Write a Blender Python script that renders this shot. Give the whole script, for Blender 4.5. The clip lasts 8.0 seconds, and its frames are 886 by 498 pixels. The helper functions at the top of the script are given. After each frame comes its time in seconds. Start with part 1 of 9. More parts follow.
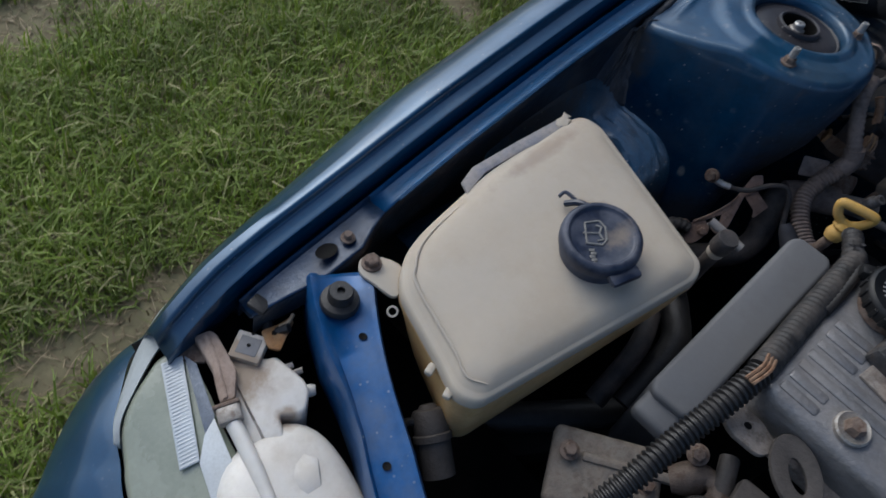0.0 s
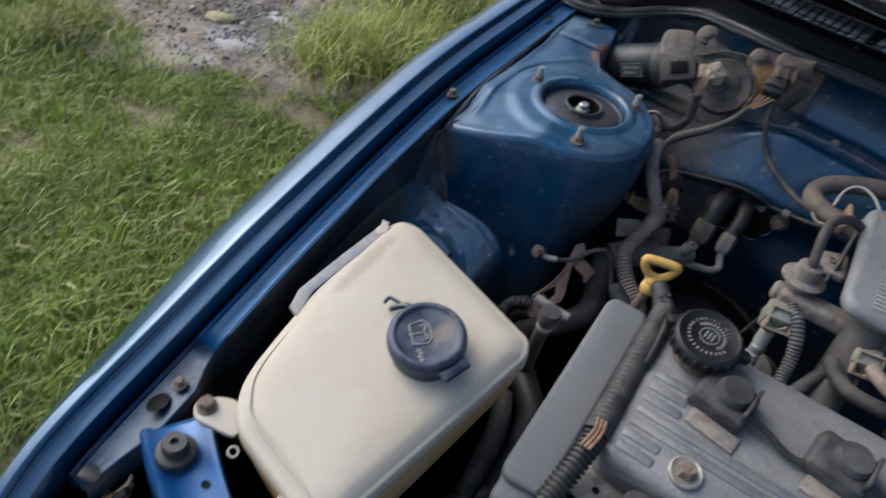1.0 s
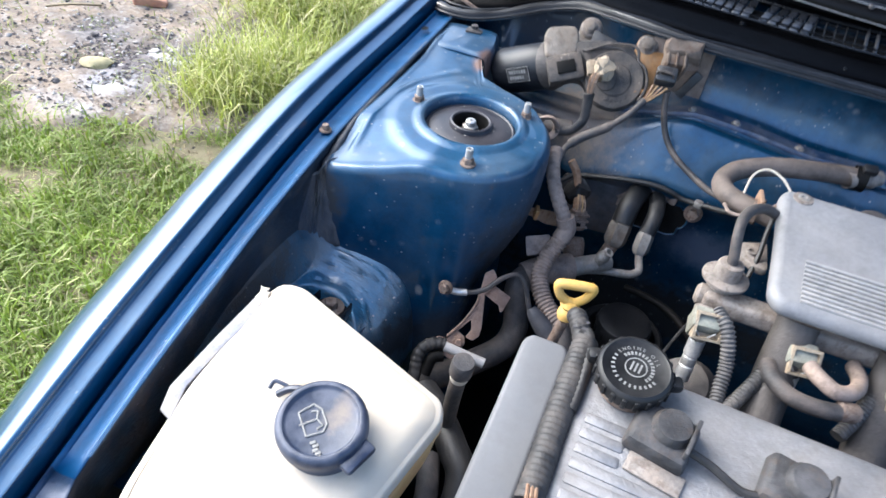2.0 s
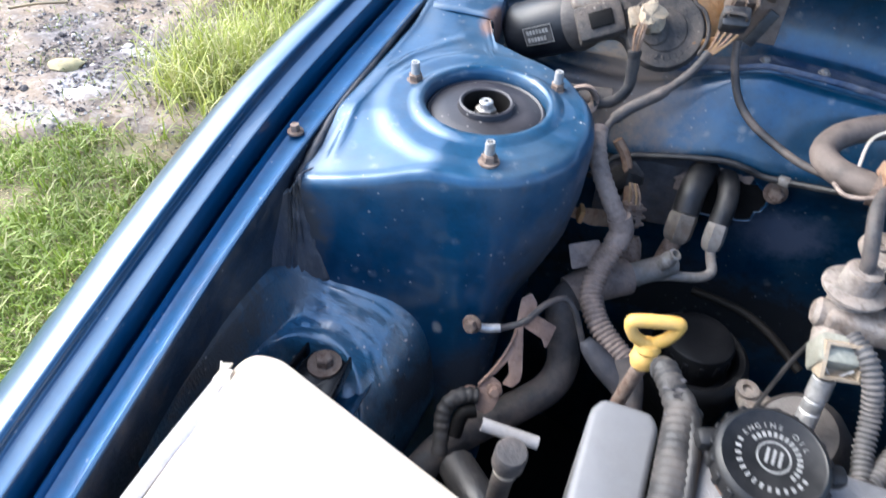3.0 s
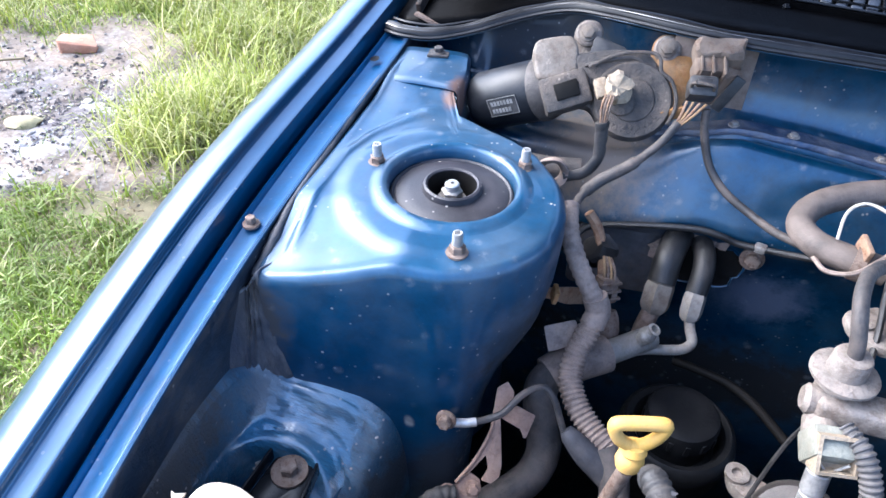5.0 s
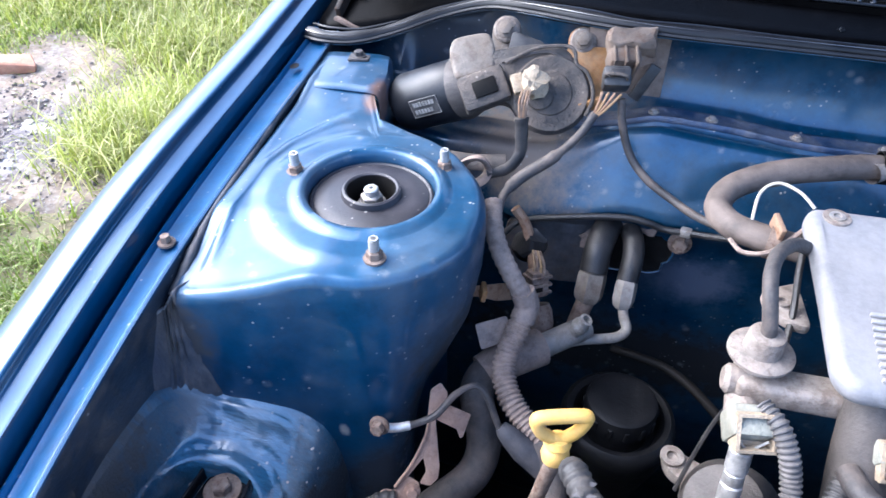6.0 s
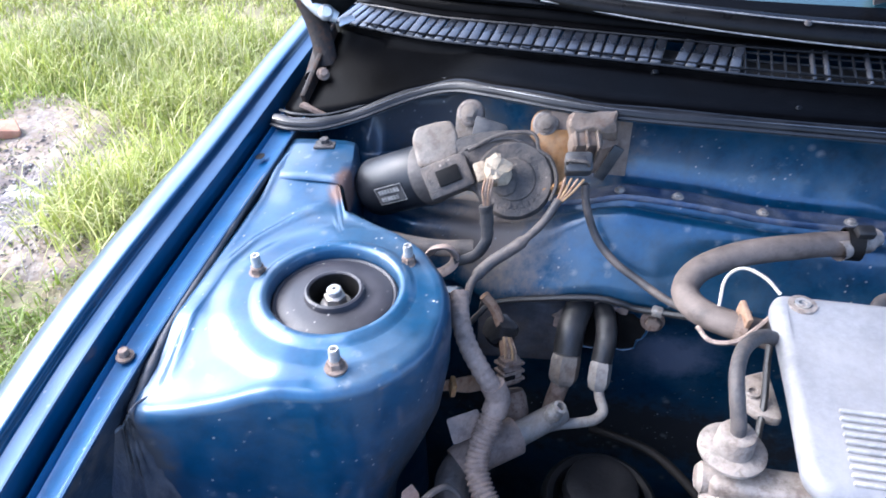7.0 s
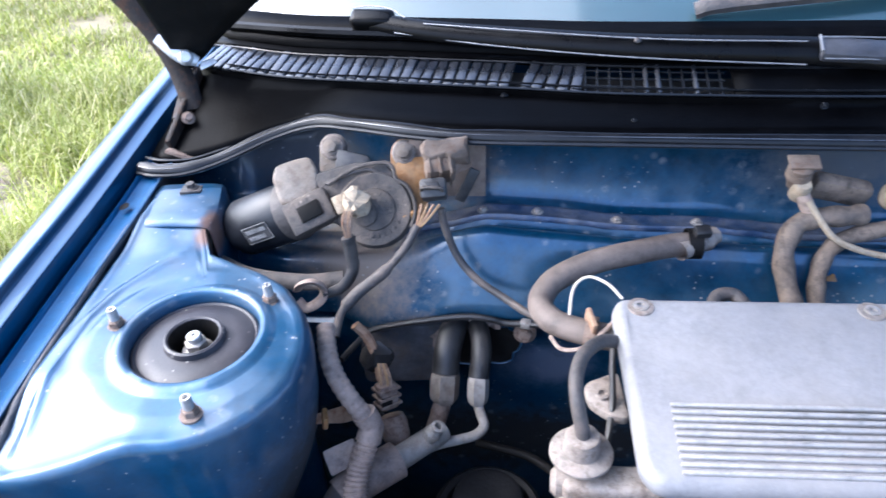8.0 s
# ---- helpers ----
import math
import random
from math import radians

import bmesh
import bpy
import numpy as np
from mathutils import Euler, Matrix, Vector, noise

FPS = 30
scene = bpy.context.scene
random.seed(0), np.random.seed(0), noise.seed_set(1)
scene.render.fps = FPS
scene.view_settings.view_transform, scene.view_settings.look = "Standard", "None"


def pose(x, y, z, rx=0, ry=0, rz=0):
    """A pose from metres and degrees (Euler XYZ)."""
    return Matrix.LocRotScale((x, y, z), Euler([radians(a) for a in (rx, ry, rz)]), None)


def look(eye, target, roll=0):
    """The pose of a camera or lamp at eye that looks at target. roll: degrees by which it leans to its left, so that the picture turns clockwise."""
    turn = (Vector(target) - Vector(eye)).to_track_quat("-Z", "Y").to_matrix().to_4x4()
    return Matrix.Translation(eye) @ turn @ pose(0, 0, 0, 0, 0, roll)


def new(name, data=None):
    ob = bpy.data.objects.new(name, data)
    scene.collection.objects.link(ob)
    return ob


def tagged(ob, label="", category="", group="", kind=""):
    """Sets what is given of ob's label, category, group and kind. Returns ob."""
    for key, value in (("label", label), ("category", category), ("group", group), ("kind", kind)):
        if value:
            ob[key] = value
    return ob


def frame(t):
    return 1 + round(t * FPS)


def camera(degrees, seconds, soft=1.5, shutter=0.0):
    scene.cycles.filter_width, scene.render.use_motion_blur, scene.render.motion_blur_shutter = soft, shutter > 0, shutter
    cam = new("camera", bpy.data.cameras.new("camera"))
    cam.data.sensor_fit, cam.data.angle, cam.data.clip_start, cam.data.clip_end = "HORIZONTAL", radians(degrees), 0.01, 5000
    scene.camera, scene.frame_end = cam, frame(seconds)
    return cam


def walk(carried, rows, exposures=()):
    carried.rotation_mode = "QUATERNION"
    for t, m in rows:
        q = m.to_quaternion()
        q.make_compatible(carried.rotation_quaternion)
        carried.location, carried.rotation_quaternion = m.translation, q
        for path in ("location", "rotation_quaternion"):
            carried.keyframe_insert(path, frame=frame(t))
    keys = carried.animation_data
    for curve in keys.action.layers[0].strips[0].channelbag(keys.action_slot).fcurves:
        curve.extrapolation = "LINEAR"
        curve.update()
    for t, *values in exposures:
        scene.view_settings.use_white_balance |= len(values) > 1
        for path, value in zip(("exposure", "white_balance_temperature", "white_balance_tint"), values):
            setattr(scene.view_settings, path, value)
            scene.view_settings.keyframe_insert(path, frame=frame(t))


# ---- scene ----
cam = camera(64.1, 8.0, shutter=0.4)
PATH = [
    (0, (-0.376, -0.716, 1.262), (-1.078, 0.329, -0.292), 17.2),
    (0.5, (-0.347, -0.708, 1.274), (-1.094, 0.448, -0.177), 13.8),
    (1, (-0.332, -0.676, 1.294), (-0.983, 0.665, -0.039), 12.4),
    (1.5, (-0.325, -0.653, 1.309), (-0.896, 0.78, 0.036), 10.5),
    (1.7, (-0.328, -0.633, 1.306), (-0.853, 0.815, 0.03), 10.5),
    (2.8, (-0.383, -0.461, 1.201), (-0.875, 0.897, -0.183), 1.7),
    (3, (-0.399, -0.445, 1.201), (-0.899, 0.932, -0.161), 2.7),
    (3.5, (-0.42, -0.425, 1.206), (-0.912, 0.979, -0.131), 3.8),
    (4, (-0.416, -0.416, 1.206), (-0.871, 1.01, -0.12), 3.3),
    (4.5, (-0.413, -0.405, 1.209), (-0.854, 1.036, -0.106), 2.3),
    (4.7, (-0.413, -0.402, 1.211), (-0.863, 1.051, -0.087), 2.4),
    (5.8, (-0.392, -0.391, 1.216), (-0.808, 1.089, -0.064), 0.7),
    (6, (-0.381, -0.386, 1.216), (-0.751, 1.096, -0.076), 0.6),
    (6.5, (-0.377, -0.364, 1.226), (-0.745, 1.134, -0.046), -0.0),
    (7, (-0.367, -0.35, 1.247), (-0.736, 1.198, 0.036), -1.2),
    (7.5, (-0.341, -0.344, 1.256), (-0.641, 1.238, 0.07), -2.1),
    (8, (-0.303, -0.346, 1.261), (-0.51, 1.259, 0.086), -2.8),
]
walk(cam, [(t, look(eye, target, roll)) for t, eye, target, roll in PATH],
     [(0.0, -1.0, 5450, 4), (0.5, -1.05, 5550, 4), (1.0, -0.25, 5600, 4), (1.5, 0.95, 5550, 4), (3.0, 1.35, 5500, 6), (4.5, 1.55, 5250, 8), (6.0, 1.68, 5200, 10), (8.0, 1.65, 5250, 10)])

# ---- world, sun ----
SUN_EL, SUN_AZ = 44.0, -88.0
world = bpy.data.worlds.new("world")
scene.world = world
world.use_nodes = True
wn, wl = world.node_tree.nodes, world.node_tree.links
sky = wn.new("ShaderNodeTexSky")
sky.sky_type = 'NISHITA'
sky.sun_disc = False
sky.sun_elevation, sky.sun_rotation = radians(SUN_EL), radians(SUN_AZ)
sky.dust_density, sky.air_density, sky.ozone_density = 5.0, 0.8, 0.1
wn["Background"].inputs["Strength"].default_value = 0.30
wl.new(sky.outputs["Color"], wn["Background"].inputs["Color"])
sun = new("sun", bpy.data.lights.new("sun", 'SUN'))
sun.data.energy, sun.data.angle, sun.data.color = 1.2, radians(75), (1.0, 0.96, 0.90)
_a, _e = radians(SUN_AZ), radians(SUN_EL)
sun.matrix_world = look((0, 0, 0), (-math.sin(_a) * math.cos(_e), -math.cos(_a) * math.cos(_e), -math.sin(_e)))


# ---- helpers of this scene ----
def thing(name, loc, label, category, group="", kind=""):
    ob = new(name)
    ob.empty_display_size = 0.02
    ob.matrix_basis = Matrix.Translation(loc)
    return tagged(ob, label, category, group, kind)


def base_of(ob):
    m = Matrix.Identity(4)
    while ob is not None:
        m = ob.matrix_basis @ m if ob.parent is None else ob.matrix_parent_inverse @ ob.matrix_basis @ m
        ob = ob.parent
    return m


def part(name, bm, material, parent=None, label="", smooth=40, solid=0.0):
    """Links a bmesh (in world places) as one mesh object under a thing or a part."""
    me = bpy.data.meshes.new(name)
    bmesh.ops.recalc_face_normals(bm, faces=bm.faces)
    if smooth:
        for f in bm.faces:
            f.smooth = True
        for e in bm.edges:
            if len(e.link_faces) == 2 and e.calc_face_angle(0) > radians(smooth):
                e.smooth = False
    bm.to_mesh(me)
    bm.free()
    me.materials.append(material)
    ob = new(name, me)
    if parent is not None:
        ob.parent = parent
        ob.matrix_parent_inverse = base_of(parent).inverted()
    if label:
        ob["label"] = label
    if solid:
        m = ob.modifiers.new("solid", 'SOLIDIFY')
        m.thickness, m.offset = solid, -1
    return ob


def curve(pts, n=8):
    """Points of a smooth line through pts."""
    p = [Vector(v) for v in pts]
    if len(p) < 3:
        return [p[0].lerp(p[-1], i / n) for i in range(n + 1)]
    out = []
    for i in range(len(p) - 1):
        a = p[i - 1] if i else p[0] * 2 - p[1]
        b, c = p[i], p[i + 1]
        d = p[i + 2] if i + 2 < len(p) else p[-1] * 2 - p[-2]
        for k in range(n):
            t = k / n
            out.append(0.5 * (2 * b + (c - a) * t + (2 * a - 5 * b + 4 * c - d) * t * t + (3 * b - a - 3 * c + d) * t ** 3))
    out.append(p[-1].copy())
    return out


def tube(pts, r, seg=12, n=8, caps=True, bm=None, flat=1.0):
    """A tube along a smooth line; r: a radius, or a function of 0..1."""
    bm = bm or bmesh.new()
    line = curve(pts, n)
    up, rings = None, []
    for i, p in enumerate(line):
        d = (line[min(i + 1, len(line) - 1)] - line[max(i - 1, 0)]).normalized()
        if up is None:
            up = d.orthogonal().normalized()
        up = (up - d * up.dot(d)).normalized()
        side = d.cross(up)
        rr = r(i / (len(line) - 1)) if callable(r) else r
        rings.append([bm.verts.new(p + (up * math.cos(a) + side * math.sin(a) * flat) * rr) for a in (2 * math.pi * k / seg for k in range(seg))])
    for a, b in zip(rings, rings[1:]):
        for k in range(seg):
            bm.faces.new((a[k], a[(k + 1) % seg], b[(k + 1) % seg], b[k]))
    if caps:
        bm.faces.new(rings[0][::-1])
        bm.faces.new(rings[-1])
    return bm


def ribbed(pts, r, pitch=0.005, depth=0.0012, seg=12, bm=None):
    """A corrugated sleeve along a smooth line."""
    line = curve(pts, 24)
    length = sum((b - a).length for a, b in zip(line, line[1:]))
    count = max(4, int(length / pitch))
    steps = count * 4
    acc, seq, k = 0.0, [line[0]], 1
    for a, b in zip(line, line[1:]):
        d = (b - a).length
        while k <= steps and acc + d >= length * k / steps - 1e-9:
            seq.append(a.lerp(b, (length * k / steps - acc) / max(d, 1e-9)))
            k += 1
        acc += d
    return tube(seq, lambda u: r + (depth if int(round(u * steps)) % 4 < 2 else -depth), seg, 1, True, bm)


def lathe(profile, m=None, seg=32, bm=None, arc=(0, 360)):
    """Turns (radius, height) pairs about z, laid by the matrix m."""
    bm = bm or bmesh.new()
    m = m or Matrix.Identity(4)
    full = arc[1] - arc[0] >= 360
    count = seg if full else seg + 1
    rings = []
    for r, z in profile:
        if r < 1e-6 and full:
            rings.append([bm.verts.new(m @ Vector((0, 0, z)))])
        else:
            rings.append([bm.verts.new(m @ Vector((r * math.cos(a), r * math.sin(a), z))) for a in (radians(arc[0] + (arc[1] - arc[0]) * k / seg) for k in range(count))])
    for a, b in zip(rings, rings[1:]):
        for k in range(seg):
            q = (k + 1) % count if full else k + 1
            if len(a) == 1 and len(b) == 1:
                continue
            if len(a) == 1:
                bm.faces.new((a[0], b[q], b[k]))
            elif len(b) == 1:
                bm.faces.new((a[k], a[q], b[0]))
            else:
                bm.faces.new((a[k], a[q], b[q], b[k]))
    return bm


def box(size, m=None, bevel=0.0, seg=2, bm=None, taper=1.0):
    """A box with rounded edges, centred, laid by m; taper: how wide its top is."""
    one = bmesh.new()
    bmesh.ops.create_cube(one, size=1.0)
    for v in one.verts:
        k = taper if v.co.z > 0 else 1.0
        v.co = Vector((v.co.x * size[0] * k, v.co.y * size[1] * k, v.co.z * size[2]))
    if bevel:
        bmesh.ops.bevel(one, geom=list(one.edges), offset=bevel, segments=seg, profile=0.5, affect='EDGES')
    return merge(bm, one, m)


def prism(outline, z0, z1, m=None, bevel=0.0, seg=2, bm=None, sink=None):
    """A plate of an outline in x and y, from z0 to z1, with rounded upper and lower rims. sink: a function of x, y added to z."""
    one = bmesh.new()
    n = len(outline)
    area = sum(outline[k][0] * outline[(k + 1) % n][1] - outline[(k + 1) % n][0] * outline[k][1] for k in range(n))
    inward = []
    for k in range(n):
        a, b, c = Vector(outline[k - 1]), Vector(outline[k]), Vector(outline[(k + 1) % n])
        e, f = (b - a), (c - b)
        nm = Vector((-e.y, e.x)).normalized() + Vector((-f.y, f.x)).normalized()
        nm = nm / max(0.7, nm.length_squared / 2) if nm.length > 1e-6 else nm
        inward.append(nm * (1 if area > 0 else -1))
    bevel = min(bevel, 0.48 * (z1 - z0))
    levels = [(0.0, z0, 0)] if not bevel else []
    if bevel:
        steps = [math.pi / 2 * i / seg for i in range(seg + 1)]
        levels = [(bevel * (1 - math.sin(t)), z0 + bevel * (1 - math.cos(t)), 0) for t in steps] + [(bevel * (1 - math.cos(t)), z1 - bevel * (1 - math.sin(t)), 0) for t in steps]
    else:
        levels.append((0.0, z1, 0))
    rings = [[one.verts.new((x + d.x * off, y + d.y * off, z)) for (x, y), d in zip(outline, inward)] for off, z, _ in levels]
    one.faces.new(rings[0][::-1])
    one.faces.new(rings[-1])
    for low, high in zip(rings, rings[1:]):
        for k in range(n):
            one.faces.new((low[k], low[(k + 1) % n], high[(k + 1) % n], high[k]))
    if sink:
        for v in one.verts:
            v.co.z += sink(v.co.x, v.co.y)
    return merge(bm, one, m)


def merge(bm, one, m=None):
    if m is not None:
        bmesh.ops.transform(one, matrix=m, verts=one.verts)
    if bm is None:
        return one
    me = bpy.data.meshes.new("tmp")
    one.to_mesh(me)
    one.free()
    bm.from_mesh(me)
    bpy.data.meshes.remove(me)
    return bm


def grid(rows):
    """A sheet through rows of points."""
    bm = bmesh.new()
    v = [[bm.verts.new(p) for p in row] for row in rows]
    for a, b in zip(v, v[1:]):
        for k in range(len(a) - 1):
            bm.faces.new((a[k], a[k + 1], b[k + 1], b[k]))
    return bm


def toward(loc, direction, spin=0.0):
    """A matrix whose z points along direction."""
    q = Vector(direction).normalized().to_track_quat("Z", "Y")
    return Matrix.Translation(loc) @ q.to_matrix().to_4x4() @ Matrix.Rotation(radians(spin), 4, "Z")


def round_outline(pts, r=0.01, n=5):
    """A closed outline with its corners rounded."""
    out, count = [], len(pts)
    for i in range(count):
        a, b, c = Vector(pts[i - 1]), Vector(pts[i]), Vector(pts[(i + 1) % count])
        rr = min(r, (a - b).length * 0.45, (c - b).length * 0.45)
        p, q = b + (a - b).normalized() * rr, b + (c - b).normalized() * rr
        for k in range(n + 1):
            t = k / n
            out.append(tuple((1 - t) ** 2 * p + 2 * t * (1 - t) * b + t * t * q))
    return out


def hexbolt(loc, r, h, m=None, washer=1.5, direction=(0, 0, 1), bm=None, spin=10):
    """A bolt head with its washer."""
    m = toward(loc, direction, spin)
    bm = lathe([(0, 0), (r * washer, 0), (r * washer, h * 0.22), (r * 1.12, h * 0.3), (0, h * 0.3)], m, 20, bm)
    bm = lathe([(r, h * 0.28), (r, h * 0.9), (r * 0.84, h), (0, h)], m, 6, bm)
    return bm

# ---- materials ----
def surface(name, a, b, rough=0.5, metal=0.0, scale=30.0, bump=0.15, fine=8.0, dust=0.0, dust_col=(0.30, 0.25, 0.20), dust_scale=14.0, coat=0.0,
            specks=0.0, speck_col=(0.45, 0.42, 0.38), rust=0.0, rust_col=(0.22, 0.09, 0.035), streak=(1, 1, 1), spec=0.5, vary=0.0, mott=0.45, wave=0.0, splash=0.0, grit=0.30, glow_through=0.0, coat_ior=1.5, coat_rough=0.08, zones=()):
    """A worn surface: two colours in a broad noise, grain in the relief, and dust, specks and rust in patches of their own."""
    m = bpy.data.materials.new(name)
    m.use_nodes = True
    n, l = m.node_tree.nodes, m.node_tree.links
    p = n["Principled BSDF"]
    tc = n.new("ShaderNodeTexCoord")
    mp = n.new("ShaderNodeMapping")
    mp.inputs["Scale"].default_value = streak
    l.new(tc.outputs["Object"], mp.inputs["Vector"])

    def noise_at(s, detail=4.0, roughness=0.55):
        t = n.new("ShaderNodeTexNoise")
        t.inputs["Scale"].default_value, t.inputs["Detail"].default_value, t.inputs["Roughness"].default_value = s, detail, roughness
        l.new(mp.outputs["Vector"], t.inputs["Vector"])
        return t.outputs["Fac"]

    def ramp(src, lo, hi):
        r = n.new("ShaderNodeMapRange")
        r.inputs["From Min"].default_value, r.inputs["From Max"].default_value = lo, hi
        l.new(src, r.inputs["Value"])
        return r.outputs["Result"]

    def times(src, k):
        t = n.new("ShaderNodeMath")
        t.operation = 'MULTIPLY'
        t.use_clamp = True
        l.new(src, t.inputs[0])
        t.inputs[1].default_value = k
        return t.outputs[0]

    def mix(fac, x, y):
        t = n.new("ShaderNodeMix")
        t.data_type = 'RGBA'
        l.new(fac, t.inputs["Factor"])
        for sock, v in ((t.inputs[6], x), (t.inputs[7], y)):
            if isinstance(v, tuple):
                sock.default_value = (*v, 1)
            else:
                l.new(v, sock)
        return t.outputs[2]

    def mixf(fac, x, y):
        t = n.new("ShaderNodeMix")
        l.new(fac, t.inputs["Factor"])
        for sock, v in ((t.inputs[2], x), (t.inputs[3], y)):
            if isinstance(v, (int, float)):
                sock.default_value = v
            else:
                l.new(v, sock)
        return t.outputs[0]

    broad, grain = noise_at(scale), noise_at(scale * fine, 3.0, 0.65)
    col = mix(ramp(broad, 0.3, 0.7), a, b)
    col = mix(times(ramp(grain, 0.35, 0.75), grit), col, tuple(0.5 * v for v in a))
    if mott:
        blotch = noise_at(max(scale * 2.7, 55.0), 9.0, 0.72)
        col = mix(times(ramp(blotch, 0.50, 0.66), mott), col, tuple(0.38 * v for v in a))
        col = mix(times(ramp(blotch, 0.46, 0.32), 0.5 * mott), col, tuple(min(1.0, 1.4 * v + 0.01) for v in b))
    rr, mm = mixf(broad, max(rough - 0.08, 0.03), min(rough + 0.1, 1.0)), metal
    if vary:
        oi = n.new("ShaderNodeObjectInfo")
        h = n.new("ShaderNodeHueSaturation")
        l.new(ramp(oi.outputs["Random"], 0, 1), h.inputs["Value"])
        h.inputs["Value"].default_value = 1.0
        v = mixf(oi.outputs["Random"], 1 - vary, 1 + vary)
        l.new(v, h.inputs["Value"])
        l.new(col, h.inputs["Color"])
        col = h.outputs["Color"]
    coat_left = None
    if dust:
        d = times(ramp(noise_at(dust_scale, 7.0, 0.62), 0.42, 0.72), dust)
        col, rr = mix(d, col, dust_col), mixf(d, rr, 0.9)
        mm = mixf(d, mm, 0.0)
    # zone colours: grime in most, one painted sheen, and near-black low ends
    for where, size, grime_or_tone, strength in zones:
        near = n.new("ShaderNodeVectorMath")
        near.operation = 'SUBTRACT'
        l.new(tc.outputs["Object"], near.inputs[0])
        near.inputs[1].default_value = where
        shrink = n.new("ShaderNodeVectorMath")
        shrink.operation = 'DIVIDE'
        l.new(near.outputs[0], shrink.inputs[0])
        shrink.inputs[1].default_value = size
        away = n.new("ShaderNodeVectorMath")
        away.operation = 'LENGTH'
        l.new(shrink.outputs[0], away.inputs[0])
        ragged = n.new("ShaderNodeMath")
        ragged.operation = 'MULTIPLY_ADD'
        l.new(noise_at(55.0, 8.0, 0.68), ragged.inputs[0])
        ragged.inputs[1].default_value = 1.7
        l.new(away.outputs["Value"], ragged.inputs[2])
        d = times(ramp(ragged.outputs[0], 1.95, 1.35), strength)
        col, rr = mix(d, col, grime_or_tone), mixf(d, rr, 0.85)
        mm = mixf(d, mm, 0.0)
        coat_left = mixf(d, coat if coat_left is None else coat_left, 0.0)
    if rust:
        d = times(ramp(noise_at(dust_scale * 2.2, 8.0, 0.7), 0.5, 0.62), rust)
        col, rr = mix(d, col, rust_col), mixf(d, rr, 0.92)
        mm = mixf(d, mm, 0.0)
    if specks:
        v = n.new("ShaderNodeTexVoronoi")
        v.inputs["Scale"].default_value = 130.0
        l.new(tc.outputs["Object"], v.inputs["Vector"])
        d = ramp(v.outputs["Distance"], 0.16, 0.10)
        k = n.new("ShaderNodeMath")
        k.operation = 'MULTIPLY'
        l.new(d, k.inputs[0])
        l.new(times(ramp(noise_at(22.0), 0.5, 0.62), specks), k.inputs[1])
        col, rr = mix(k.outputs[0], col, speck_col), mixf(k.outputs[0], rr, 0.9)
        mm = mixf(k.outputs[0], mm, 0.0)
    if splash:
        v = n.new("ShaderNodeTexVoronoi")
        v.inputs["Scale"].default_value = 62.0
        l.new(tc.outputs["Object"], v.inputs["Vector"])
        d = ramp(v.outputs["Distance"], 0.30, 0.12)
        k = n.new("ShaderNodeMath")
        k.operation = 'MULTIPLY'
        l.new(d, k.inputs[0])
        l.new(times(ramp(noise_at(31.0, 6.0, 0.7), 0.50, 0.60), splash), k.inputs[1])
        col, rr = mix(k.outputs[0], col, speck_col), mixf(k.outputs[0], rr, 0.9)
        mm = mixf(k.outputs[0], mm, 0.0)
    for sock, v in (("Base Color", col), ("Roughness", rr), ("Metallic", mm)):
        if isinstance(v, (int, float)):
            p.inputs[sock].default_value = v
        else:
            l.new(v, p.inputs[sock])
    p.inputs["Coat Weight"].default_value = coat
    if coat_left is not None and coat:
        l.new(coat_left, p.inputs["Coat Weight"])
    p.inputs["Coat Roughness"].default_value = coat_rough
    p.inputs["Coat IOR"].default_value = coat_ior
    if glow_through:
        p.inputs["Subsurface Weight"].default_value = glow_through
        p.inputs["Subsurface Radius"].default_value = (1.0, 0.8, 0.55)
        p.inputs["Subsurface Scale"].default_value = 0.03
    p.inputs["Specular IOR Level"].default_value = spec
    if wave:
        wv = n.new("ShaderNodeBump")
        wv.inputs["Strength"].default_value, wv.inputs["Distance"].default_value = 1.0, wave
        l.new(noise_at(9.0, 2.0, 0.5), wv.inputs["Height"])
        l.new(wv.outputs["Normal"], p.inputs["Normal"])
        l.new(wv.outputs["Normal"], p.inputs["Coat Normal"])
    if bump:
        bp = n.new("ShaderNodeBump")
        bp.inputs["Strength"].default_value, bp.inputs["Distance"].default_value = bump, 0.0015
        l.new(grain, bp.inputs["Height"])
        if wave:
            l.new(wv.outputs["Normal"], bp.inputs["Normal"])
        l.new(bp.outputs["Normal"], p.inputs["Normal"])
    return m


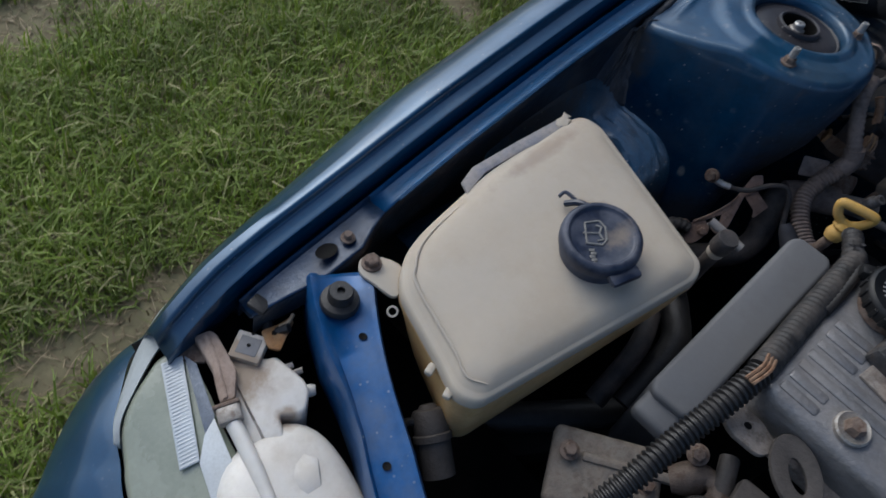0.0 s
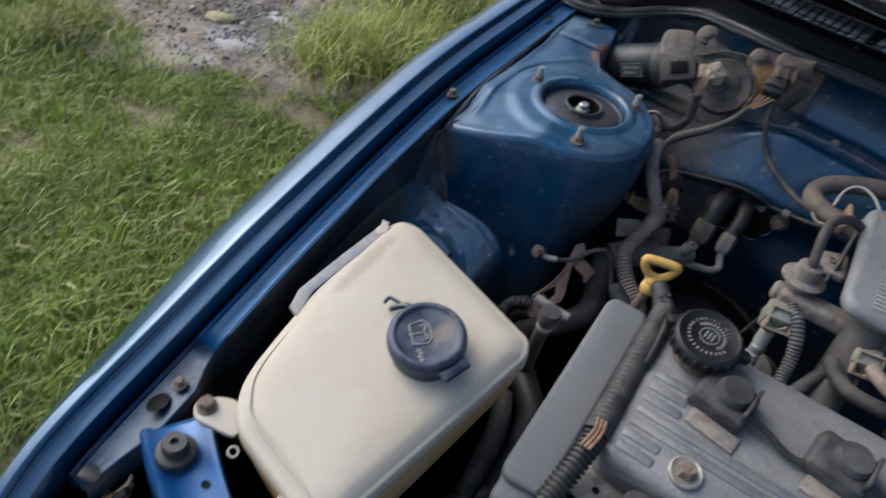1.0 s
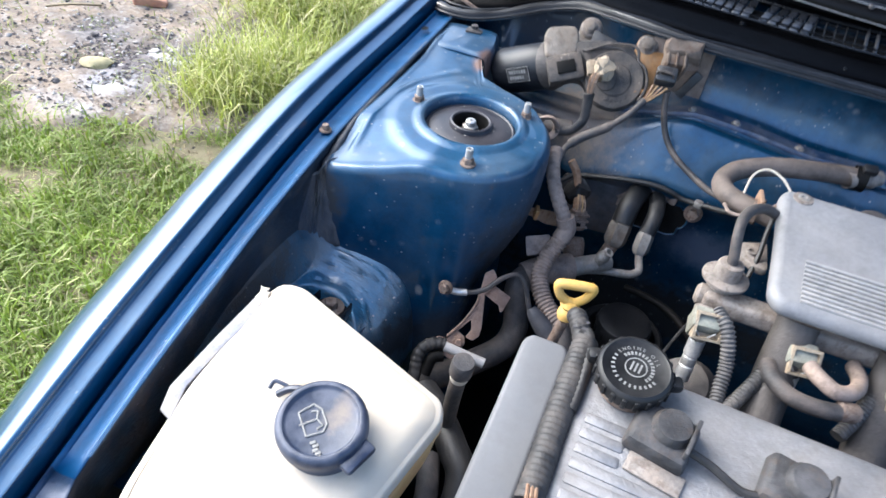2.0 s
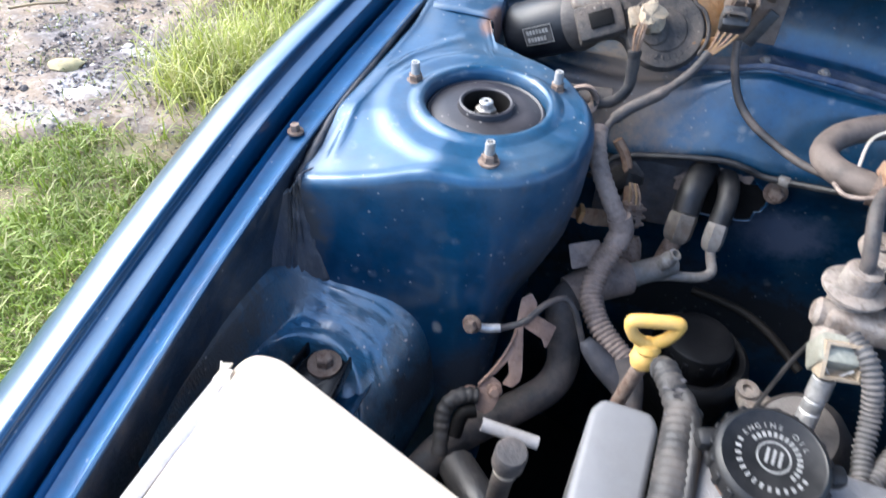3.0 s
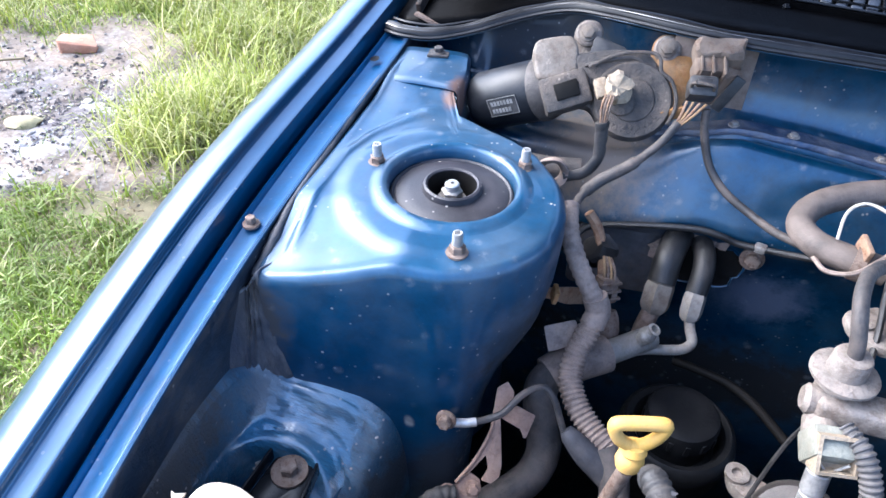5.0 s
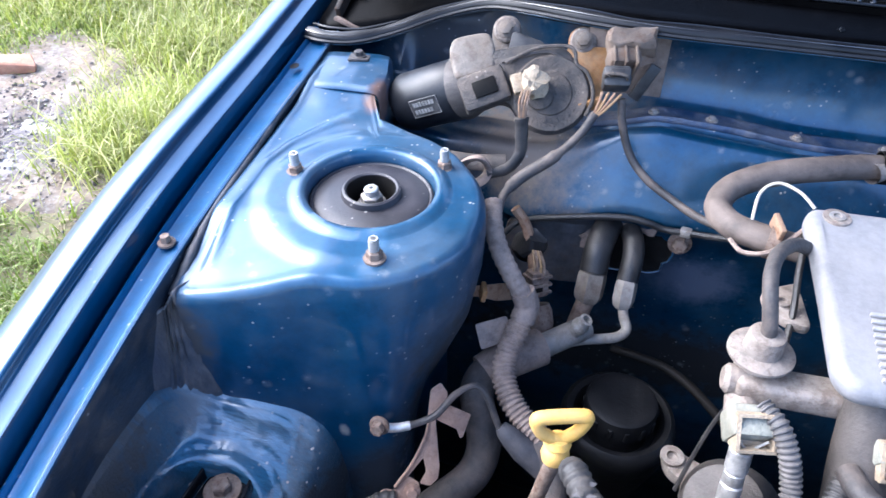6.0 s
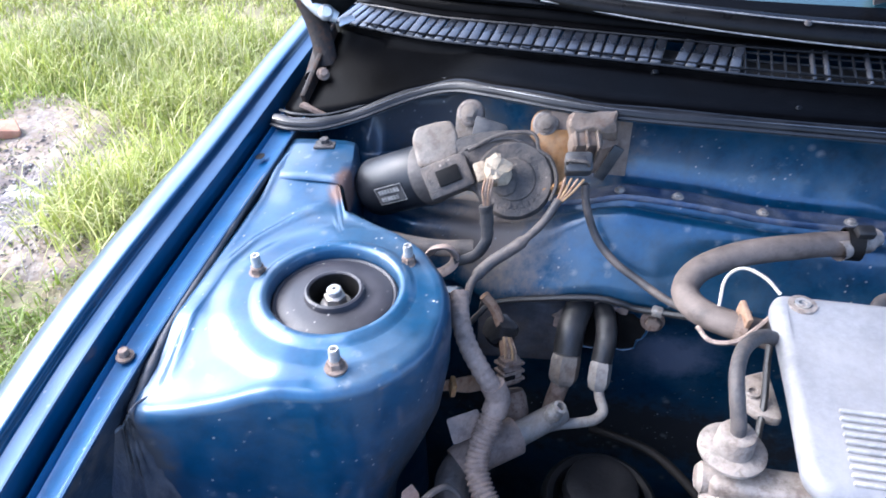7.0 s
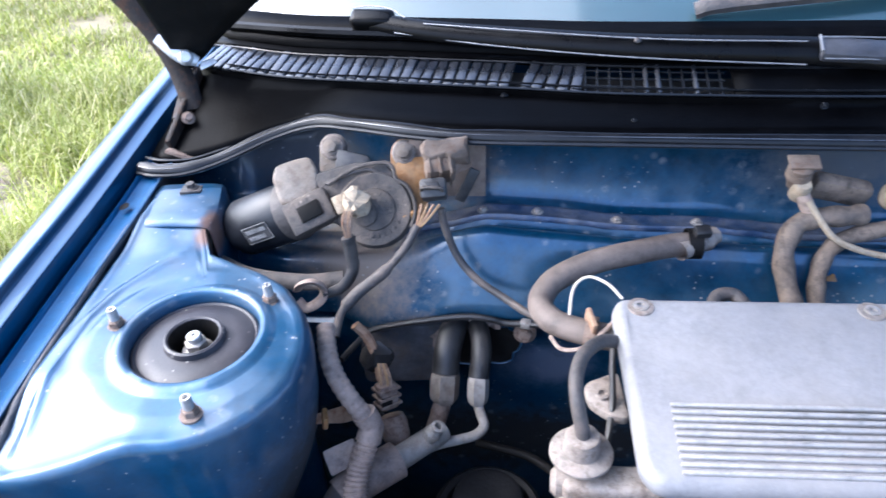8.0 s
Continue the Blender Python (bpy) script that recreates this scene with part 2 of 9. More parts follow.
PAINT = surface("blue_paint", (0.003, 0.042, 0.105), (0.005, 0.057, 0.135), 0.30, 0.42, 6, 0.02, 30, dust=0.16, dust_col=(0.11, 0.11, 0.108), dust_scale=9, coat=0.7, mott=0.0, wave=0.0040, specks=0.2, coat_ior=1.5, coat_rough=0.05)
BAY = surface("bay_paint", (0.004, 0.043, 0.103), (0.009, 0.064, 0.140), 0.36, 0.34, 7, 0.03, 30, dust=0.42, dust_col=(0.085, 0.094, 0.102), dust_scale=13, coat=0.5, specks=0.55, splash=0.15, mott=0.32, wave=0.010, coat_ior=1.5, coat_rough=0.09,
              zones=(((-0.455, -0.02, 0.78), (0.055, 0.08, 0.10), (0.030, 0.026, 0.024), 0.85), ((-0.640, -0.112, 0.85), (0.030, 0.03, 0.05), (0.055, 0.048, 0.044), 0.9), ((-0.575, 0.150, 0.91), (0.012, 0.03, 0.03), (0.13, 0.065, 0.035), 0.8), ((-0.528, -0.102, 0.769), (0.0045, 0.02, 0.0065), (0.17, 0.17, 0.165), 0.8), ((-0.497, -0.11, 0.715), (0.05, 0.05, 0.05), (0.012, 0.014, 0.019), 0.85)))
RAIL = surface("rail_paint", (0.003, 0.054, 0.150), (0.005, 0.072, 0.190), 0.42, 0.35, 8, 0.04, 24, dust=0.40, dust_col=(0.02, 0.03, 0.05), dust_scale=16, specks=0.3, mott=0.3, wave=0.005, spec=0.3, coat=0.2, coat_rough=0.25)
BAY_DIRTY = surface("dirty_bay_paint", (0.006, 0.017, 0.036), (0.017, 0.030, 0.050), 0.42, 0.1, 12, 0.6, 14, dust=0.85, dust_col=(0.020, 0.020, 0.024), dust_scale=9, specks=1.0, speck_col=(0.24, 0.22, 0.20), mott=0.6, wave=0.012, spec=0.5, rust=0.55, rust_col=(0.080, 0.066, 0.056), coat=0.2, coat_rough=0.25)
CAKED = surface("caked_sealer", (0.055, 0.051, 0.052), (0.130, 0.116, 0.106), 0.40, 0.0, 30, 1.0, 9, dust=0.8, dust_col=(0.016, 0.028, 0.055), dust_scale=34, mott=0.8, streak=(1.0, 1.0, 0.40), wave=0.006, coat=0.6, coat_rough=0.25, specks=0.8)
# the zone at z 0.63 turns the firewall near-black towards the bottom
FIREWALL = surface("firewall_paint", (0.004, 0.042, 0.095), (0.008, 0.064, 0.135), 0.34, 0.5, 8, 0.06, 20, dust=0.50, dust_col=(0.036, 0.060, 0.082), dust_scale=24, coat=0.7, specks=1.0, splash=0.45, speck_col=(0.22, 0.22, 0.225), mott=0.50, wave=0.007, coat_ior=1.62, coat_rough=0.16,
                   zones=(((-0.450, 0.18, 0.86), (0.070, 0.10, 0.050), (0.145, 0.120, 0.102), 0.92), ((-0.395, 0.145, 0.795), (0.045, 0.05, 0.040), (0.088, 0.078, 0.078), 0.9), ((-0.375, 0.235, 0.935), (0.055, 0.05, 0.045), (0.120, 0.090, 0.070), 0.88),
                          # the blue-grey zone paints a dusty sheen into the colour
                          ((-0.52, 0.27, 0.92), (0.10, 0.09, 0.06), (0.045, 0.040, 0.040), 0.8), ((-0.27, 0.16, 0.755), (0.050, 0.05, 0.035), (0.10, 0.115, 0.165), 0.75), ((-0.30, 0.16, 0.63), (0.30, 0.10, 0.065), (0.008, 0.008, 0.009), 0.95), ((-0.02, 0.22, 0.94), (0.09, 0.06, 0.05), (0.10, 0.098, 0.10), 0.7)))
BRACE = surface("brace_paint", (0.005, 0.066, 0.215), (0.008, 0.083, 0.255), 0.36, 0.3, 9, 0.06, 20, dust=0.35, dust_col=(0.15, 0.16, 0.18), dust_scale=26, coat=0.2, specks=0.35, mott=0.3, wave=0.002)
# darker copy of the rail paint; the nose's shade is put into it
SHADED = surface("shaded_rail_paint", (0.003, 0.020, 0.058), (0.005, 0.028, 0.078), 0.30, 0.2, 14, 0.4, 12, dust=0.5, dust_col=(0.018, 0.018, 0.02), dust_scale=18, mott=0.4)
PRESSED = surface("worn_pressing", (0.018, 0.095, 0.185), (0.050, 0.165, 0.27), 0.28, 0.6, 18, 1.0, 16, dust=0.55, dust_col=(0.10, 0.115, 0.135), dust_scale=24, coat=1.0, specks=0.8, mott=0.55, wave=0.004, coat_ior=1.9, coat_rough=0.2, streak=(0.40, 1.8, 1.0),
                  # last zone: near-black towards the low right end of the pressing
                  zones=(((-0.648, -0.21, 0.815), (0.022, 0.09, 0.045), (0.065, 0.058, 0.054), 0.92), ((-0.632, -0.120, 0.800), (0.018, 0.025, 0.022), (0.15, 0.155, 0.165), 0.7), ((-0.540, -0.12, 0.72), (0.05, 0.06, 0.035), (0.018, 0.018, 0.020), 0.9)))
WHITE_TANK = surface("aged_white_plastic", (0.430, 0.380, 0.312), (0.475, 0.425, 0.355), 0.55, 0.0, 6, 0.02, 20, dust=0.40, dust_col=(0.385, 0.300, 0.195), dust_scale=6, spec=0.3, rust=0.12, rust_col=(0.30, 0.21, 0.12), mott=0.04, grit=0.06, glow_through=0.2,
                     zones=(((-0.515, -0.318, 0.870), (0.020, 0.020, 0.03), (0.22, 0.145, 0.075), 0.6), ((-0.588, -0.300, 0.86), (0.010, 0.06, 0.03), (0.27, 0.22, 0.18), 0.6)))
TANK_SIDE = surface("yellowed_plastic", (0.62, 0.395, 0.165), (0.70, 0.48, 0.23), 0.40, 0.0, 12, 0.02, 20, dust=0.45, dust_col=(0.36, 0.20, 0.075), dust_scale=20, mott=0.12, glow_through=0.5)
BLACK_PL = surface("black_plastic", (0.010, 0.011, 0.014), (0.018, 0.019, 0.022), 0.38, 0.0, 40, 0.15, 10, dust=0.45, dust_col=(0.13, 0.12, 0.11), dust_scale=60)
GLOSS_PL = surface("gloss_black_plastic", (0.005, 0.0055, 0.007), (0.008, 0.009, 0.011), 0.22, 0.0, 25, 0.05, 14, dust=0.10, dust_col=(0.05, 0.05, 0.05), dust_scale=30, spec=0.22, mott=0.2, wave=0.002)
CAP_BLUE = surface("blue_black_cap", (0.008, 0.014, 0.034), (0.016, 0.024, 0.05), 0.33, 0.0, 30, 0.1, 12, dust=0.75, dust_col=(0.115, 0.122, 0.155), dust_scale=38,
                   zones=(((-0.482, -0.334, 0.885), (0.011, 0.016, 0.03), (0.21, 0.17, 0.135), 0.75),))
RUBBER = surface("grey_rubber", (0.026, 0.024, 0.025), (0.046, 0.042, 0.041), 0.62, 0.0, 40, 0.5, 8, dust=0.7, dust_col=(0.135, 0.106, 0.088), dust_scale=48, mott=0.6)
DARK_RUBBER = surface("dark_rubber", (0.009, 0.009, 0.010), (0.016, 0.015, 0.015), 0.45, 0.0, 40, 0.3, 8, dust=0.5, dust_col=(0.055, 0.048, 0.043), dust_scale=55, mott=0.5)
SLEEVE = surface("dusty_sleeve", (0.185, 0.140, 0.116), (0.265, 0.208, 0.176), 0.66, 0.0, 60, 0.3, 6, dust=0.7, dust_col=(0.265, 0.188, 0.135), dust_scale=60, rust=0.35, rust_col=(0.05, 0.036, 0.028))
ALLOY = surface("cast_aluminium", (0.185, 0.182, 0.186), (0.26, 0.254, 0.256), 0.44, 0.45, 18, 0.5, 14, dust=0.55, dust_col=(0.19, 0.17, 0.155), dust_scale=22, rust=0.25, rust_col=(0.10, 0.08, 0.065), mott=0.28)
ALLOY_BLUE = surface("plenum_aluminium", (0.185, 0.183, 0.190), (0.238, 0.234, 0.238), 0.60, 0.15, 10, 0.3, 20, dust=0.6, dust_col=(0.20, 0.185, 0.172), dust_scale=13, rust=0.15, rust_col=(0.28, 0.265, 0.25), mott=0.25)
ALLOY_DIRTY = surface("dirty_aluminium", (0.195, 0.168, 0.146), (0.275, 0.242, 0.212), 0.6, 0.25, 50, 0.6, 8, dust=0.8, dust_col=(0.235, 0.185, 0.145), dust_scale=45, rust=0.55, rust_col=(0.070, 0.047, 0.034), mott=0.55)
STEEL = surface("bright_steel", (0.48, 0.47, 0.455), (0.62, 0.61, 0.59), 0.35, 0.75, 60, 0.3, 8, dust=0.45, dust_col=(0.25, 0.21, 0.17), dust_scale=90)
ZINC = surface("zinc_steel", (0.33, 0.31, 0.285), (0.44, 0.42, 0.39), 0.42, 0.6, 60, 0.3, 8, dust=0.7, dust_col=(0.22, 0.175, 0.13), dust_scale=70, rust=0.5, rust_col=(0.12, 0.07, 0.04))
RUSTY = surface("rusty_steel", (0.125, 0.085, 0.064), (0.19, 0.138, 0.105), 0.75, 0.15, 80, 0.7, 6, dust=0.7, dust_col=(0.24, 0.19, 0.155), dust_scale=90, rust=0.7, rust_col=(0.075, 0.038, 0.022))
TAN = surface("tan_bracket", (0.21, 0.125, 0.075), (0.28, 0.175, 0.105), 0.75, 0.1, 60, 0.5, 7, dust=0.6, dust_col=(0.28, 0.20, 0.14), dust_scale=70, rust=0.7, rust_col=(0.13, 0.055, 0.025))
OCHRE = surface("ochre_zinc", (0.25, 0.125, 0.040), (0.33, 0.18, 0.065), 0.6, 0.3, 60, 0.5, 8, dust=0.7, dust_col=(0.22, 0.165, 0.115), dust_scale=60, rust=0.5, mott=0.5)
WIRE_TAN = surface("tan_wire", (0.22, 0.13, 0.055), (0.30, 0.19, 0.09), 0.6, 0.0, 60, 0.2, 8, dust=0.6, dust_col=(0.14, 0.10, 0.07), dust_scale=60)
DULL_CAST = surface("dull_casting", (0.140, 0.120, 0.100), (0.210, 0.182, 0.152), 0.65, 0.10, 40, 0.6, 8, dust=0.75, dust_col=(0.190, 0.145, 0.105), dust_scale=34, rust=0.45, rust_col=(0.085, 0.056, 0.036), mott=0.5)
YELLOW = surface("yellow_plastic", (0.52, 0.300, 0.050), (0.60, 0.365, 0.085), 0.5, 0.0, 60, 0.15, 8, dust=0.55, dust_col=(0.45, 0.31, 0.14), dust_scale=50, mott=0.2, spec=0.3)
CREAM = surface("cream_connector", (0.29, 0.235, 0.165), (0.40, 0.335, 0.245), 0.7, 0.0, 90, 0.8, 6, dust=0.75, dust_col=(0.25, 0.165, 0.088), dust_scale=90, rust=0.3, rust_col=(0.10, 0.065, 0.04), mott=0.4)
PALE_GREEN = surface("grey_green_connector", (0.19, 0.19, 0.155), (0.27, 0.27, 0.22), 0.6, 0.0, 70, 0.5, 7, dust=0.7, dust_col=(0.16, 0.135, 0.10), dust_scale=80)
LAMP_WHITE = surface("lamp_housing", (0.60, 0.565, 0.51), (0.70, 0.665, 0.615), 0.36, 0.0, 14, 0.02, 12, dust=0.45, dust_col=(0.40, 0.32, 0.23), dust_scale=12, rust=0.18, rust_col=(0.26, 0.19, 0.12), mott=0.06, grit=0.06, glow_through=0.2,
                     zones=(((-0.612, -0.585, 0.757), (0.035, 0.022, 0.03), (0.25, 0.17, 0.10), 0.75), ((-0.556, -0.580, 0.75), (0.010, 0.010, 0.02), (0.24, 0.16, 0.09), 0.7)))
LENS = surface("clouded_lens", (0.20, 0.225, 0.165), (0.29, 0.31, 0.245), 0.14, 0.0, 12, 0.03, 20, dust=0.3, dust_col=(0.36, 0.36, 0.28), coat=0.6, mott=0.12)
LENS_STRIP = surface("ribbed_lens", (0.50, 0.54, 0.56), (0.60, 0.63, 0.65), 0.28, 0.0, 30, 0.05, 20, dust=0.25, mott=0.08)
WHITE_MARK = surface("white_print", (0.17, 0.168, 0.16), (0.24, 0.236, 0.225), 0.6, 0.0, 60, 0.0, 8, dust=0.6, dust_col=(0.06, 0.058, 0.055), dust_scale=150)
GREY_MARK = surface("worn_print", (0.20, 0.195, 0.18), (0.29, 0.275, 0.25), 0.6, 0.0, 60, 0.0, 8, dust=0.6, dust_col=(0.03, 0.03, 0.04), dust_scale=120)
# near-black puts the shade of depths and holes into colour; also black parts
VOID = surface("deep_black", (0.004, 0.004, 0.004), (0.007, 0.0065, 0.006), 0.6, 0.0, 12, 0.3, 8, dust=0.4, dust_col=(0.016, 0.013, 0.012), dust_scale=40, spec=0.12)
GLASS_DARK = surface("tinted_glass", (0.012, 0.034, 0.042), (0.018, 0.044, 0.054), 0.05, 0.0, 3, 0.0, 8, dust=0.12, dust_col=(0.12, 0.17, 0.19), dust_scale=3, coat=0.7, spec=0.4, mott=0.0, coat_ior=1.45)
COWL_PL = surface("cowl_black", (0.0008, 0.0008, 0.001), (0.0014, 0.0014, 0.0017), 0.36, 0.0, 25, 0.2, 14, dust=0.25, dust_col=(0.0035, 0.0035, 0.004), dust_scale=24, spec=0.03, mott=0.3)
CAN_BLACK = surface("motor_enamel", (0.006, 0.0068, 0.009), (0.010, 0.011, 0.014), 0.40, 0.0, 25, 0.08, 14, dust=0.45, dust_col=(0.034, 0.036, 0.042), dust_scale=30, coat=0.08, mott=0.3, wave=0.004, coat_ior=1.5, coat_rough=0.3, spec=0.3)
MOUNT = surface("strut_rubber", (0.016, 0.015, 0.019), (0.027, 0.025, 0.031), 0.46, 0.0, 30, 0.15, 12, dust=0.5, dust_col=(0.054, 0.049, 0.058), dust_scale=28, specks=0.5, mott=0.3)
PALE_CAST = surface("pale_casting", (0.225, 0.208, 0.190), (0.315, 0.297, 0.273), 0.55, 0.15, 40, 0.4, 8, dust=0.6, dust_col=(0.20, 0.158, 0.122), dust_scale=40, rust=0.35, rust_col=(0.12, 0.07, 0.042), mott=0.25)
SEAL = surface("rubber_seal", (0.004, 0.004, 0.005), (0.008, 0.008, 0.010), 0.34, 0.0, 18, 0.08, 16, dust=0.35, dust_col=(0.030, 0.029, 0.030), dust_scale=30, wave=0.004, spec=0.3)
SOIL = surface("soil", (0.15, 0.125, 0.068), (0.23, 0.19, 0.11), 0.95, 0.0, 2.2, 0.8, 12, dust=0.6, dust_col=(0.12, 0.13, 0.05), dust_scale=1.6)
DIRT = surface("ashy_dirt", (0.180, 0.136, 0.094), (0.26, 0.200, 0.142), 0.95, 0.0, 5.0, 1.0, 14, dust=0.85, dust_col=(0.085, 0.072, 0.066), dust_scale=13.0, rust=0.55, rust_col=(0.29, 0.26, 0.225), mott=0.9,
               zones=(((-2.12, 1.18, 0.03), (0.26, 0.26, 0.3), (0.066, 0.056, 0.062), 0.85), ((-2.47, 1.28, 0.03), (0.14, 0.16, 0.2), (0.070, 0.066, 0.074), 0.75), ((-2.16, 0.99, 0.03), (0.11, 0.10, 0.2), (0.36, 0.345, 0.345), 0.7), ((-2.134, 1.243, 0.03), (0.10, 0.035, 0.1), (0.50, 0.485, 0.47), 0.8),
                      ((-2.16, 0.80, 0.03), (0.16, 0.07, 0.2), (0.36, 0.33, 0.30), 0.6), ((-2.30, 0.72, 0.03), (0.20, 0.12, 0.2), (0.25, 0.19, 0.15), 0.5)))
STONE = surface("pale_stone", (0.27, 0.245, 0.225), (0.40, 0.37, 0.34), 0.85, 0.0, 20, 0.6, 10, dust=0.5, dust_col=(0.25, 0.21, 0.17), vary=0.4)
CLAY = surface("red_clay", (0.34, 0.15, 0.09), (0.42, 0.20, 0.12), 0.9, 0.0, 14, 0.5, 10, dust=0.4, dust_col=(0.36, 0.26, 0.19))
CHAR = surface("charred", (0.045, 0.040, 0.040), (0.085, 0.076, 0.074), 0.9, 0.0, 20, 0.6, 10)
YSTONE = surface("yellow_foam", (0.33, 0.28, 0.14), (0.42, 0.36, 0.20), 0.9, 0.0, 14, 0.8, 10, dust=0.3)


def blade_material(name, green, dry, part_dry=0.3):
    """Leaves of grass, each of its own shade, some of them dry."""
    m = bpy.data.materials.new(name)
    m.use_nodes = True
    n, l = m.node_tree.nodes, m.node_tree.links
    p = n["Principled BSDF"]
    g = n.new("ShaderNodeNewGeometry")
    r = n.new("ShaderNodeValToRGB")
    e = r.color_ramp.elements
    e[0].color, e[1].color = (*(0.6 * v for v in green), 1), (*dry, 1)
    mid = e.new(1 - part_dry)
    mid.color = (*green, 1)
    l.new(g.outputs["Random Per Island"], r.inputs["Fac"])
    tc = n.new("ShaderNodeTexCoord")
    t = n.new("ShaderNodeTexNoise")
    t.inputs["Scale"].default_value = 2.3
    l.new(tc.outputs["Object"], t.inputs["Vector"])
    h = n.new("ShaderNodeHueSaturation")
    mr = n.new("ShaderNodeMapRange")
    mr.inputs["From Min"].default_value, mr.inputs["From Max"].default_value = 0.3, 0.7
    mr.inputs["To Min"].default_value, mr.inputs["To Max"].default_value = 0.65, 1.35
    l.new(t.outputs["Fac"], mr.inputs["Value"])
    l.new(mr.outputs["Result"], h.inputs["Value"])
    l.new(r.outputs["Color"], h.inputs["Color"])
    l.new(h.outputs["Color"], p.inputs["Base Color"])
    p.inputs["Roughness"].default_value = 0.55
    tr = n.new("ShaderNodeBsdfTranslucent")
    ms = n.new("ShaderNodeMixShader")
    ms.inputs["Fac"].default_value = 0.35
    l.new(h.outputs["Color"], tr.inputs["Color"])
    l.new(p.outputs["BSDF"], ms.inputs[1])
    l.new(tr.outputs["BSDF"], ms.inputs[2])
    l.new(ms.outputs["Shader"], n["Material Output"].inputs["Surface"])
    return m


GRASS = blade_material("grass_leaves", (0.205, 0.282, 0.028), (0.42, 0.38, 0.18), 0.26)
TALL = blade_material("tall_grass_leaves", (0.29, 0.325, 0.055), (0.52, 0.46, 0.26), 0.35)
THATCH = blade_material("dry_thatch", (0.27, 0.20, 0.11), (0.46, 0.37, 0.22), 0.4)

# ---- ground ----
def ground_height(x, y):
    return 0.012 * noise.noise(Vector((x * 1.3, y * 1.3, 0.0))) + 0.006 * noise.noise(Vector((x * 5.0, y * 5.0, 3.0)))


def in_dirt(x, y):
    """How bare the ground is there, 0 to 1."""
    u, v = (x + 2.30) / 0.74, (y - 1.30) / 0.60
    d = math.hypot(u, v) + 0.42 * noise.noise(Vector((x * 2.5, y * 2.5, 7.0))) + 0.22 * noise.noise(Vector((x * 8.0, y * 8.0, 2.0)))
    return max(0.0, min(1.0, (1.12 - d) / 0.3))


def build_ground():
    lines = [-400, -60, -14, -7, -4.5] + [-4.0 + 0.08 * k for k in range(56)] + [1.2, 3, 8, 40, 400]
    rows = [-400, -60, -14, -6, -2.5] + [-1.6 + 0.08 * k for k in range(82)] + [6, 9, 20, 70, 400]
    near = lambda x, y: -4.2 < x < 0.6 and -1.8 < y < 5.2
    ob = part("ground", grid([[(x, y, ground_height(x, y) if near(x, y) else 0.0) for x in lines] for y in rows]), SOIL, smooth=80)
    tagged(ob, "flat brownish soil under the rough grass", "ground", kind="structure")
    count = 90
    bm = bmesh.new()
    mid = bm.verts.new((-2.30, 1.30, 0.03))
    loops = []
    for k in [0.05 * j for j in range(1, 19)] + [0.92, 1.02]:
        loop = []
        for i in range(count):
            a = 2 * math.pi * i / count
            wob = 1 + 0.16 * math.sin(3 * a + 1) + 0.08 * math.sin(7 * a)
            x, y = -2.30 + 0.86 * k * wob * math.cos(a), 1.30 + 0.68 * k * wob * math.sin(a)
            lift = 0.020 + 0.014 * noise.noise(Vector((x * 9, y * 9, 1))) + 0.006 * noise.noise(Vector((x * 31, y * 31, 1))) if k < 1 else -0.02
            loop.append(bm.verts.new((x, y, ground_height(x, y) + lift)))
        loops.append(loop)
    for i in range(count):
        bm.faces.new((mid, loops[0][i], loops[0][(i + 1) % count]))
    for a, b in zip(loops, loops[1:]):
        for i in range(count):
            bm.faces.new((a[i], b[i], b[(i + 1) % count], a[(i + 1) % count]))
    tagged(part("dirt_patch", bm, DIRT, smooth=80), "bare ashy dirt patch with charred spots in the grass", "dirt", kind="structure")


build_ground()

# ---- car body ----
car = thing("car", (0.0, 0.0, 0.0), "dark blue metallic car with its bonnet open, parked on grass", "car")

SPINE = curve([(-0.646, -0.645, 0.728), (-0.654, -0.60, 0.757), (-0.660, -0.55, 0.780), (-0.663, -0.45, 0.811), (-0.667, -0.30, 0.855), (-0.674, -0.07, 0.903),
               (-0.683, 0.17, 0.917), (-0.690, 0.40, 0.932), (-0.70, 0.85, 0.955)], 10)
SPY, SPX, SPZ = ([p[k] for p in SPINE] for k in (1, 0, 2))


def spine(y):
    return float(np.interp(y, SPY, SPX)), float(np.interp(y, SPY, SPZ))


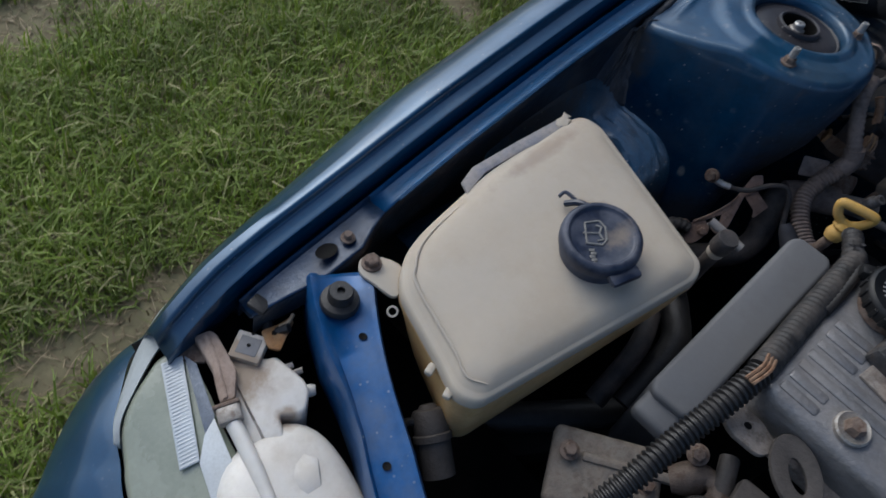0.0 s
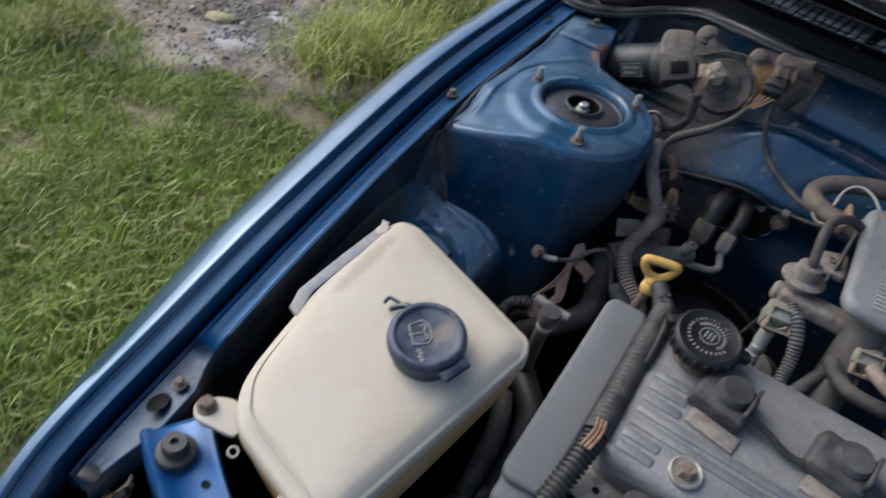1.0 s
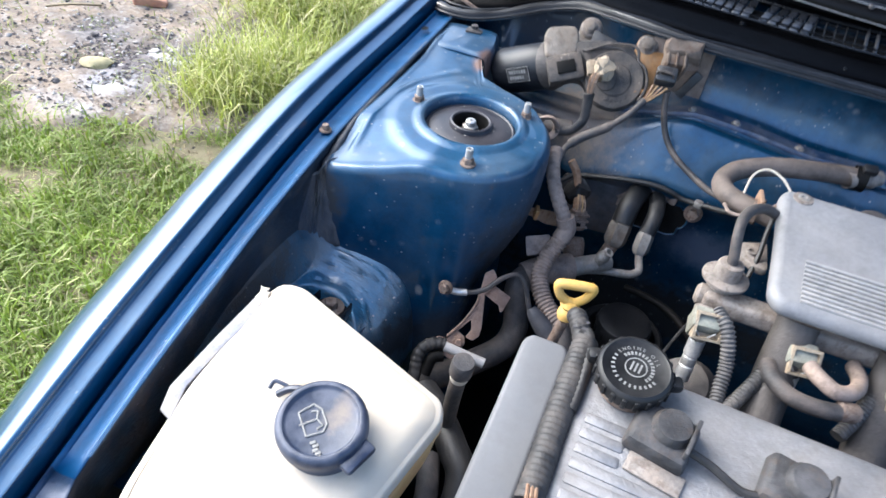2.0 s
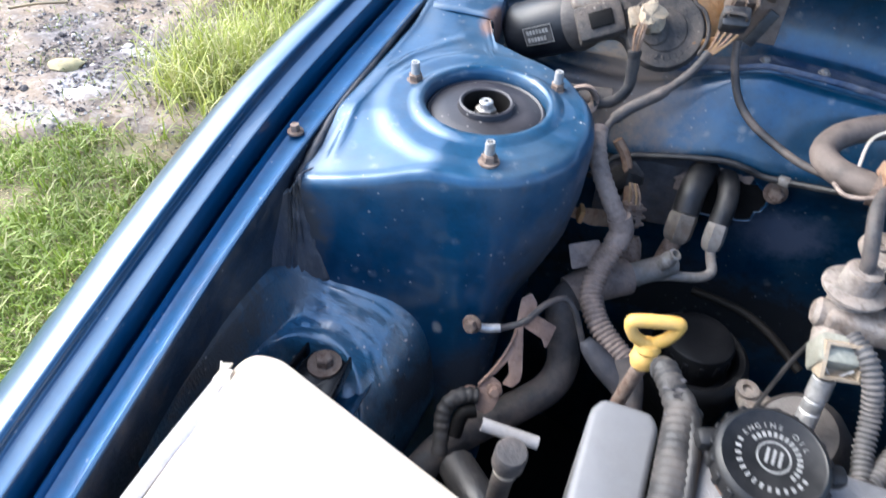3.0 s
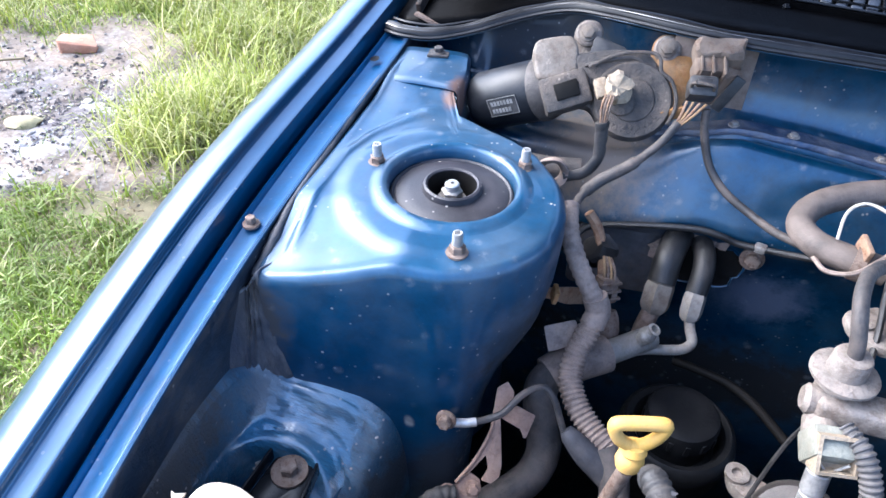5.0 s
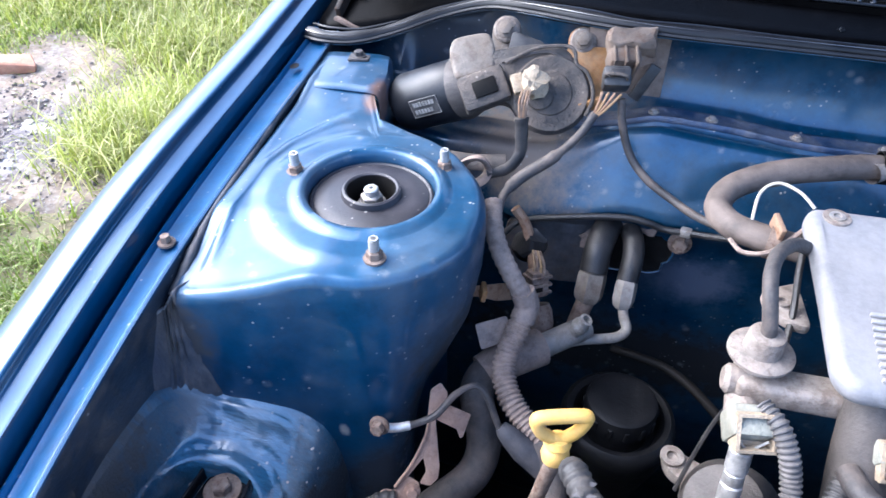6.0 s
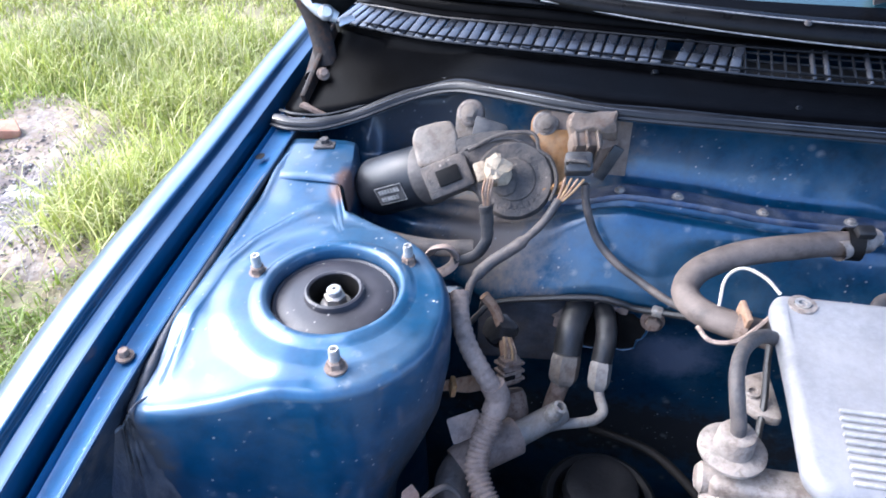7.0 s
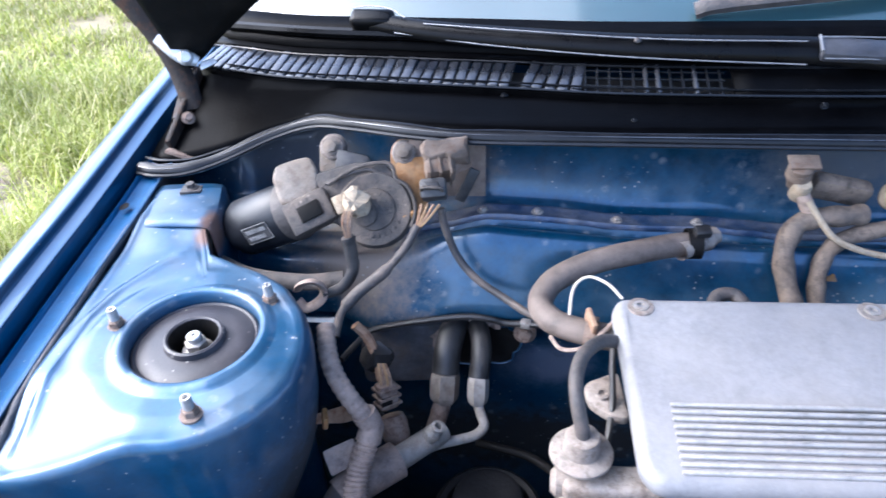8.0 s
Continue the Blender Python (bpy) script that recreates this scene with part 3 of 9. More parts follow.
def build_fender(side):
    """The wing of the car: its side, its crown, and the rolled flange on which the bonnet closes."""
    prof = [(-0.120, -0.62), (-0.128, -0.45), (-0.126, -0.30), (-0.118, -0.20), (-0.104, -0.115), (-0.089, -0.06), (-0.075, -0.029), (-0.063, -0.009), (-0.053, 0.0040), (-0.046, 0.0118), (-0.039, 0.0172),
            (-0.031, 0.0212), (-0.0235, 0.0234), (-0.0160, 0.0245), (-0.0132, 0.0243), (-0.0120, 0.0228), (-0.0115, 0.0200), (-0.0108, 0.0176), (-0.0095, 0.0168), (0.0008, 0.0168), (0.0026, 0.0163), (0.0032, 0.0148), (0.0034, 0.0), (0.0036, -0.018)]
    ys = [-0.625 + 0.02 * k for k in range(74)]
    rows = []
    for y in ys:
        row = []
        for dx, dz in prof:
            front = -0.625 + (0.30 * min(0.35, -dz - 0.02) if dz < -0.02 else 0.0)
            yy = front + (y + 0.625) * (0.84 - front) / (0.84 + 0.625)
            x, z = spine(yy)
            swell = 1.0 - 0.35 * max(0.0, (-0.35 - yy) / 0.28) if dx < -0.03 else 1.0
            flat = max(0.0, min(1.0, (yy + 0.30) / 0.40))
            if -0.10 < dx < -0.018 and dz > -0.07:
                dz -= (1.0 - flat) * 0.0032 * math.sin(math.pi * min(1.0, (-dx - 0.018) / 0.055))
            row.append((side * (x + dx * swell), yy, z + dz))
        rows.append(row)
    ob = part("fender", grid(rows), PAINT, car, "dark blue metallic front wing with a rolled inner flange", smooth=50, solid=0.0012)
    return ob


def ledge_width(y):
    return float(np.interp(y, [-0.60, -0.555, -0.50, -0.46, -0.44, -0.40, -0.20, 0.0, 0.3], [0.020, 0.030, 0.044, 0.044, 0.032, 0.0305, 0.0295, 0.033, 0.036]))


def build_inner_wing(side):
    """The rail under the wing's flange and the inner wall that falls from it."""
    rows = []
    for k in range(54):
        y = -0.56 + 0.016 * k
        x, z = spine(y)
        w = ledge_width(y)
        out = 0.030 * min(1.0, max(0.0, (y + 0.46) / 0.05)) * min(1.0, max(0.0, (-0.24 - y) / 0.08))
        prof = [(-0.012, -0.026), (-0.004, -0.026), (0.002, -0.026), (0.0066, -0.024), (0.0086, -0.010), (w - 0.006, -0.006), (w - 0.001, -0.0005), (w, -0.004), (w - 0.001, -0.016)]
        if y > -0.452:
            prof += [(w - 0.004, -0.05), (w - 0.004 - 0.6 * out, -0.10), (w - 0.004 - out, -0.16), (w - 0.004 - out, -0.45)]
        else:
            prof += [(w - 0.001, -0.018), (w - 0.001, -0.02), (w - 0.001, -0.022), (w - 0.001, -0.024)]
        rows.append([(side * (x + a), y, z + b) for a, b in prof])
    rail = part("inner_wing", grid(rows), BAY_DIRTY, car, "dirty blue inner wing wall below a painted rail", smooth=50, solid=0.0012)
    top = []
    for k in range(54):
        y = -0.56 + 0.016 * k
        x, z = spine(y)
        w = ledge_width(y)
        top.append([(side * (x + a), y, z + b + 0.0018) for a, b in [(0.0038, -0.021), (0.0060, -0.021), (0.0072, -0.018), (0.0082, -0.0030), (0.0088, -0.0002), (0.0100, 0.0002), (0.0112, -0.0006), (0.0125, -0.0036), (0.0160, -0.0040), (w - 0.010, -0.0028), (w - 0.004, -0.0012), (w - 0.001, -0.0005)]])
    part("rail", grid(top[8:]), RAIL, car, "blue painted rail with bolts along the wing", smooth=50, solid=0.001)
    part("rail_nose", grid(top[:9]), SHADED, car, "front end of the rail, shade painted as dull navy", smooth=50, solid=0.001)
    lip = []
    for k in range(9, 54, 3):
        y = -0.56 + 0.016 * k
        x, z = spine(y)
        lip.append((side * (x + ledge_width(y) - 0.0005), y, z + 0.0012))
    part("rail_lip", tube(lip, 0.0014, 6, 4), PAINT, car, "glossy rolled lip of the rail")
    return rail


for s in (1, -1):
    build_fender(s)
    build_inner_wing(s)


def rail_point(y, across):
    x, z = spine(y)
    return (x + across, y, z + 0.001)


for y, a in ((-0.468, 0.028), (-0.071, 0.019), (0.235, 0.018)):
    x, yy, z = rail_point(y, a)
    part("wing_bolt", hexbolt((x, yy, z), 0.0038, 0.0070, washer=1.6), RUSTY, car, "rusty flanged wing bolt")
for y, a, r in ((0.172, 0.019, 0.0042), (-0.488, 0.026, 0.0070)):
    x, yy, z = rail_point(y, a)
    part("rail_hole", lathe([(0, 0.0), (r, 0.0), (r * 1.15, 0.0004)], Matrix.Translation((x, yy, z + 0.0022)) @ Matrix.Diagonal((0.85, 1.25, 1, 1)), 20), VOID, car, "dark drilled hole")
BEAD = surface("cracked_bead", (0.030, 0.034, 0.042), (0.060, 0.064, 0.075), 0.5, 0.0, 60, 0.6, 8, dust=0.6, dust_col=(0.10, 0.085, 0.072), dust_scale=70, mott=0.5)
# sealing bead between rail and tower
part("sealing_bead", tube([(-0.6375, -0.100, 0.885), (-0.638, -0.07, 0.898), (-0.641, -0.03, 0.9055), (-0.644, 0.04, 0.910), (-0.648, 0.12, 0.914), (-0.650, 0.19, 0.916)], lambda u: 0.0040 - 0.0016 * u + 0.0009 * noise.noise(Vector((u * 17, 0, 0))), 8, 20), BEAD, car,
     "cracked grey sealing bead", smooth=60)


def build_corner():
    """The grimy rounded corner where the tower's front meets the inner wing."""
    rows = []
    for i in range(26):
        u = i / 25
        z = 0.888 - 0.092 * u
        r = 0.007 + 0.021 * u ** 1.4
        row = []
        for k in range(-3, 19):
            a = radians(90 * min(15, max(0, k)) / 15)
            wob = (0.0018 * noise.noise(Vector((k * 0.6, u * 2.4, 2.0))) + 0.0012 * noise.noise(Vector((k * 1.7, u * 9.0, 5.0)))) - 0.0028 * max(0.0, 1 - k / 5.0) * (0.5 + noise.noise(Vector((u * 7.0, 1.0, 8.0)))) if 0 < k < 15 else -0.0014
            over = (0.0025 + 0.005 * u) * max(0, -k)
            past = 0.010 * max(0, k - 15)
            row.append((-0.6400 + r * (1 - math.sin(a)) + over + wob - 0.0035 * max(0, k - 15), -0.1032 - 0.0080 * u - r * (1 - math.cos(a)) - past - wob + 0.004 * max(0, 1 - k), z + 0.005 * math.cos(2 * a)))
        rows.append(row)
    return part("corner_sealer", grid(rows), CAKED, car, "grimy caked sealer in the wing corner", smooth=60, solid=0.001)


build_corner()


# ---- suspension tower ----
TOWER = (-0.535, 0.012)


def build_tower(side):
    outline = [(-0.640, -0.106), (-0.600, -0.1035), (-0.571, -0.0975), (-0.550, -0.0895), (-0.530, -0.0850)]
    outline += [(-0.535 + 0.086 * math.cos(radians(a)), 0.086 * math.sin(radians(a))) for a in (-76, -64, -52, -40, -28, -16, -4, 8, 20, 32)]
    outline += [(-0.484, 0.074), (-0.510, 0.092), (-0.540, 0.107), (-0.570, 0.121), (-0.5735, 0.135), (-0.572, 0.165), (-0.576, 0.195), (-0.600, 0.206), (-0.646, 0.204), (-0.645, 0.10), (-0.642, 0.0)]
    poly = [Vector(p) for p in outline]
    c = Vector(TOWER)
    count = 168

    def reach(a):
        d = Vector((math.cos(a), math.sin(a)))
        best = 1.0
        for p, q in zip(poly, poly[1:] + poly[:1]):
            e = q - p
            det = d.x * -e.y + d.y * e.x
            if abs(det) < 1e-9:
                continue
            w = p - c
            t = (w.x * -e.y + w.y * e.x) / det
            u = (d.x * w.y - d.y * w.x) / det
            if t > 0 and -1e-6 <= u <= 1 + 1e-6:
                best = min(best, t)
        return best

    angles = [2 * math.pi * k / count for k in range(count)]
    far = [reach(a) for a in angles]
    far = [(far[k - 1] + 2 * far[k] + far[(k + 1) % count]) / 4 for k in range(count)]

    def ease(v):
        v = max(0.0, min(1.0, v))
        return v * v * (3 - 2 * v)

    def plate(x, y):
        """The height of the pressed top plate: a low mound round the mount, and a crease along its outer side."""
        z = 0.9110
        z -= 0.26 * max(0.0, -0.545 - x) * max(0.0, min(1.0, (-0.03 - y) / 0.075))
        z += 0.006 * max(0.0, min(1.0, (y - 0.13) / 0.03))
        z += 0.0034 * ease((0.090 - math.hypot(x - c.x, y - c.y)) / 0.016)
        fold = float(np.interp(y, [-0.094, -0.072, -0.029, 0.025, 0.063, 0.100, 0.127], [-0.618, -0.621, -0.627, -0.629, -0.620, -0.600, -0.581]))
        inside = ease((y + 0.10) / 0.04) * ease((0.135 - y) / 0.02)
        z += inside * (0.0016 * math.exp(-((x - fold) / 0.0035) ** 2) - 0.0022 * ease((fold - x) / 0.008))
        return z

    spec = [("r", 0.0465, -0.008), ("r", 0.0470, 0.0005), ("r", 0.0490, 0.0030), ("r", 0.0535, 0.0032), ("r", 0.0575, 0.0012), ("r", 0.0600, 0.0)] + [("f", 0.05 + 0.05 * k, 0.0) for k in range(20)] + [("o", -0.010, 0.0005), ("o", -0.006, 0.0015),
            ("o", -0.003, 0.0008), ("o", 0.0, -0.0022), ("o", 0.0012, -0.006), ("o", 0.0018, -0.02), ("o", 0.003, -0.05), ("o", 0.006, -0.09), ("o", 0.010, -0.13), ("o", 0.014, -0.20), ("o", 0.018, -0.34)]
    rings = []
    bm = bmesh.new()
    for kind, v, dz in spec:
        ring = []
        for a, f in zip(angles, far):
            r = v if kind == "r" else (0.06 + (f - 0.016 - 0.06) * v if kind == "f" else f + v)
            if kind == "r":
                r = min(r, f - 0.014)
            if dz < -0.03:
                r -= float(np.interp(-dz, [0.03, 0.06, 0.09, 0.13, 0.20, 0.34], [0.0, 0.004, 0.012, 0.030, 0.062, 0.085])) * ease((math.cos(a) - 0.35) / 0.5)
            x, y = c.x + r * math.cos(a), c.y + r * math.sin(a)
            ring.append(bm.verts.new((side * x, y, plate(x, y) + dz)))
        rings.append(ring)
    for p, q in zip(rings, rings[1:]):
        for k in range(count):
            bm.faces.new((p[k], p[(k + 1) % count], q[(k + 1) % count], q[k]))
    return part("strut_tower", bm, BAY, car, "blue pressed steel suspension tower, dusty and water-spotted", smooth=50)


tower = build_tower(1)
build_tower(-1)
part("strut_mount", lathe([(0.0465, 0.9035), (0.0458, 0.9075), (0.0442, 0.9085), (0.0428, 0.9072), (0.0412, 0.9085), (0.030, 0.9100), (0.0224, 0.9108), (0.0214, 0.9150), (0.0198, 0.9158), (0.0184, 0.9150), (0.0178, 0.908), (0.0184, 0.880), (0, 0.880)],
                          Matrix.Translation((TOWER[0], TOWER[1], 0)), 48), MOUNT, tower, "dished black rubber strut mount")
part("mount_well", lathe([(0.0181, 0.9142), (0.0176, 0.9080), (0.0174, 0.894), (0.0, 0.893)], Matrix.Translation((TOWER[0], TOWER[1], 0)), 32), VOID, tower, "black well round the strut rod")
part("strut_rod", lathe([(0.0014, 0.9125), (0.0016, 0.9160), (0.0044, 0.9160), (0.0054, 0.9150), (0.0054, 0.902), (0.006, 0.902)], Matrix.Translation((TOWER[0], TOWER[1], 0)), 16), STEEL, tower, "threaded steel strut rod end")
part("strut_nut", hexbolt((TOWER[0], TOWER[1], 0.9000), 0.0082, 0.0105, washer=1.35), ZINC, tower, "large zinc strut nut")
for x, y in ((-0.598, 0.0205), (-0.4905, 0.0545), (-0.5085, -0.0590)):
    nut = part("stud_nut", hexbolt((x, y, 0.9125), 0.0056, 0.0075, washer=1.4, spin=x * 900), RUSTY, tower, "rusty flanged nut")
    prof = [(0, 0.9275), (0.0018, 0.9275), (0.0022, 0.9300), (0.0031, 0.9300), (0.0034, 0.9290)] + [(0.0033 + (0.0004 if k % 2 else 0), 0.9285 - 0.0011 * k) for k in range(10)]
    part("stud", lathe(prof, Matrix.Translation((x, y, 0)), 14), STEEL, tower, "pale threaded stud")


part("pressed_line", tube([(TOWER[0] + 0.0715 * math.cos(radians(a)), TOWER[1] + 0.0715 * math.sin(radians(a)), 0.9127) for a in range(-72, 49, 12)], lambda u: 0.0004 + 0.0014 * math.sin(math.pi * u), 8, 4), BAY, tower, "pressed line round the mount", smooth=60)
shelf_rows = []
for k in range(8):
    y = 0.148 + 0.0094 * k
    edge = -0.574 - 0.010 * max(0.0, (y - 0.18) / 0.04)
    shelf_rows.append([(x, y, z + (0.0006 if k else -0.0012) + 0.05 * max(0.0, y - 0.14)) for x, z in ((-0.652, 0.9130), (-0.640, 0.9150), (-0.615, 0.9170), (edge - 0.012, 0.9175), (edge - 0.003, 0.9165), (edge, 0.912), (edge + 0.001, 0.89), (edge + 0.002, 0.84))])
part("rear_shelf", grid(shelf_rows), BAY, tower, "blue shelf plate behind the tower", smooth=50, solid=0.0012)

# the pressed pocket at the foot of the tower
def build_pocket():
    """A sealed band that falls from the tower's foot and the inner wing to the rim of a recessed pocket."""
    outer = curve([(-0.6420, -0.300, 0.818), (-0.6420, -0.245, 0.824), (-0.6415, -0.195, 0.827), (-0.6405, -0.150, 0.824), (-0.634, -0.122, 0.811), (-0.618, -0.1125, 0.799), (-0.594, -0.1110, 0.796), (-0.569, -0.1095, 0.788), (-0.552, -0.1075, 0.775), (-0.539, -0.105, 0.757), (-0.530, -0.100, 0.725), (-0.525, -0.095, 0.68)], 8)
    inner = curve([(-0.634, -0.300, 0.766), (-0.6345, -0.240, 0.774), (-0.6345, -0.202, 0.777), (-0.632, -0.178, 0.777), (-0.626, -0.162, 0.776), (-0.614, -0.1525, 0.774), (-0.597, -0.149, 0.772), (-0.580, -0.153, 0.765), (-0.564, -0.168, 0.752), (-0.552, -0.190, 0.725), (-0.546, -0.205, 0.690), (-0.543, -0.22, 0.65)], 8)
    rows = []
    for i, (a, b) in enumerate(zip(outer, inner)):
        face = max(0.0, min(1.0, (a.x + 0.640) / 0.015))
        wall = 1.0 - face
        row = [a + Vector((-0.009 * wall, 0.014 * face, 0.010)), a + Vector((-0.003 * wall, 0.005 * face, 0.0045)), a + Vector((-0.001 * wall, 0.0012 * face, 0.0015))]
        for u, h in ((0.0, 0.0006), (0.05, 0.0018), (0.10, 0.0016), (0.15, 0.0004), (0.20, -0.0008), (0.26, -0.0022), (0.32, -0.0030), (0.38, -0.0038), (0.44, -0.0044), (0.50, -0.0050), (0.56, -0.0050), (0.62, -0.0046), (0.68, -0.0038), (0.74, -0.0026), (0.80, -0.0010), (0.90, 0.0016), (0.96, 0.0018), (1.0, 0.0)):
            grain = 0.0016 * noise.noise(Vector((i * 0.10, u * 9, 3.0))) + (0.0022 * noise.noise(Vector((i * 0.13, u * 30, 6.0))) + 0.0010 * noise.noise(Vector((i * 0.9, u * 50, 9.0)))) * (0.1 < u < 0.75)
            row.append(a.lerp(b, u) + Vector((0, 0, h + grain)))
        fall = max(0.0, min(1.0, (b.x + 0.598) / 0.02))
        row += [b + Vector((0.002, -0.003 - 0.010 * fall, -0.006)), b + Vector((0.003 + 0.004 * fall, -0.004 - 0.030 * fall, -0.018)), b + Vector((0.003 + 0.007 * fall, -0.005 - 0.080 * fall, -0.060))]
        rows.append([tuple(p) for p in row])
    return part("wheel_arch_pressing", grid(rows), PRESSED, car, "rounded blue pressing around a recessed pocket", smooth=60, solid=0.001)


build_pocket()
pocket = [[(x, y, 0.754 + 0.05 * max(0.0, x + 0.60) * -1 + 0.0015 * noise.noise(Vector((x * 40, y * 40, 2)))) for y in [-0.40 + 0.0135 * k for k in range(21)]] for x in [-0.645 + 0.0125 * k for k in range(8)]]
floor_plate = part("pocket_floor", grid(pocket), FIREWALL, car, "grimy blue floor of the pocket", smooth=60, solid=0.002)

TOPC = curve([(-0.68, 0.4, 0.962), (-0.66, 0.382, 0.972), (-0.627, 0.3489, 0.983), (-0.54, 0.3155, 0.986), (-0.45, 0.2955, 0.99), (-0.31, 0.2715, 0.994), (-0.244, 0.2555, 0.997), (-0.15, 0.2435, 1.0), (0.0, 0.2355, 1.003), (0.3, 0.2575, 0.997), (0.66, 0.382, 0.972)], 12)
LOWC = curve([(-0.680, 0.262, 0.925), (-0.660, 0.252, 0.930), (-0.60, 0.258, 0.940), (-0.545, 0.276, 0.955), (-0.511, 0.279, 0.963), (-0.485, 0.268, 0.970), (-0.43, 0.240, 0.977), (-0.344, 0.217, 0.982), (-0.2, 0.212, 0.983), (0.2, 0.215, 0.983), (0.66, 0.25, 0.930)], 12)


def along(line, x):
    xs = [p.x for p in line]
    return Vector((x, float(np.interp(x, xs, [p.y for p in line])), float(np.interp(x, xs, [p.z for p in line]))))


# ---- firewall ----
FW = [(0.175, 0.30), (0.170, 0.60), (0.166, 0.70), (0.162, 0.76), (0.157, 0.79), (0.149, 0.812), (0.143, 0.822), (0.138, 0.827), (0.138, 0.832), (0.142, 0.840), (0.149, 0.856), (0.157, 0.874), (0.163, 0.888), (0.1675, 0.896), (0.1725, 0.8998), (0.178, 0.8990), (0.184, 0.8935), (0.189, 0.8885), (0.194, 0.8868), (0.199, 0.8875), (0.2015, 0.8930),
      (0.204, 0.8945), (0.222, 0.895), (0.231, 0.897), (0.236, 0.903), (0.240, 0.93), (0.243, 0.957), (0.236, 0.966), (0.224, 0.970), (0.214, 0.972)]


def firewall_lift(x, y, z):
    """How the fold, the bulge's crest and the seam rise and fall across the car."""
    fold = float(np.interp(x, [-0.66, -0.447, -0.408, -0.347, -0.305, -0.27, 0.1], [-0.030, -0.022, -0.006, 0.010, 0.004, 0.0, -0.004]))
    crest = float(np.interp(x, [-0.66, -0.46, -0.43, -0.398, -0.355, -0.33, -0.30, -0.25, -0.216, -0.1, 0.2], [-0.035, -0.033, -0.028, -0.016, 0.0015, 0.0065, 0.0035, -0.0005, -0.003, -0.008, -0.010]))
    seam = float(np.interp(x, [-0.66, -0.42, -0.384, -0.366, -0.330, -0.273, -0.208, -0.13, -0.066, 0.3], [-0.022, -0.018, -0.010, -0.006, 0.004, 0.0015, -0.006, -0.006, -0.012, -0.012]))
    if z > 0.925:
        return 0.0
    if y > 0.199:
        return seam * min(1.0, max(0.0, (0.925 - z) / 0.02))
    return float(np.interp(z, [0.79, 0.827, 0.835, 0.895], [0.0, fold, fold, crest])) if y < 0.176 else crest + (seam - crest) * (y - 0.176) / 0.023


def build_firewall():
    rows = []
    for k in range(133):
        x = -0.66 + 0.01 * k
        row = []
        wave = 0.0030 * math.sin(x * 9 + 1) + 0.0015 * noise.noise(Vector((x * 12, 0, 0)))
        back = 0.03 * max(0.0, min(1.0, (-0.43 - x) / 0.05))
        for y, z in FW:
            low = max(0.0, min(1.0, (0.90 - z) / 0.05))
            end = 0.055 * max(0.0, (-0.52 - x) / 0.14)
            cap = along(LOWC, x)
            yy = y + wave * low + back * low * (1 if z > 0.80 else 0.3) + end * (1 - low)
            if z > 0.90:
                yy = max(yy, cap.y + 0.002)
            row.append((x, yy, min(z + firewall_lift(x, y, z), cap.z - 0.012)))
        rows.append(row)
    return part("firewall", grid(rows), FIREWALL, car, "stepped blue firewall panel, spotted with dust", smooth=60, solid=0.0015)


SEAM = surface("dusty_seam", (0.015, 0.035, 0.085), (0.03, 0.06, 0.13), 0.4, 0.3, 30, 0.5, 10, dust=0.85, dust_col=(0.15, 0.14, 0.135), dust_scale=30, mott=0.6, coat=0.5, rust=0.3, rust_col=(0.02, 0.02, 0.025))
firewall = build_firewall()
seam_rows = []
for k in range(86):
    x = -0.412 + 0.01 * k
    lift = firewall_lift(x, 0.21, 0.895)
    fray = 0.0010 * noise.noise(Vector((x * 60, 0.0, 4.0)))
    seam_rows.append([(x, y + fray, 0.8962 + lift + h + 0.0005 * noise.noise(Vector((x * 90, y * 300, 1.0)))) for y, h in ((0.2005, -0.003), (0.2010, 0.0008), (0.2025, 0.0020), (0.2045, 0.0008), (0.2120, 0.0004), (0.2170, 0.0014), (0.2190, 0.0022), (0.2215, 0.0010), (0.2225, -0.002))])
part("seam_flange", grid(seam_rows), SEAM, firewall, "dusty grey seam flange", smooth=50)
for x in (-0.335, -0.285, -0.212, -0.14, -0.06, 0.03, 0.12):
    part("seam_bolt", hexbolt((x, 0.211, 0.8966 + firewall_lift(x, 0.21, 0.895)), 0.0034, 0.0036, washer=1.6), ZINC, firewall, "small dusty bolt head")

# front wheels, hidden under the wings
for s in (1, -1):
    m = Matrix.Translation((s * -0.705, 0.02, 0.285)) @ Matrix.Rotation(radians(90), 4, "Y")
    wheel = part("wheel", lathe([(0.19, -0.085), (0.27, -0.085), (0.285, -0.07), (0.288, 0.0), (0.285, 0.07), (0.27, 0.085), (0.19, 0.085), (0.19, -0.085)], m, 48), DARK_RUBBER, car, "black rubber tyre on a steel rim")
    part("rim", lathe([(0.19, -0.08), (0.175, -0.07), (0.17, 0.02), (0.06, 0.05), (0.0, 0.05)], m, 36), ZINC, wheel, "grey steel rim")

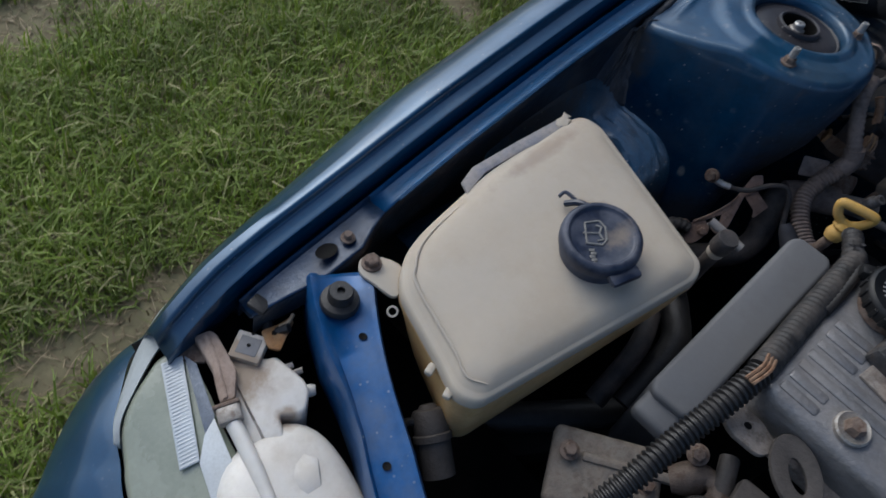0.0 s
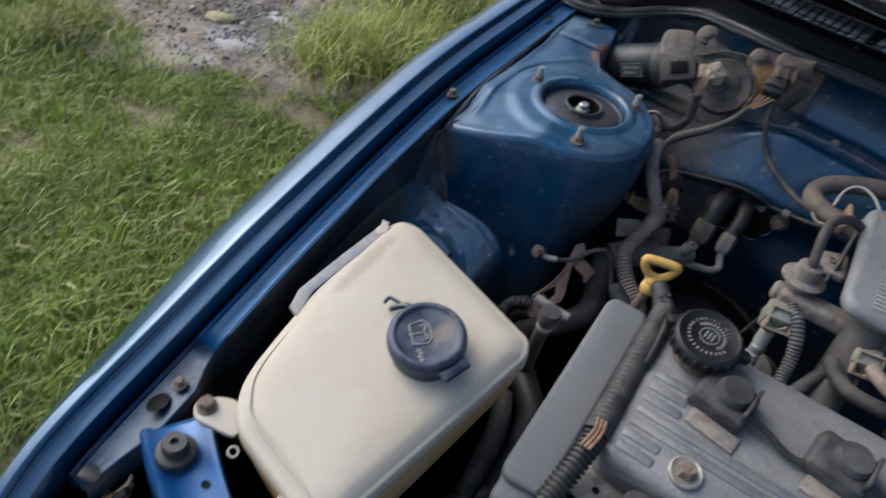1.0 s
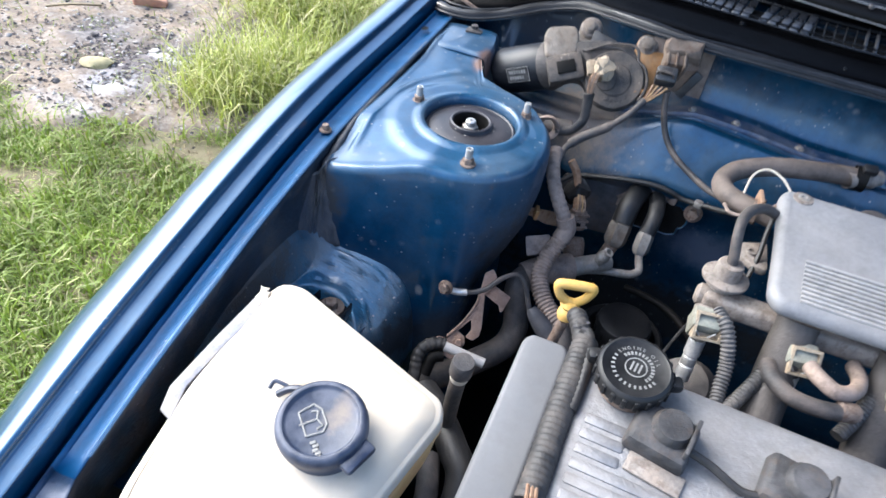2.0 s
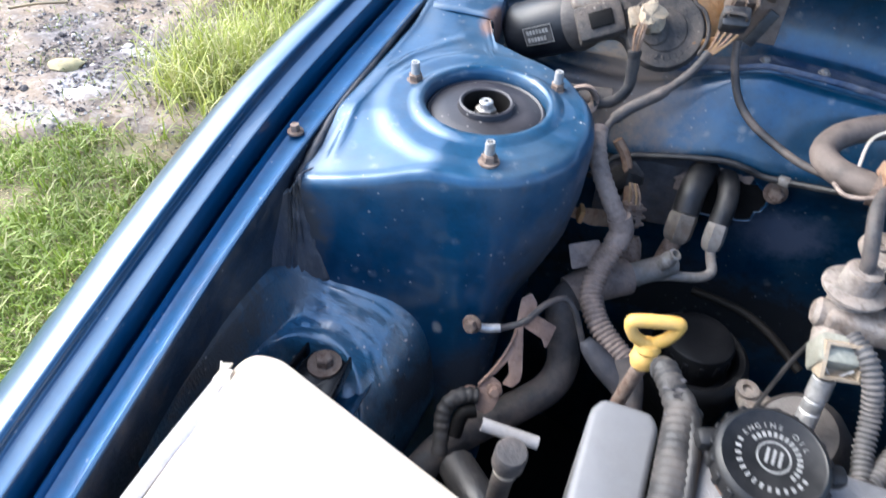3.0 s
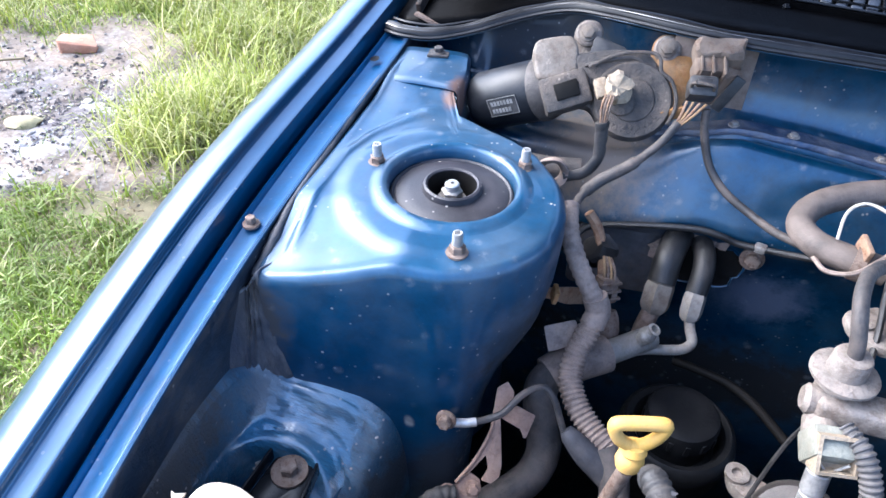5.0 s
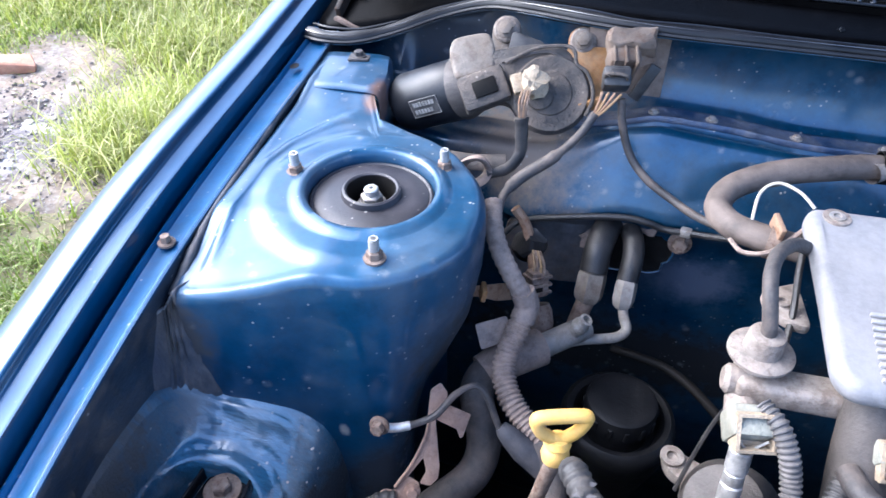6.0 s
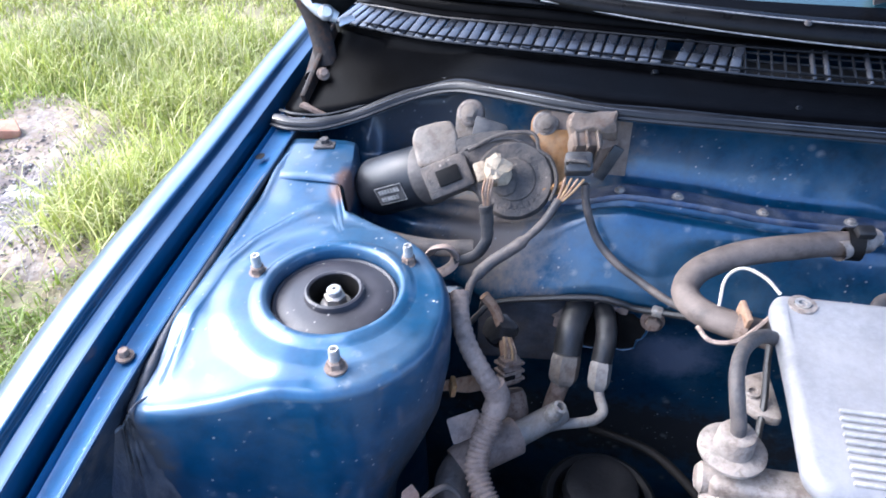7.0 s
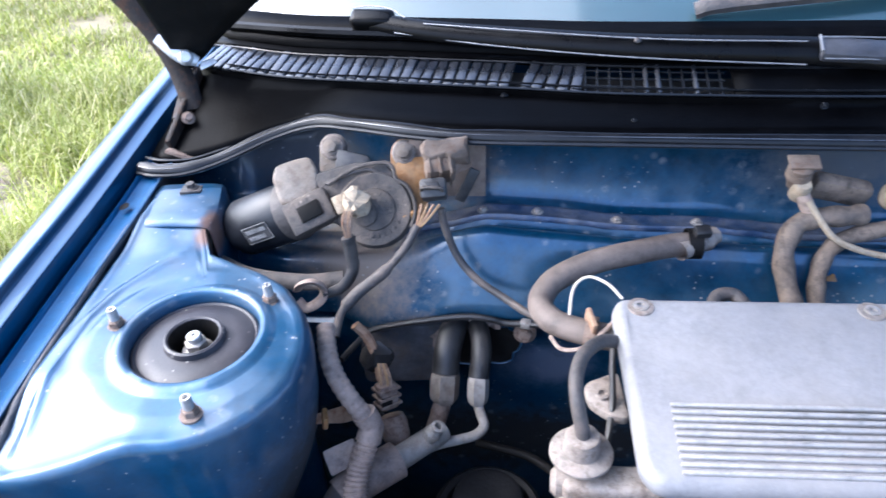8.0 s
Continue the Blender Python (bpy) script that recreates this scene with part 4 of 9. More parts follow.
# bay floor and front, unseen fillers; the dark below is put into their colour
part("undertray", box((1.26, 0.92, 0.02), pose(0, -0.26, 0.30), 0.004), VOID, car, "unseen undertray, near-black for the dark below")
dark_sheet = grid([[(x, y, 0.60 + 0.25 * (y + 0.5)) for y in (-0.72, -0.60, -0.40)] for x in (-0.70, -0.60, -0.40, 0.0, 0.40, 0.60, 0.70)])
part("lamp_shroud", dark_sheet, VOID, car, "added black sheet for the dark below the lamps", solid=0.004)
part("lamp_pocket", grid([[(x, y, 0.715 - 0.6 * (x + 0.665)) for y in (-0.635, -0.55, -0.46)] for x in (-0.69, -0.665, -0.62)]), VOID, car, "added black sheet for the dark beside the lamp", solid=0.003)
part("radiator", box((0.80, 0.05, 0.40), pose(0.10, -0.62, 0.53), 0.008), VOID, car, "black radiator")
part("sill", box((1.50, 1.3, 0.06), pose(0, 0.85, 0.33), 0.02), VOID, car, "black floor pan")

# ---- upper cross brace with its rubber stop ----
brace_line = [(-0.615, -0.490), (-0.585, -0.507), (-0.545, -0.527), (-0.500, -0.548), (-0.455, -0.569), (-0.40, -0.590), (-0.32, -0.612), (-0.18, -0.63), (0.1, -0.64), (0.46, -0.62), (0.61, -0.50)]


def build_brace():
    line = curve([(x, y, 0) for x, y in brace_line], 8)
    rows = []
    for i, p in enumerate(line):
        d = (line[min(i + 1, len(line) - 1)] - line[max(i - 1, 0)]).normalized()
        s = Vector((-d.y, d.x, 0))
        u = i / (len(line) - 1)
        z = 0.803 - 0.14 * max(0.0, min(0.35, p.x + 0.60))
        w = 0.0265 - 0.0035 * math.sin(min(1, max(0, (p.x + 0.60) / 0.12)) * math.pi)
        wl = float(np.interp(p.x, [-0.59, -0.56, -0.53, -0.50, -0.45], [1.0, 0.95, 0.62, 0.42, 0.36]))
        rows.append([tuple(p + s * a * (wl if a < 0 else 1.0) * w + Vector((0, 0, z + b))) for a, b in ((1.05, -0.055), (1.02, -0.02), (1.0, -0.006), (0.90, -0.001), (0.72, -0.002), (0.60, -0.005), (-0.60, -0.005), (-0.72, -0.002), (-0.90, -0.001), (-1.0, -0.006), (-1.02, -0.02), (-1.05, -0.055))])
    return part("cross_brace", grid(rows), BRACE, car, "bright blue upper cross brace with drilled holes", smooth=50, solid=0.0015)


brace = build_brace()
for x, y, r in ((-0.561, -0.5095, 0.0025), (-0.475, -0.5555, 0.0025)):
    z = 0.800 - 0.14 * max(0.0, min(0.35, x + 0.60))
    part("brace_hole", lathe([(0, 0.0), (r, 0.0), (r * 1.3, 0.0003)], Matrix.Translation((x, y, z - 0.0008)), 18), VOID, brace, "dark drilled hole")
part("rubber_stop", lathe([(0.0, 0.8165), (0.0028, 0.8165), (0.0032, 0.8200), (0.0088, 0.8200), (0.0097, 0.8180), (0.0100, 0.8105), (0.0145, 0.8090), (0.0155, 0.8065), (0.0155, 0.8030), (0.014, 0.801)], Matrix.Translation((-0.593, -0.5075, -0.004)), 28),
     DARK_RUBBER, brace, "black rubber bonnet stop")

# ---- cowl ----
def build_cowl():
    rows = []
    for k in range(90):
        x = -0.675 + 0.0148 * k
        a, b = along(TOPC, x), along(LOWC, x)
        rows.append([tuple(b + Vector((0, -0.004, -0.014))), tuple(b + Vector((0, -0.002, -0.002))), tuple(b + Vector((0, 0.003, 0.0015))), tuple(b.lerp(a, 0.3) + Vector((0, 0.004, -0.003))), tuple(b.lerp(a, 0.75) + Vector((0, 0.002, -0.004))),
                     tuple(a + Vector((0, -0.001, -0.006))), tuple(a + Vector((0, -0.001, -0.0012))), tuple(a + Vector((0, 0.002, 0)))])
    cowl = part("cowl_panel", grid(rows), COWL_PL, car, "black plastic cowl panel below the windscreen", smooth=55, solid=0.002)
    return cowl


cowl = build_cowl()
GRILLE_IN = Vector((0, 0.0435, 0.0105))


SLAT_RIM = GLOSS_PL
SLAT = surface("shiny_slat", (0.004, 0.0046, 0.007), (0.009, 0.0100, 0.014), 0.26, 0.0, 60, 0.3, 10, dust=0.55, dust_col=(0.013, 0.0145, 0.019), dust_scale=26, coat=0.7, coat_ior=1.5, coat_rough=0.14, specks=1.0, speck_col=(0.12, 0.12, 0.13), wave=0.008, vary=0.6)


def build_cowl_grille():
    """The slotted intake: slats between a front and a rear rim, over a dark duct."""
    top = [along(TOPC, -0.66 + 0.0132 * k) for k in range(101)]
    part("duct", grid([[tuple(p + Vector((0, 0.001, -0.010))), tuple(p + GRILLE_IN + Vector((0, 0, -0.012)))] for p in top]), VOID, cowl, "dark air duct")
    part("front_rim", tube([tuple(p + Vector((0, 0.001, 0.0005))) for p in top[::4]], 0.0012, 8, 3), SLAT_RIM, cowl)
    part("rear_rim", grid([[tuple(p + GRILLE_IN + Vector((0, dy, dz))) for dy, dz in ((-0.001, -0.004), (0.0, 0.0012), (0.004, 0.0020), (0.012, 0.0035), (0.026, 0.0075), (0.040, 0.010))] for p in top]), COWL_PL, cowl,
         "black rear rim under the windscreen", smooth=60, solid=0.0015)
    one = box((0.0092, 0.041, 0.0036), pose(0, 0, 0, 14), 0.0013, 3)
    first = part("slat", one, GLOSS_PL, cowl)
    first.data.materials[0] = SLAT
    spots = []
    for k in range(37):
        x = -0.640 + 0.0108 * k
        if -0.312 < x < -0.300:
            continue
        a, b = along(TOPC, x), along(TOPC, x + 0.02)
        spots.append((a + GRILLE_IN * 0.5 + Vector((0, 0, -0.0008)), math.atan2(b.y - a.y, b.x - a.x), 14 + 10 * random.random()))
    for i, (p, turn, tip) in enumerate(spots):
        ob = first if i == 0 else first.copy()
        if i:
            scene.collection.objects.link(ob)
        ob.matrix_basis = Matrix.Translation(p) @ Matrix.Rotation(turn + radians(random.uniform(-2, 2)), 4, "Z") @ Matrix.Rotation(radians(random.uniform(-4, 7)), 4, "Y") @ Matrix.Rotation(radians(random.uniform(-5, 4)), 4, "X")
    for dy in (0.14, 0.86):
        part("cross_bar", tube([tuple(p + GRILLE_IN * dy + Vector((0, 0, 0.0022))) for p in top[::4]], 0.0011, 6, 3), SLAT_RIM, cowl, "thin bar across the slats")
    for dy in (0.25, 0.5, 0.75):
        part("lattice_bar", tube([tuple(along(TOPC, x) + GRILLE_IN * dy) for x in (-0.250, -0.22, -0.19, -0.16, -0.125)], 0.0009, 6, 4), GLOSS_PL, cowl, "thin lattice bar")
    for k in range(12):
        a = along(TOPC, -0.246 + 0.0105 * k)
        part("lattice_slat", tube([tuple(a + GRILLE_IN * u + Vector((0.002 * u, 0, 0.0006))) for u in (0.04, 0.35, 0.65, 0.96)], 0.0011 + 0.0012 * (k in (5, 6, 9)), 6, 3, flat=0.6), SLAT if k in (5, 6, 9) else GLOSS_PL, cowl, "thin lattice slat")
    part("closed_panel", grid([[tuple(along(TOPC, -0.120 + 0.02 * k) + GRILLE_IN * u + Vector((0, 0, 0.0008 + 0.0018 * math.sin(math.pi * u)))) for u in (0.0, 0.1, 0.3, 0.5, 0.7, 0.9, 1.0)] for k in range(38)]), COWL_PL, cowl, "closed black part of the grille", smooth=60, solid=0.0015)


build_cowl_grille()
for p in (along(TOPC, -0.318) + Vector((0, -0.003, -0.006)), along(TOPC, -0.05) + Vector((0, -0.003, -0.006)), Vector((-0.205, 0.226, 0.984))):
    part("trim_screw", hexbolt(tuple(p), 0.0022, 0.003, washer=1.6, direction=(0, -0.6, 0.8)), GLOSS_PL, cowl, "small black trim screw")

seal_line = [(-0.676, 0.232, 0.9285), (-0.655, 0.226, 0.929), (-0.625, 0.229, 0.930), (-0.59, 0.242, 0.937), (-0.54, 0.262, 0.953), (-0.50, 0.262, 0.965), (-0.46, 0.244, 0.972), (-0.40, 0.220, 0.977), (-0.344, 0.206, 0.9795), (-0.25, 0.201, 0.981), (0.0, 0.199, 0.981), (0.4, 0.203, 0.978), (0.66, 0.232, 0.93)]
bonnet_seal = thing("bonnet_seal", (-0.344, 0.206, 0.9745), "long black rubber bonnet seal lying on the cowl lip", "rubber seal")
part("bulb", tube(seal_line, lambda u: 0.0052 + 0.0008 * math.sin(u * 47), 12, 14, flat=0.42), SEAL, bonnet_seal, "shiny black rubber bulb")
SEAL_EDGE = surface("seal_ridge", (0.016, 0.016, 0.018), (0.030, 0.030, 0.033), 0.18, 0.0, 40, 0.1, 10, dust=0.6, dust_col=(0.05, 0.05, 0.052), dust_scale=14, coat=1.0, coat_ior=1.8, coat_rough=0.06)
for dy, dz, rr in ((-0.0030, 0.0027, 0.0005), (0.0048, 0.0022, 0.0006), (0.0135, -0.0012, 0.0005)):
    part("ridge", tube([(x, y + dy, z + dz) for x, y, z in seal_line], lambda u, rr=rr, dy=dy: rr * (0.55 + 0.75 * math.sin(37 * u + 900 * dy) * math.sin(11 * u + 300 * dy)), 6, 16), SEAL_EDGE, bonnet_seal, "thin shiny ridge")
part("flange", tube([(x, y + 0.009, z - 0.004) for x, y, z in seal_line], 0.0045, 8, 12, flat=0.5), SEAL, bonnet_seal, "flat clamping flange")
part("outer_lip", tube([(x, y + 0.0175, z + 0.0005) for x, y, z in seal_line], 0.0015, 6, 12), CAN_BLACK, bonnet_seal, "thin outer lip")
part("inner_lip", tube([(x, y - 0.0058, z - 0.0035) for x, y, z in seal_line], 0.0018, 6, 12), CAN_BLACK, bonnet_seal, "thin inner lip")
part("cowl_lip", grid([[(x, y - 0.001, z - 0.0075), (x, y + 0.012, z - 0.0072), (x, y + 0.022, z - 0.011)] for x, y, z in [tuple(p) for p in curve(seal_line, 8)]]), FIREWALL, car, "thin blue cowl lip", solid=0.0012)

# ---- windscreen, bonnet ----
def build_windscreen():
    rows, low = [], []
    for k in range(41):
        x = -0.66 + 0.033 * k
        p = along(TOPC, x) + GRILLE_IN + Vector((0, 0.020, 0.010))
        bow = 0.06 * (x / 0.66) ** 2
        rows.append([tuple(p + Vector((0, 0.84 * s - bow * s * 0.3, 0.54 * s))) for s in (0.016, 0.03, 0.1, 0.25, 0.45, 0.7, 0.95)])
        low.append([tuple(p + Vector((0, 0.84 * s - bow * s * 0.3, 0.54 * s + 0.002))) for s in (-0.015, 0.0, 0.012, 0.026)])
    ws = part("windscreen", grid(rows), GLASS_DARK, car, "curved windscreen glass with a blue-grey sheen", smooth=60, solid=0.005)
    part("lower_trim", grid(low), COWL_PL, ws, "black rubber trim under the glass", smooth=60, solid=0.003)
    return ws


build_windscreen()
part("roof", box((1.20, 0.9, 0.03), pose(0, 1.62, 1.50), 0.012), PAINT, car, "dark blue car roof")
part("cabin", box((1.44, 1.9, 0.55), pose(0, 1.50, 0.68), 0.05, 3), PAINT, car, "dark blue cabin side and doors")


def build_bonnet():
    """The raised bonnet: outer skin, black underside, with the rear edge bowed like the windscreen."""
    hinge = Vector((0, 0.37, 0.985))
    lift = Vector((0, 0, 0.031))
    rear = curve([(-0.688, 0.385, 0), (-0.66, 0.365, 0), (-0.62, 0.330, 0), (-0.535, 0.270, 0), (-0.40, 0.228, 0), (-0.2, 0.205, 0), (0.0, 0.20, 0), (0.2, 0.205, 0), (0.40, 0.228, 0), (0.535, 0.270, 0), (0.62, 0.330, 0), (0.66, 0.365, 0), (0.688, 0.385, 0)], 5)
    turn = Matrix.Translation(hinge) @ Matrix.Rotation(radians(-58), 4, "X") @ Matrix.Translation(-hinge)
    rows = []
    for p in rear:
        edge = abs(p.x) / 0.688
        front = -0.60 + 0.10 * edge ** 3
        rows.append([tuple(lift + turn @ Vector((p.x * 0.958 * (1 - 0.03 * s), p.y + (front - p.y) * s, 0.985 + 0.012 - 0.03 * edge ** 4 - 0.02 * s))) for s in (0, 0.02, 0.1, 0.3, 0.55, 0.8, 1.0)])
    ob = part("bonnet", grid(rows), PAINT, car, "raised dark blue bonnet with a black underside", smooth=60, solid=0.004)
    under = [[tuple(Vector(q) + turn.to_3x3() @ Vector((0, 0, -0.020))) for q in row] for row in rows]
    part("liner", grid(under), VOID, ob, "black bonnet liner", smooth=60, solid=0.004)
    side = [[rows[0][k], under[0][k]] for k in range(len(rows[0]))]
    part("side_edge", grid(side), DARK_RUBBER, ob, "dirty black bonnet edge", solid=0.003)
    part("rear_edge", grid([[a[0], b[0]] for a, b in zip(rows, under)]), GLOSS_PL, ob, "black bonnet rear edge", solid=0.003)
    return ob


bonnet = build_bonnet()
CHROME = surface("worn_bright_steel", (0.62, 0.615, 0.60), (0.75, 0.745, 0.73), 0.32, 0.5, 60, 0.4, 8, dust=0.25, dust_col=(0.30, 0.26, 0.21), dust_scale=80, mott=0.2, wave=0.01)
HINGE_BROWN = surface("hinge_grime", (0.007, 0.0055, 0.005), (0.015, 0.011, 0.009), 0.6, 0.0, 40, 0.6, 8, dust=0.6, dust_col=(0.026, 0.018, 0.013), dust_scale=50, rust=0.6, rust_col=(0.060, 0.028, 0.014), spec=0.25)
hinge = part("bonnet_hinge", box((0.006, 0.11, 0.05), pose(-0.652, 0.315, 0.940, 20), 0.002), HINGE_BROWN, car, "rusty bonnet hinge plate")
part("arm", tube([(-0.660, 0.30, 0.945), (-0.662, 0.34, 0.965), (-0.664, 0.372, 0.990), (-0.672, 0.36, 1.03)], 0.011, 8, 5, flat=0.5), HINGE_BROWN, hinge, "grimy hinge arm")
part("link", tube([(-0.715, 0.352, 1.066), (-0.698, 0.348, 1.047), (-0.680, 0.343, 1.023), (-0.664, 0.335, 0.999), (-0.653, 0.325, 0.975), (-0.645, 0.311, 0.952)], 0.0115, 10, 6, flat=0.45), HINGE_BROWN, hinge, "grimy brown hinge link")
part("bright_link", tube([(-0.672, 0.326, 1.024), (-0.658, 0.325, 1.014), (-0.646, 0.325, 1.005), (-0.634, 0.327, 0.999)], lambda u: 0.0050 + 0.0035 * math.sin(math.pi * u), 10, 6, flat=0.5), CHROME, hinge, "bright worn hinge link")
part("pivot", lathe([(0, 0.007), (0.005, 0.007), (0.0075, 0.004), (0.0078, -0.004)], toward((-0.643, 0.320, 1.006), (0.4, -0.8, 0.45)), 20), CHROME, hinge, "bright pivot")
part("bright_tab", prism(round_outline([(-0.009, -0.004), (0.010, -0.002), (0.008, 0.004), (-0.006, 0.005)], 0.002, 3), -0.001, 0.001, toward((-0.626, 0.330, 0.995), (0.2, -0.7, 0.7), 15), 0.0004), CHROME, hinge, "bright bent tab")
part("hinge_bolt", hexbolt((-0.643, 0.292, 0.952), 0.0045, 0.007, direction=(0.5, -0.6, 0.6)), RUSTY, hinge, "zinc hinge bolt")
part("rust_plate", box((0.03, 0.035, 0.004), pose(-0.640, 0.262, 0.928, -20, 20), 0.001), RUSTY, hinge, "flaking rusty plate")

# ---- washer tank ----
TANK_SLOPE, CROWN = 0.172, 0.013


def tank_z(x, y):
    return 0.856 + TANK_SLOPE * (y + 0.24)


def build_washer_tank():
    tank = thing("washer_tank", (-0.52, -0.37, 0.70), "aged cream plastic washer fluid tank with a dark screw cap", "washer tank")
    outline = round_outline([(-0.598, -0.232), (-0.580, -0.228), (-0.430, -0.272), (-0.4235, -0.2855), (-0.462, -0.486), (-0.478, -0.494), (-0.500, -0.487), (-0.5637, -0.4717), (-0.5790, -0.4600), (-0.5900, -0.4450), (-0.5960, -0.4250), (-0.6000, -0.3950),
                             (-0.6030, -0.3700), (-0.6060, -0.3400), (-0.6040, -0.2800), (-0.6035, -0.2500)], 0.012, 4)
    cx, cy, n = -0.52, -0.37, len(outline)

    def shell(levels, close):
        bm = bmesh.new()
        rings = [[bm.verts.new((cx + (x - cx) * g, cy + (y - cy) * g, tank_z(0, cy + (y - cy) * min(g, 1.0)) + dz)) for x, y in outline] for g, dz in levels]
        for p, q in zip(rings, rings[1:]):
            for k in range(n):
                bm.faces.new((p[k], p[(k + 1) % n], q[(k + 1) % n], q[k]))
        bm.faces.new(rings[0] if close > 0 else rings[-1][::-1])
        return bm

    crown = [(g, 0.0085 + (CROWN - 0.0085) * (1 - (g / 0.86) ** 5.0)) for g in (0.08, 0.25, 0.45, 0.60, 0.72, 0.80, 0.845)]
    part("top", shell(crown + [(0.880, 0.0072), (0.910, 0.0054), (0.935, 0.0036), (0.950, 0.0024), (0.962, 0.0012), (0.985, 0.0010), (1.0, -0.0006), (1.008, -0.004), (1.010, -0.010)], 1), WHITE_TANK, tank, "slightly domed cream tank top with a moulded rim", smooth=50)
    hull = shell([(1.011, -0.010), (1.011, -0.0135), (1.004, -0.0155), (0.998, -0.017), (0.985, -0.03), (0.97, -0.05), (0.95, -0.07), (0.92, -0.09)], -1)
    for v in hull.verts:
        below = tank_z(0, v.co.y) - 0.017 - v.co.z
        if below > 0:
            v.co.z += below * float(np.interp(v.co.y, [-0.49, -0.26], [0.0, 0.55]))
            v.co.x += 0.35 * below * max(0.0, min(1.0, (-0.47 - v.co.x) / 0.06))
    part("body", hull, TANK_SIDE, tank, "yellowed tank walls", smooth=50)
    part("ridge", tube([(cx + (x - cx) * 0.905, cy + (y - cy) * 0.905, tank_z(0, cy + (y - cy) * 0.905) + 0.0063) for x, y in [(-0.462, -0.486), (-0.478, -0.494), (-0.500, -0.487), (-0.5637, -0.4717), (-0.5790, -0.4600), (-0.5900, -0.4450), (-0.5960, -0.4250), (-0.6000, -0.3950), (-0.6030, -0.3700)]], lambda u: 0.0016 * math.sin(math.pi * min(1.0, 0.08 + u)), 8, 6), WHITE_TANK, tank, "moulded ridge along the edge")
    # side tab with peeling edge
    part("side_flap", prism([(-0.6035, -0.250), (-0.596, -0.262), (-0.603, -0.300), (-0.607, -0.345), (-0.600, -0.372), (-0.612, -0.368), (-0.618, -0.350), (-0.614, -0.300), (-0.609, -0.256)], -0.001, 0.0015, None, 0.0006, sink=tank_z), GREY_TAPE, tank,
         "grey peeling tape along the edge")
    torn = prism([(-0.006, -0.008), (-0.002, -0.010), (0.001, -0.007), (0.005, -0.009), (0.004, -0.002), (0.006, 0.003), (0.002, 0.004), (0.003, 0.009), (-0.002, 0.007), (-0.005, 0.009), (-0.004, 0.001), (-0.007, -0.002)], -0.0008, 0.0012, pose(-0.6035, -0.250, 0.8555, 6, -10, 20), 0.0004)
    for v in torn.verts:
        v.co += 0.0022 * noise.noise_vector(v.co * 180)
    part("torn_tape", torn, WHITE_TANK, tank, "torn tape end")
    # ear with bolt
    ear = part("ear", prism(round_outline([(-0.616, -0.470), (-0.604, -0.482), (-0.588, -0.478), (-0.566, -0.474), (-0.575, -0.455), (-0.590, -0.448), (-0.604, -0.455)], 0.010, 5), 0.802, 0.806, None, 0.001), WHITE_TANK, tank, "mounting ear")
    part("ear_bolt", hexbolt((-0.604, -0.468, 0.806), 0.0062, 0.008, washer=1.35), RUSTY, ear, "rusty mounting bolt")
    part("hose_clip", lathe([(0.0030, -0.001), (0.0046, -0.001), (0.0046, 0.001), (0.0030, 0.001), (0.0030, -0.001)], toward((-0.560, -0.483, 0.806), (0.3, -0.4, 0.9)), 18), WHITE_TANK, tank, "small moulded loop")
    for x, y, z in ((-0.5065, -0.4905, 0.802), (-0.4840, -0.4935, 0.8035)):
        part("nub", box((0.0065, 0.010, 0.006), pose(x, y, z, 0, 0, 20), 0.002), WHITE_TANK, tank, "moulded nub")
    # cap
    tilt = Matrix.Translation((-0.4903, -0.3406, tank_z(0, -0.3515) + 0.0168)) @ Matrix.Rotation(math.atan(TANK_SLOPE), 4, "X")
    spun = tilt @ Matrix.Rotation(radians(42), 4, "Z")
    cap = part("cap", lathe([(0.0285, -0.020), (0.0290, 0.008), (0.0318, 0.0105), (0.0322, 0.0155), (0.0316, 0.0195), (0.0300, 0.0220), (0.0278, 0.0230), (0.0262, 0.0226), (0.0250, 0.0208), (0.0235, 0.0202), (0, 0.0206)], tilt, 48), CAP_BLUE, tank, "round blue-black screw cap with worn symbols")
    part("cap_tab", box((0.026, 0.014, 0.007), tilt @ Matrix.Rotation(radians(28), 4, "Z") @ pose(0.0235, -0.0225, 0.0135, 0, 0, 45), 0.003), CAP_BLUE, cap, "lifting tab")
    part("hinge_strap", tube([spun @ Vector((-0.006, 0.031, 0.012)), spun @ Vector((-0.016, 0.036, 0.010)), spun @ Vector((-0.026, 0.038, 0.004))], 0.0028, 8, 5), CAP_BLUE, cap, "cap strap")
    part("strap_hook", tube([spun @ Vector((-0.018, 0.040, 0.008)), spun @ Vector((-0.026, 0.047, 0.007)), spun @ Vector((-0.031, 0.043, 0.006))], 0.0016, 6, 5), CAP_BLUE, cap)
    mark = tilt @ Matrix.Translation((-0.0045, -0.0035, 0.0208)) @ Matrix.Rotation(radians(-42), 4, "Z")
    # washer symbol: a screen outline with a fountain, in plain strokes
    for pts in ([(-0.009, -0.006), (-0.011, 0.004), (-0.006, 0.0075), (0.004, 0.0075), (0.008, 0.004), (0.007, -0.006), (-0.009, -0.006)], [(-0.001, -0.008), (-0.001, 0.003)], [(-0.001, 0.003), (-0.006, 0.005), (-0.007, 0.001)], [(-0.001, 0.003), (0.004, 0.005), (0.005, 0.001)]):
        bm = bmesh.new()
        for a, b in zip(pts, pts[1:]):
            tube([mark @ Vector((1.15 * a[0], 1.15 * a[1], 0)), mark @ Vector((1.15 * b[0], 1.15 * b[1], 0))], 0.0008, 6, 1, True, bm)
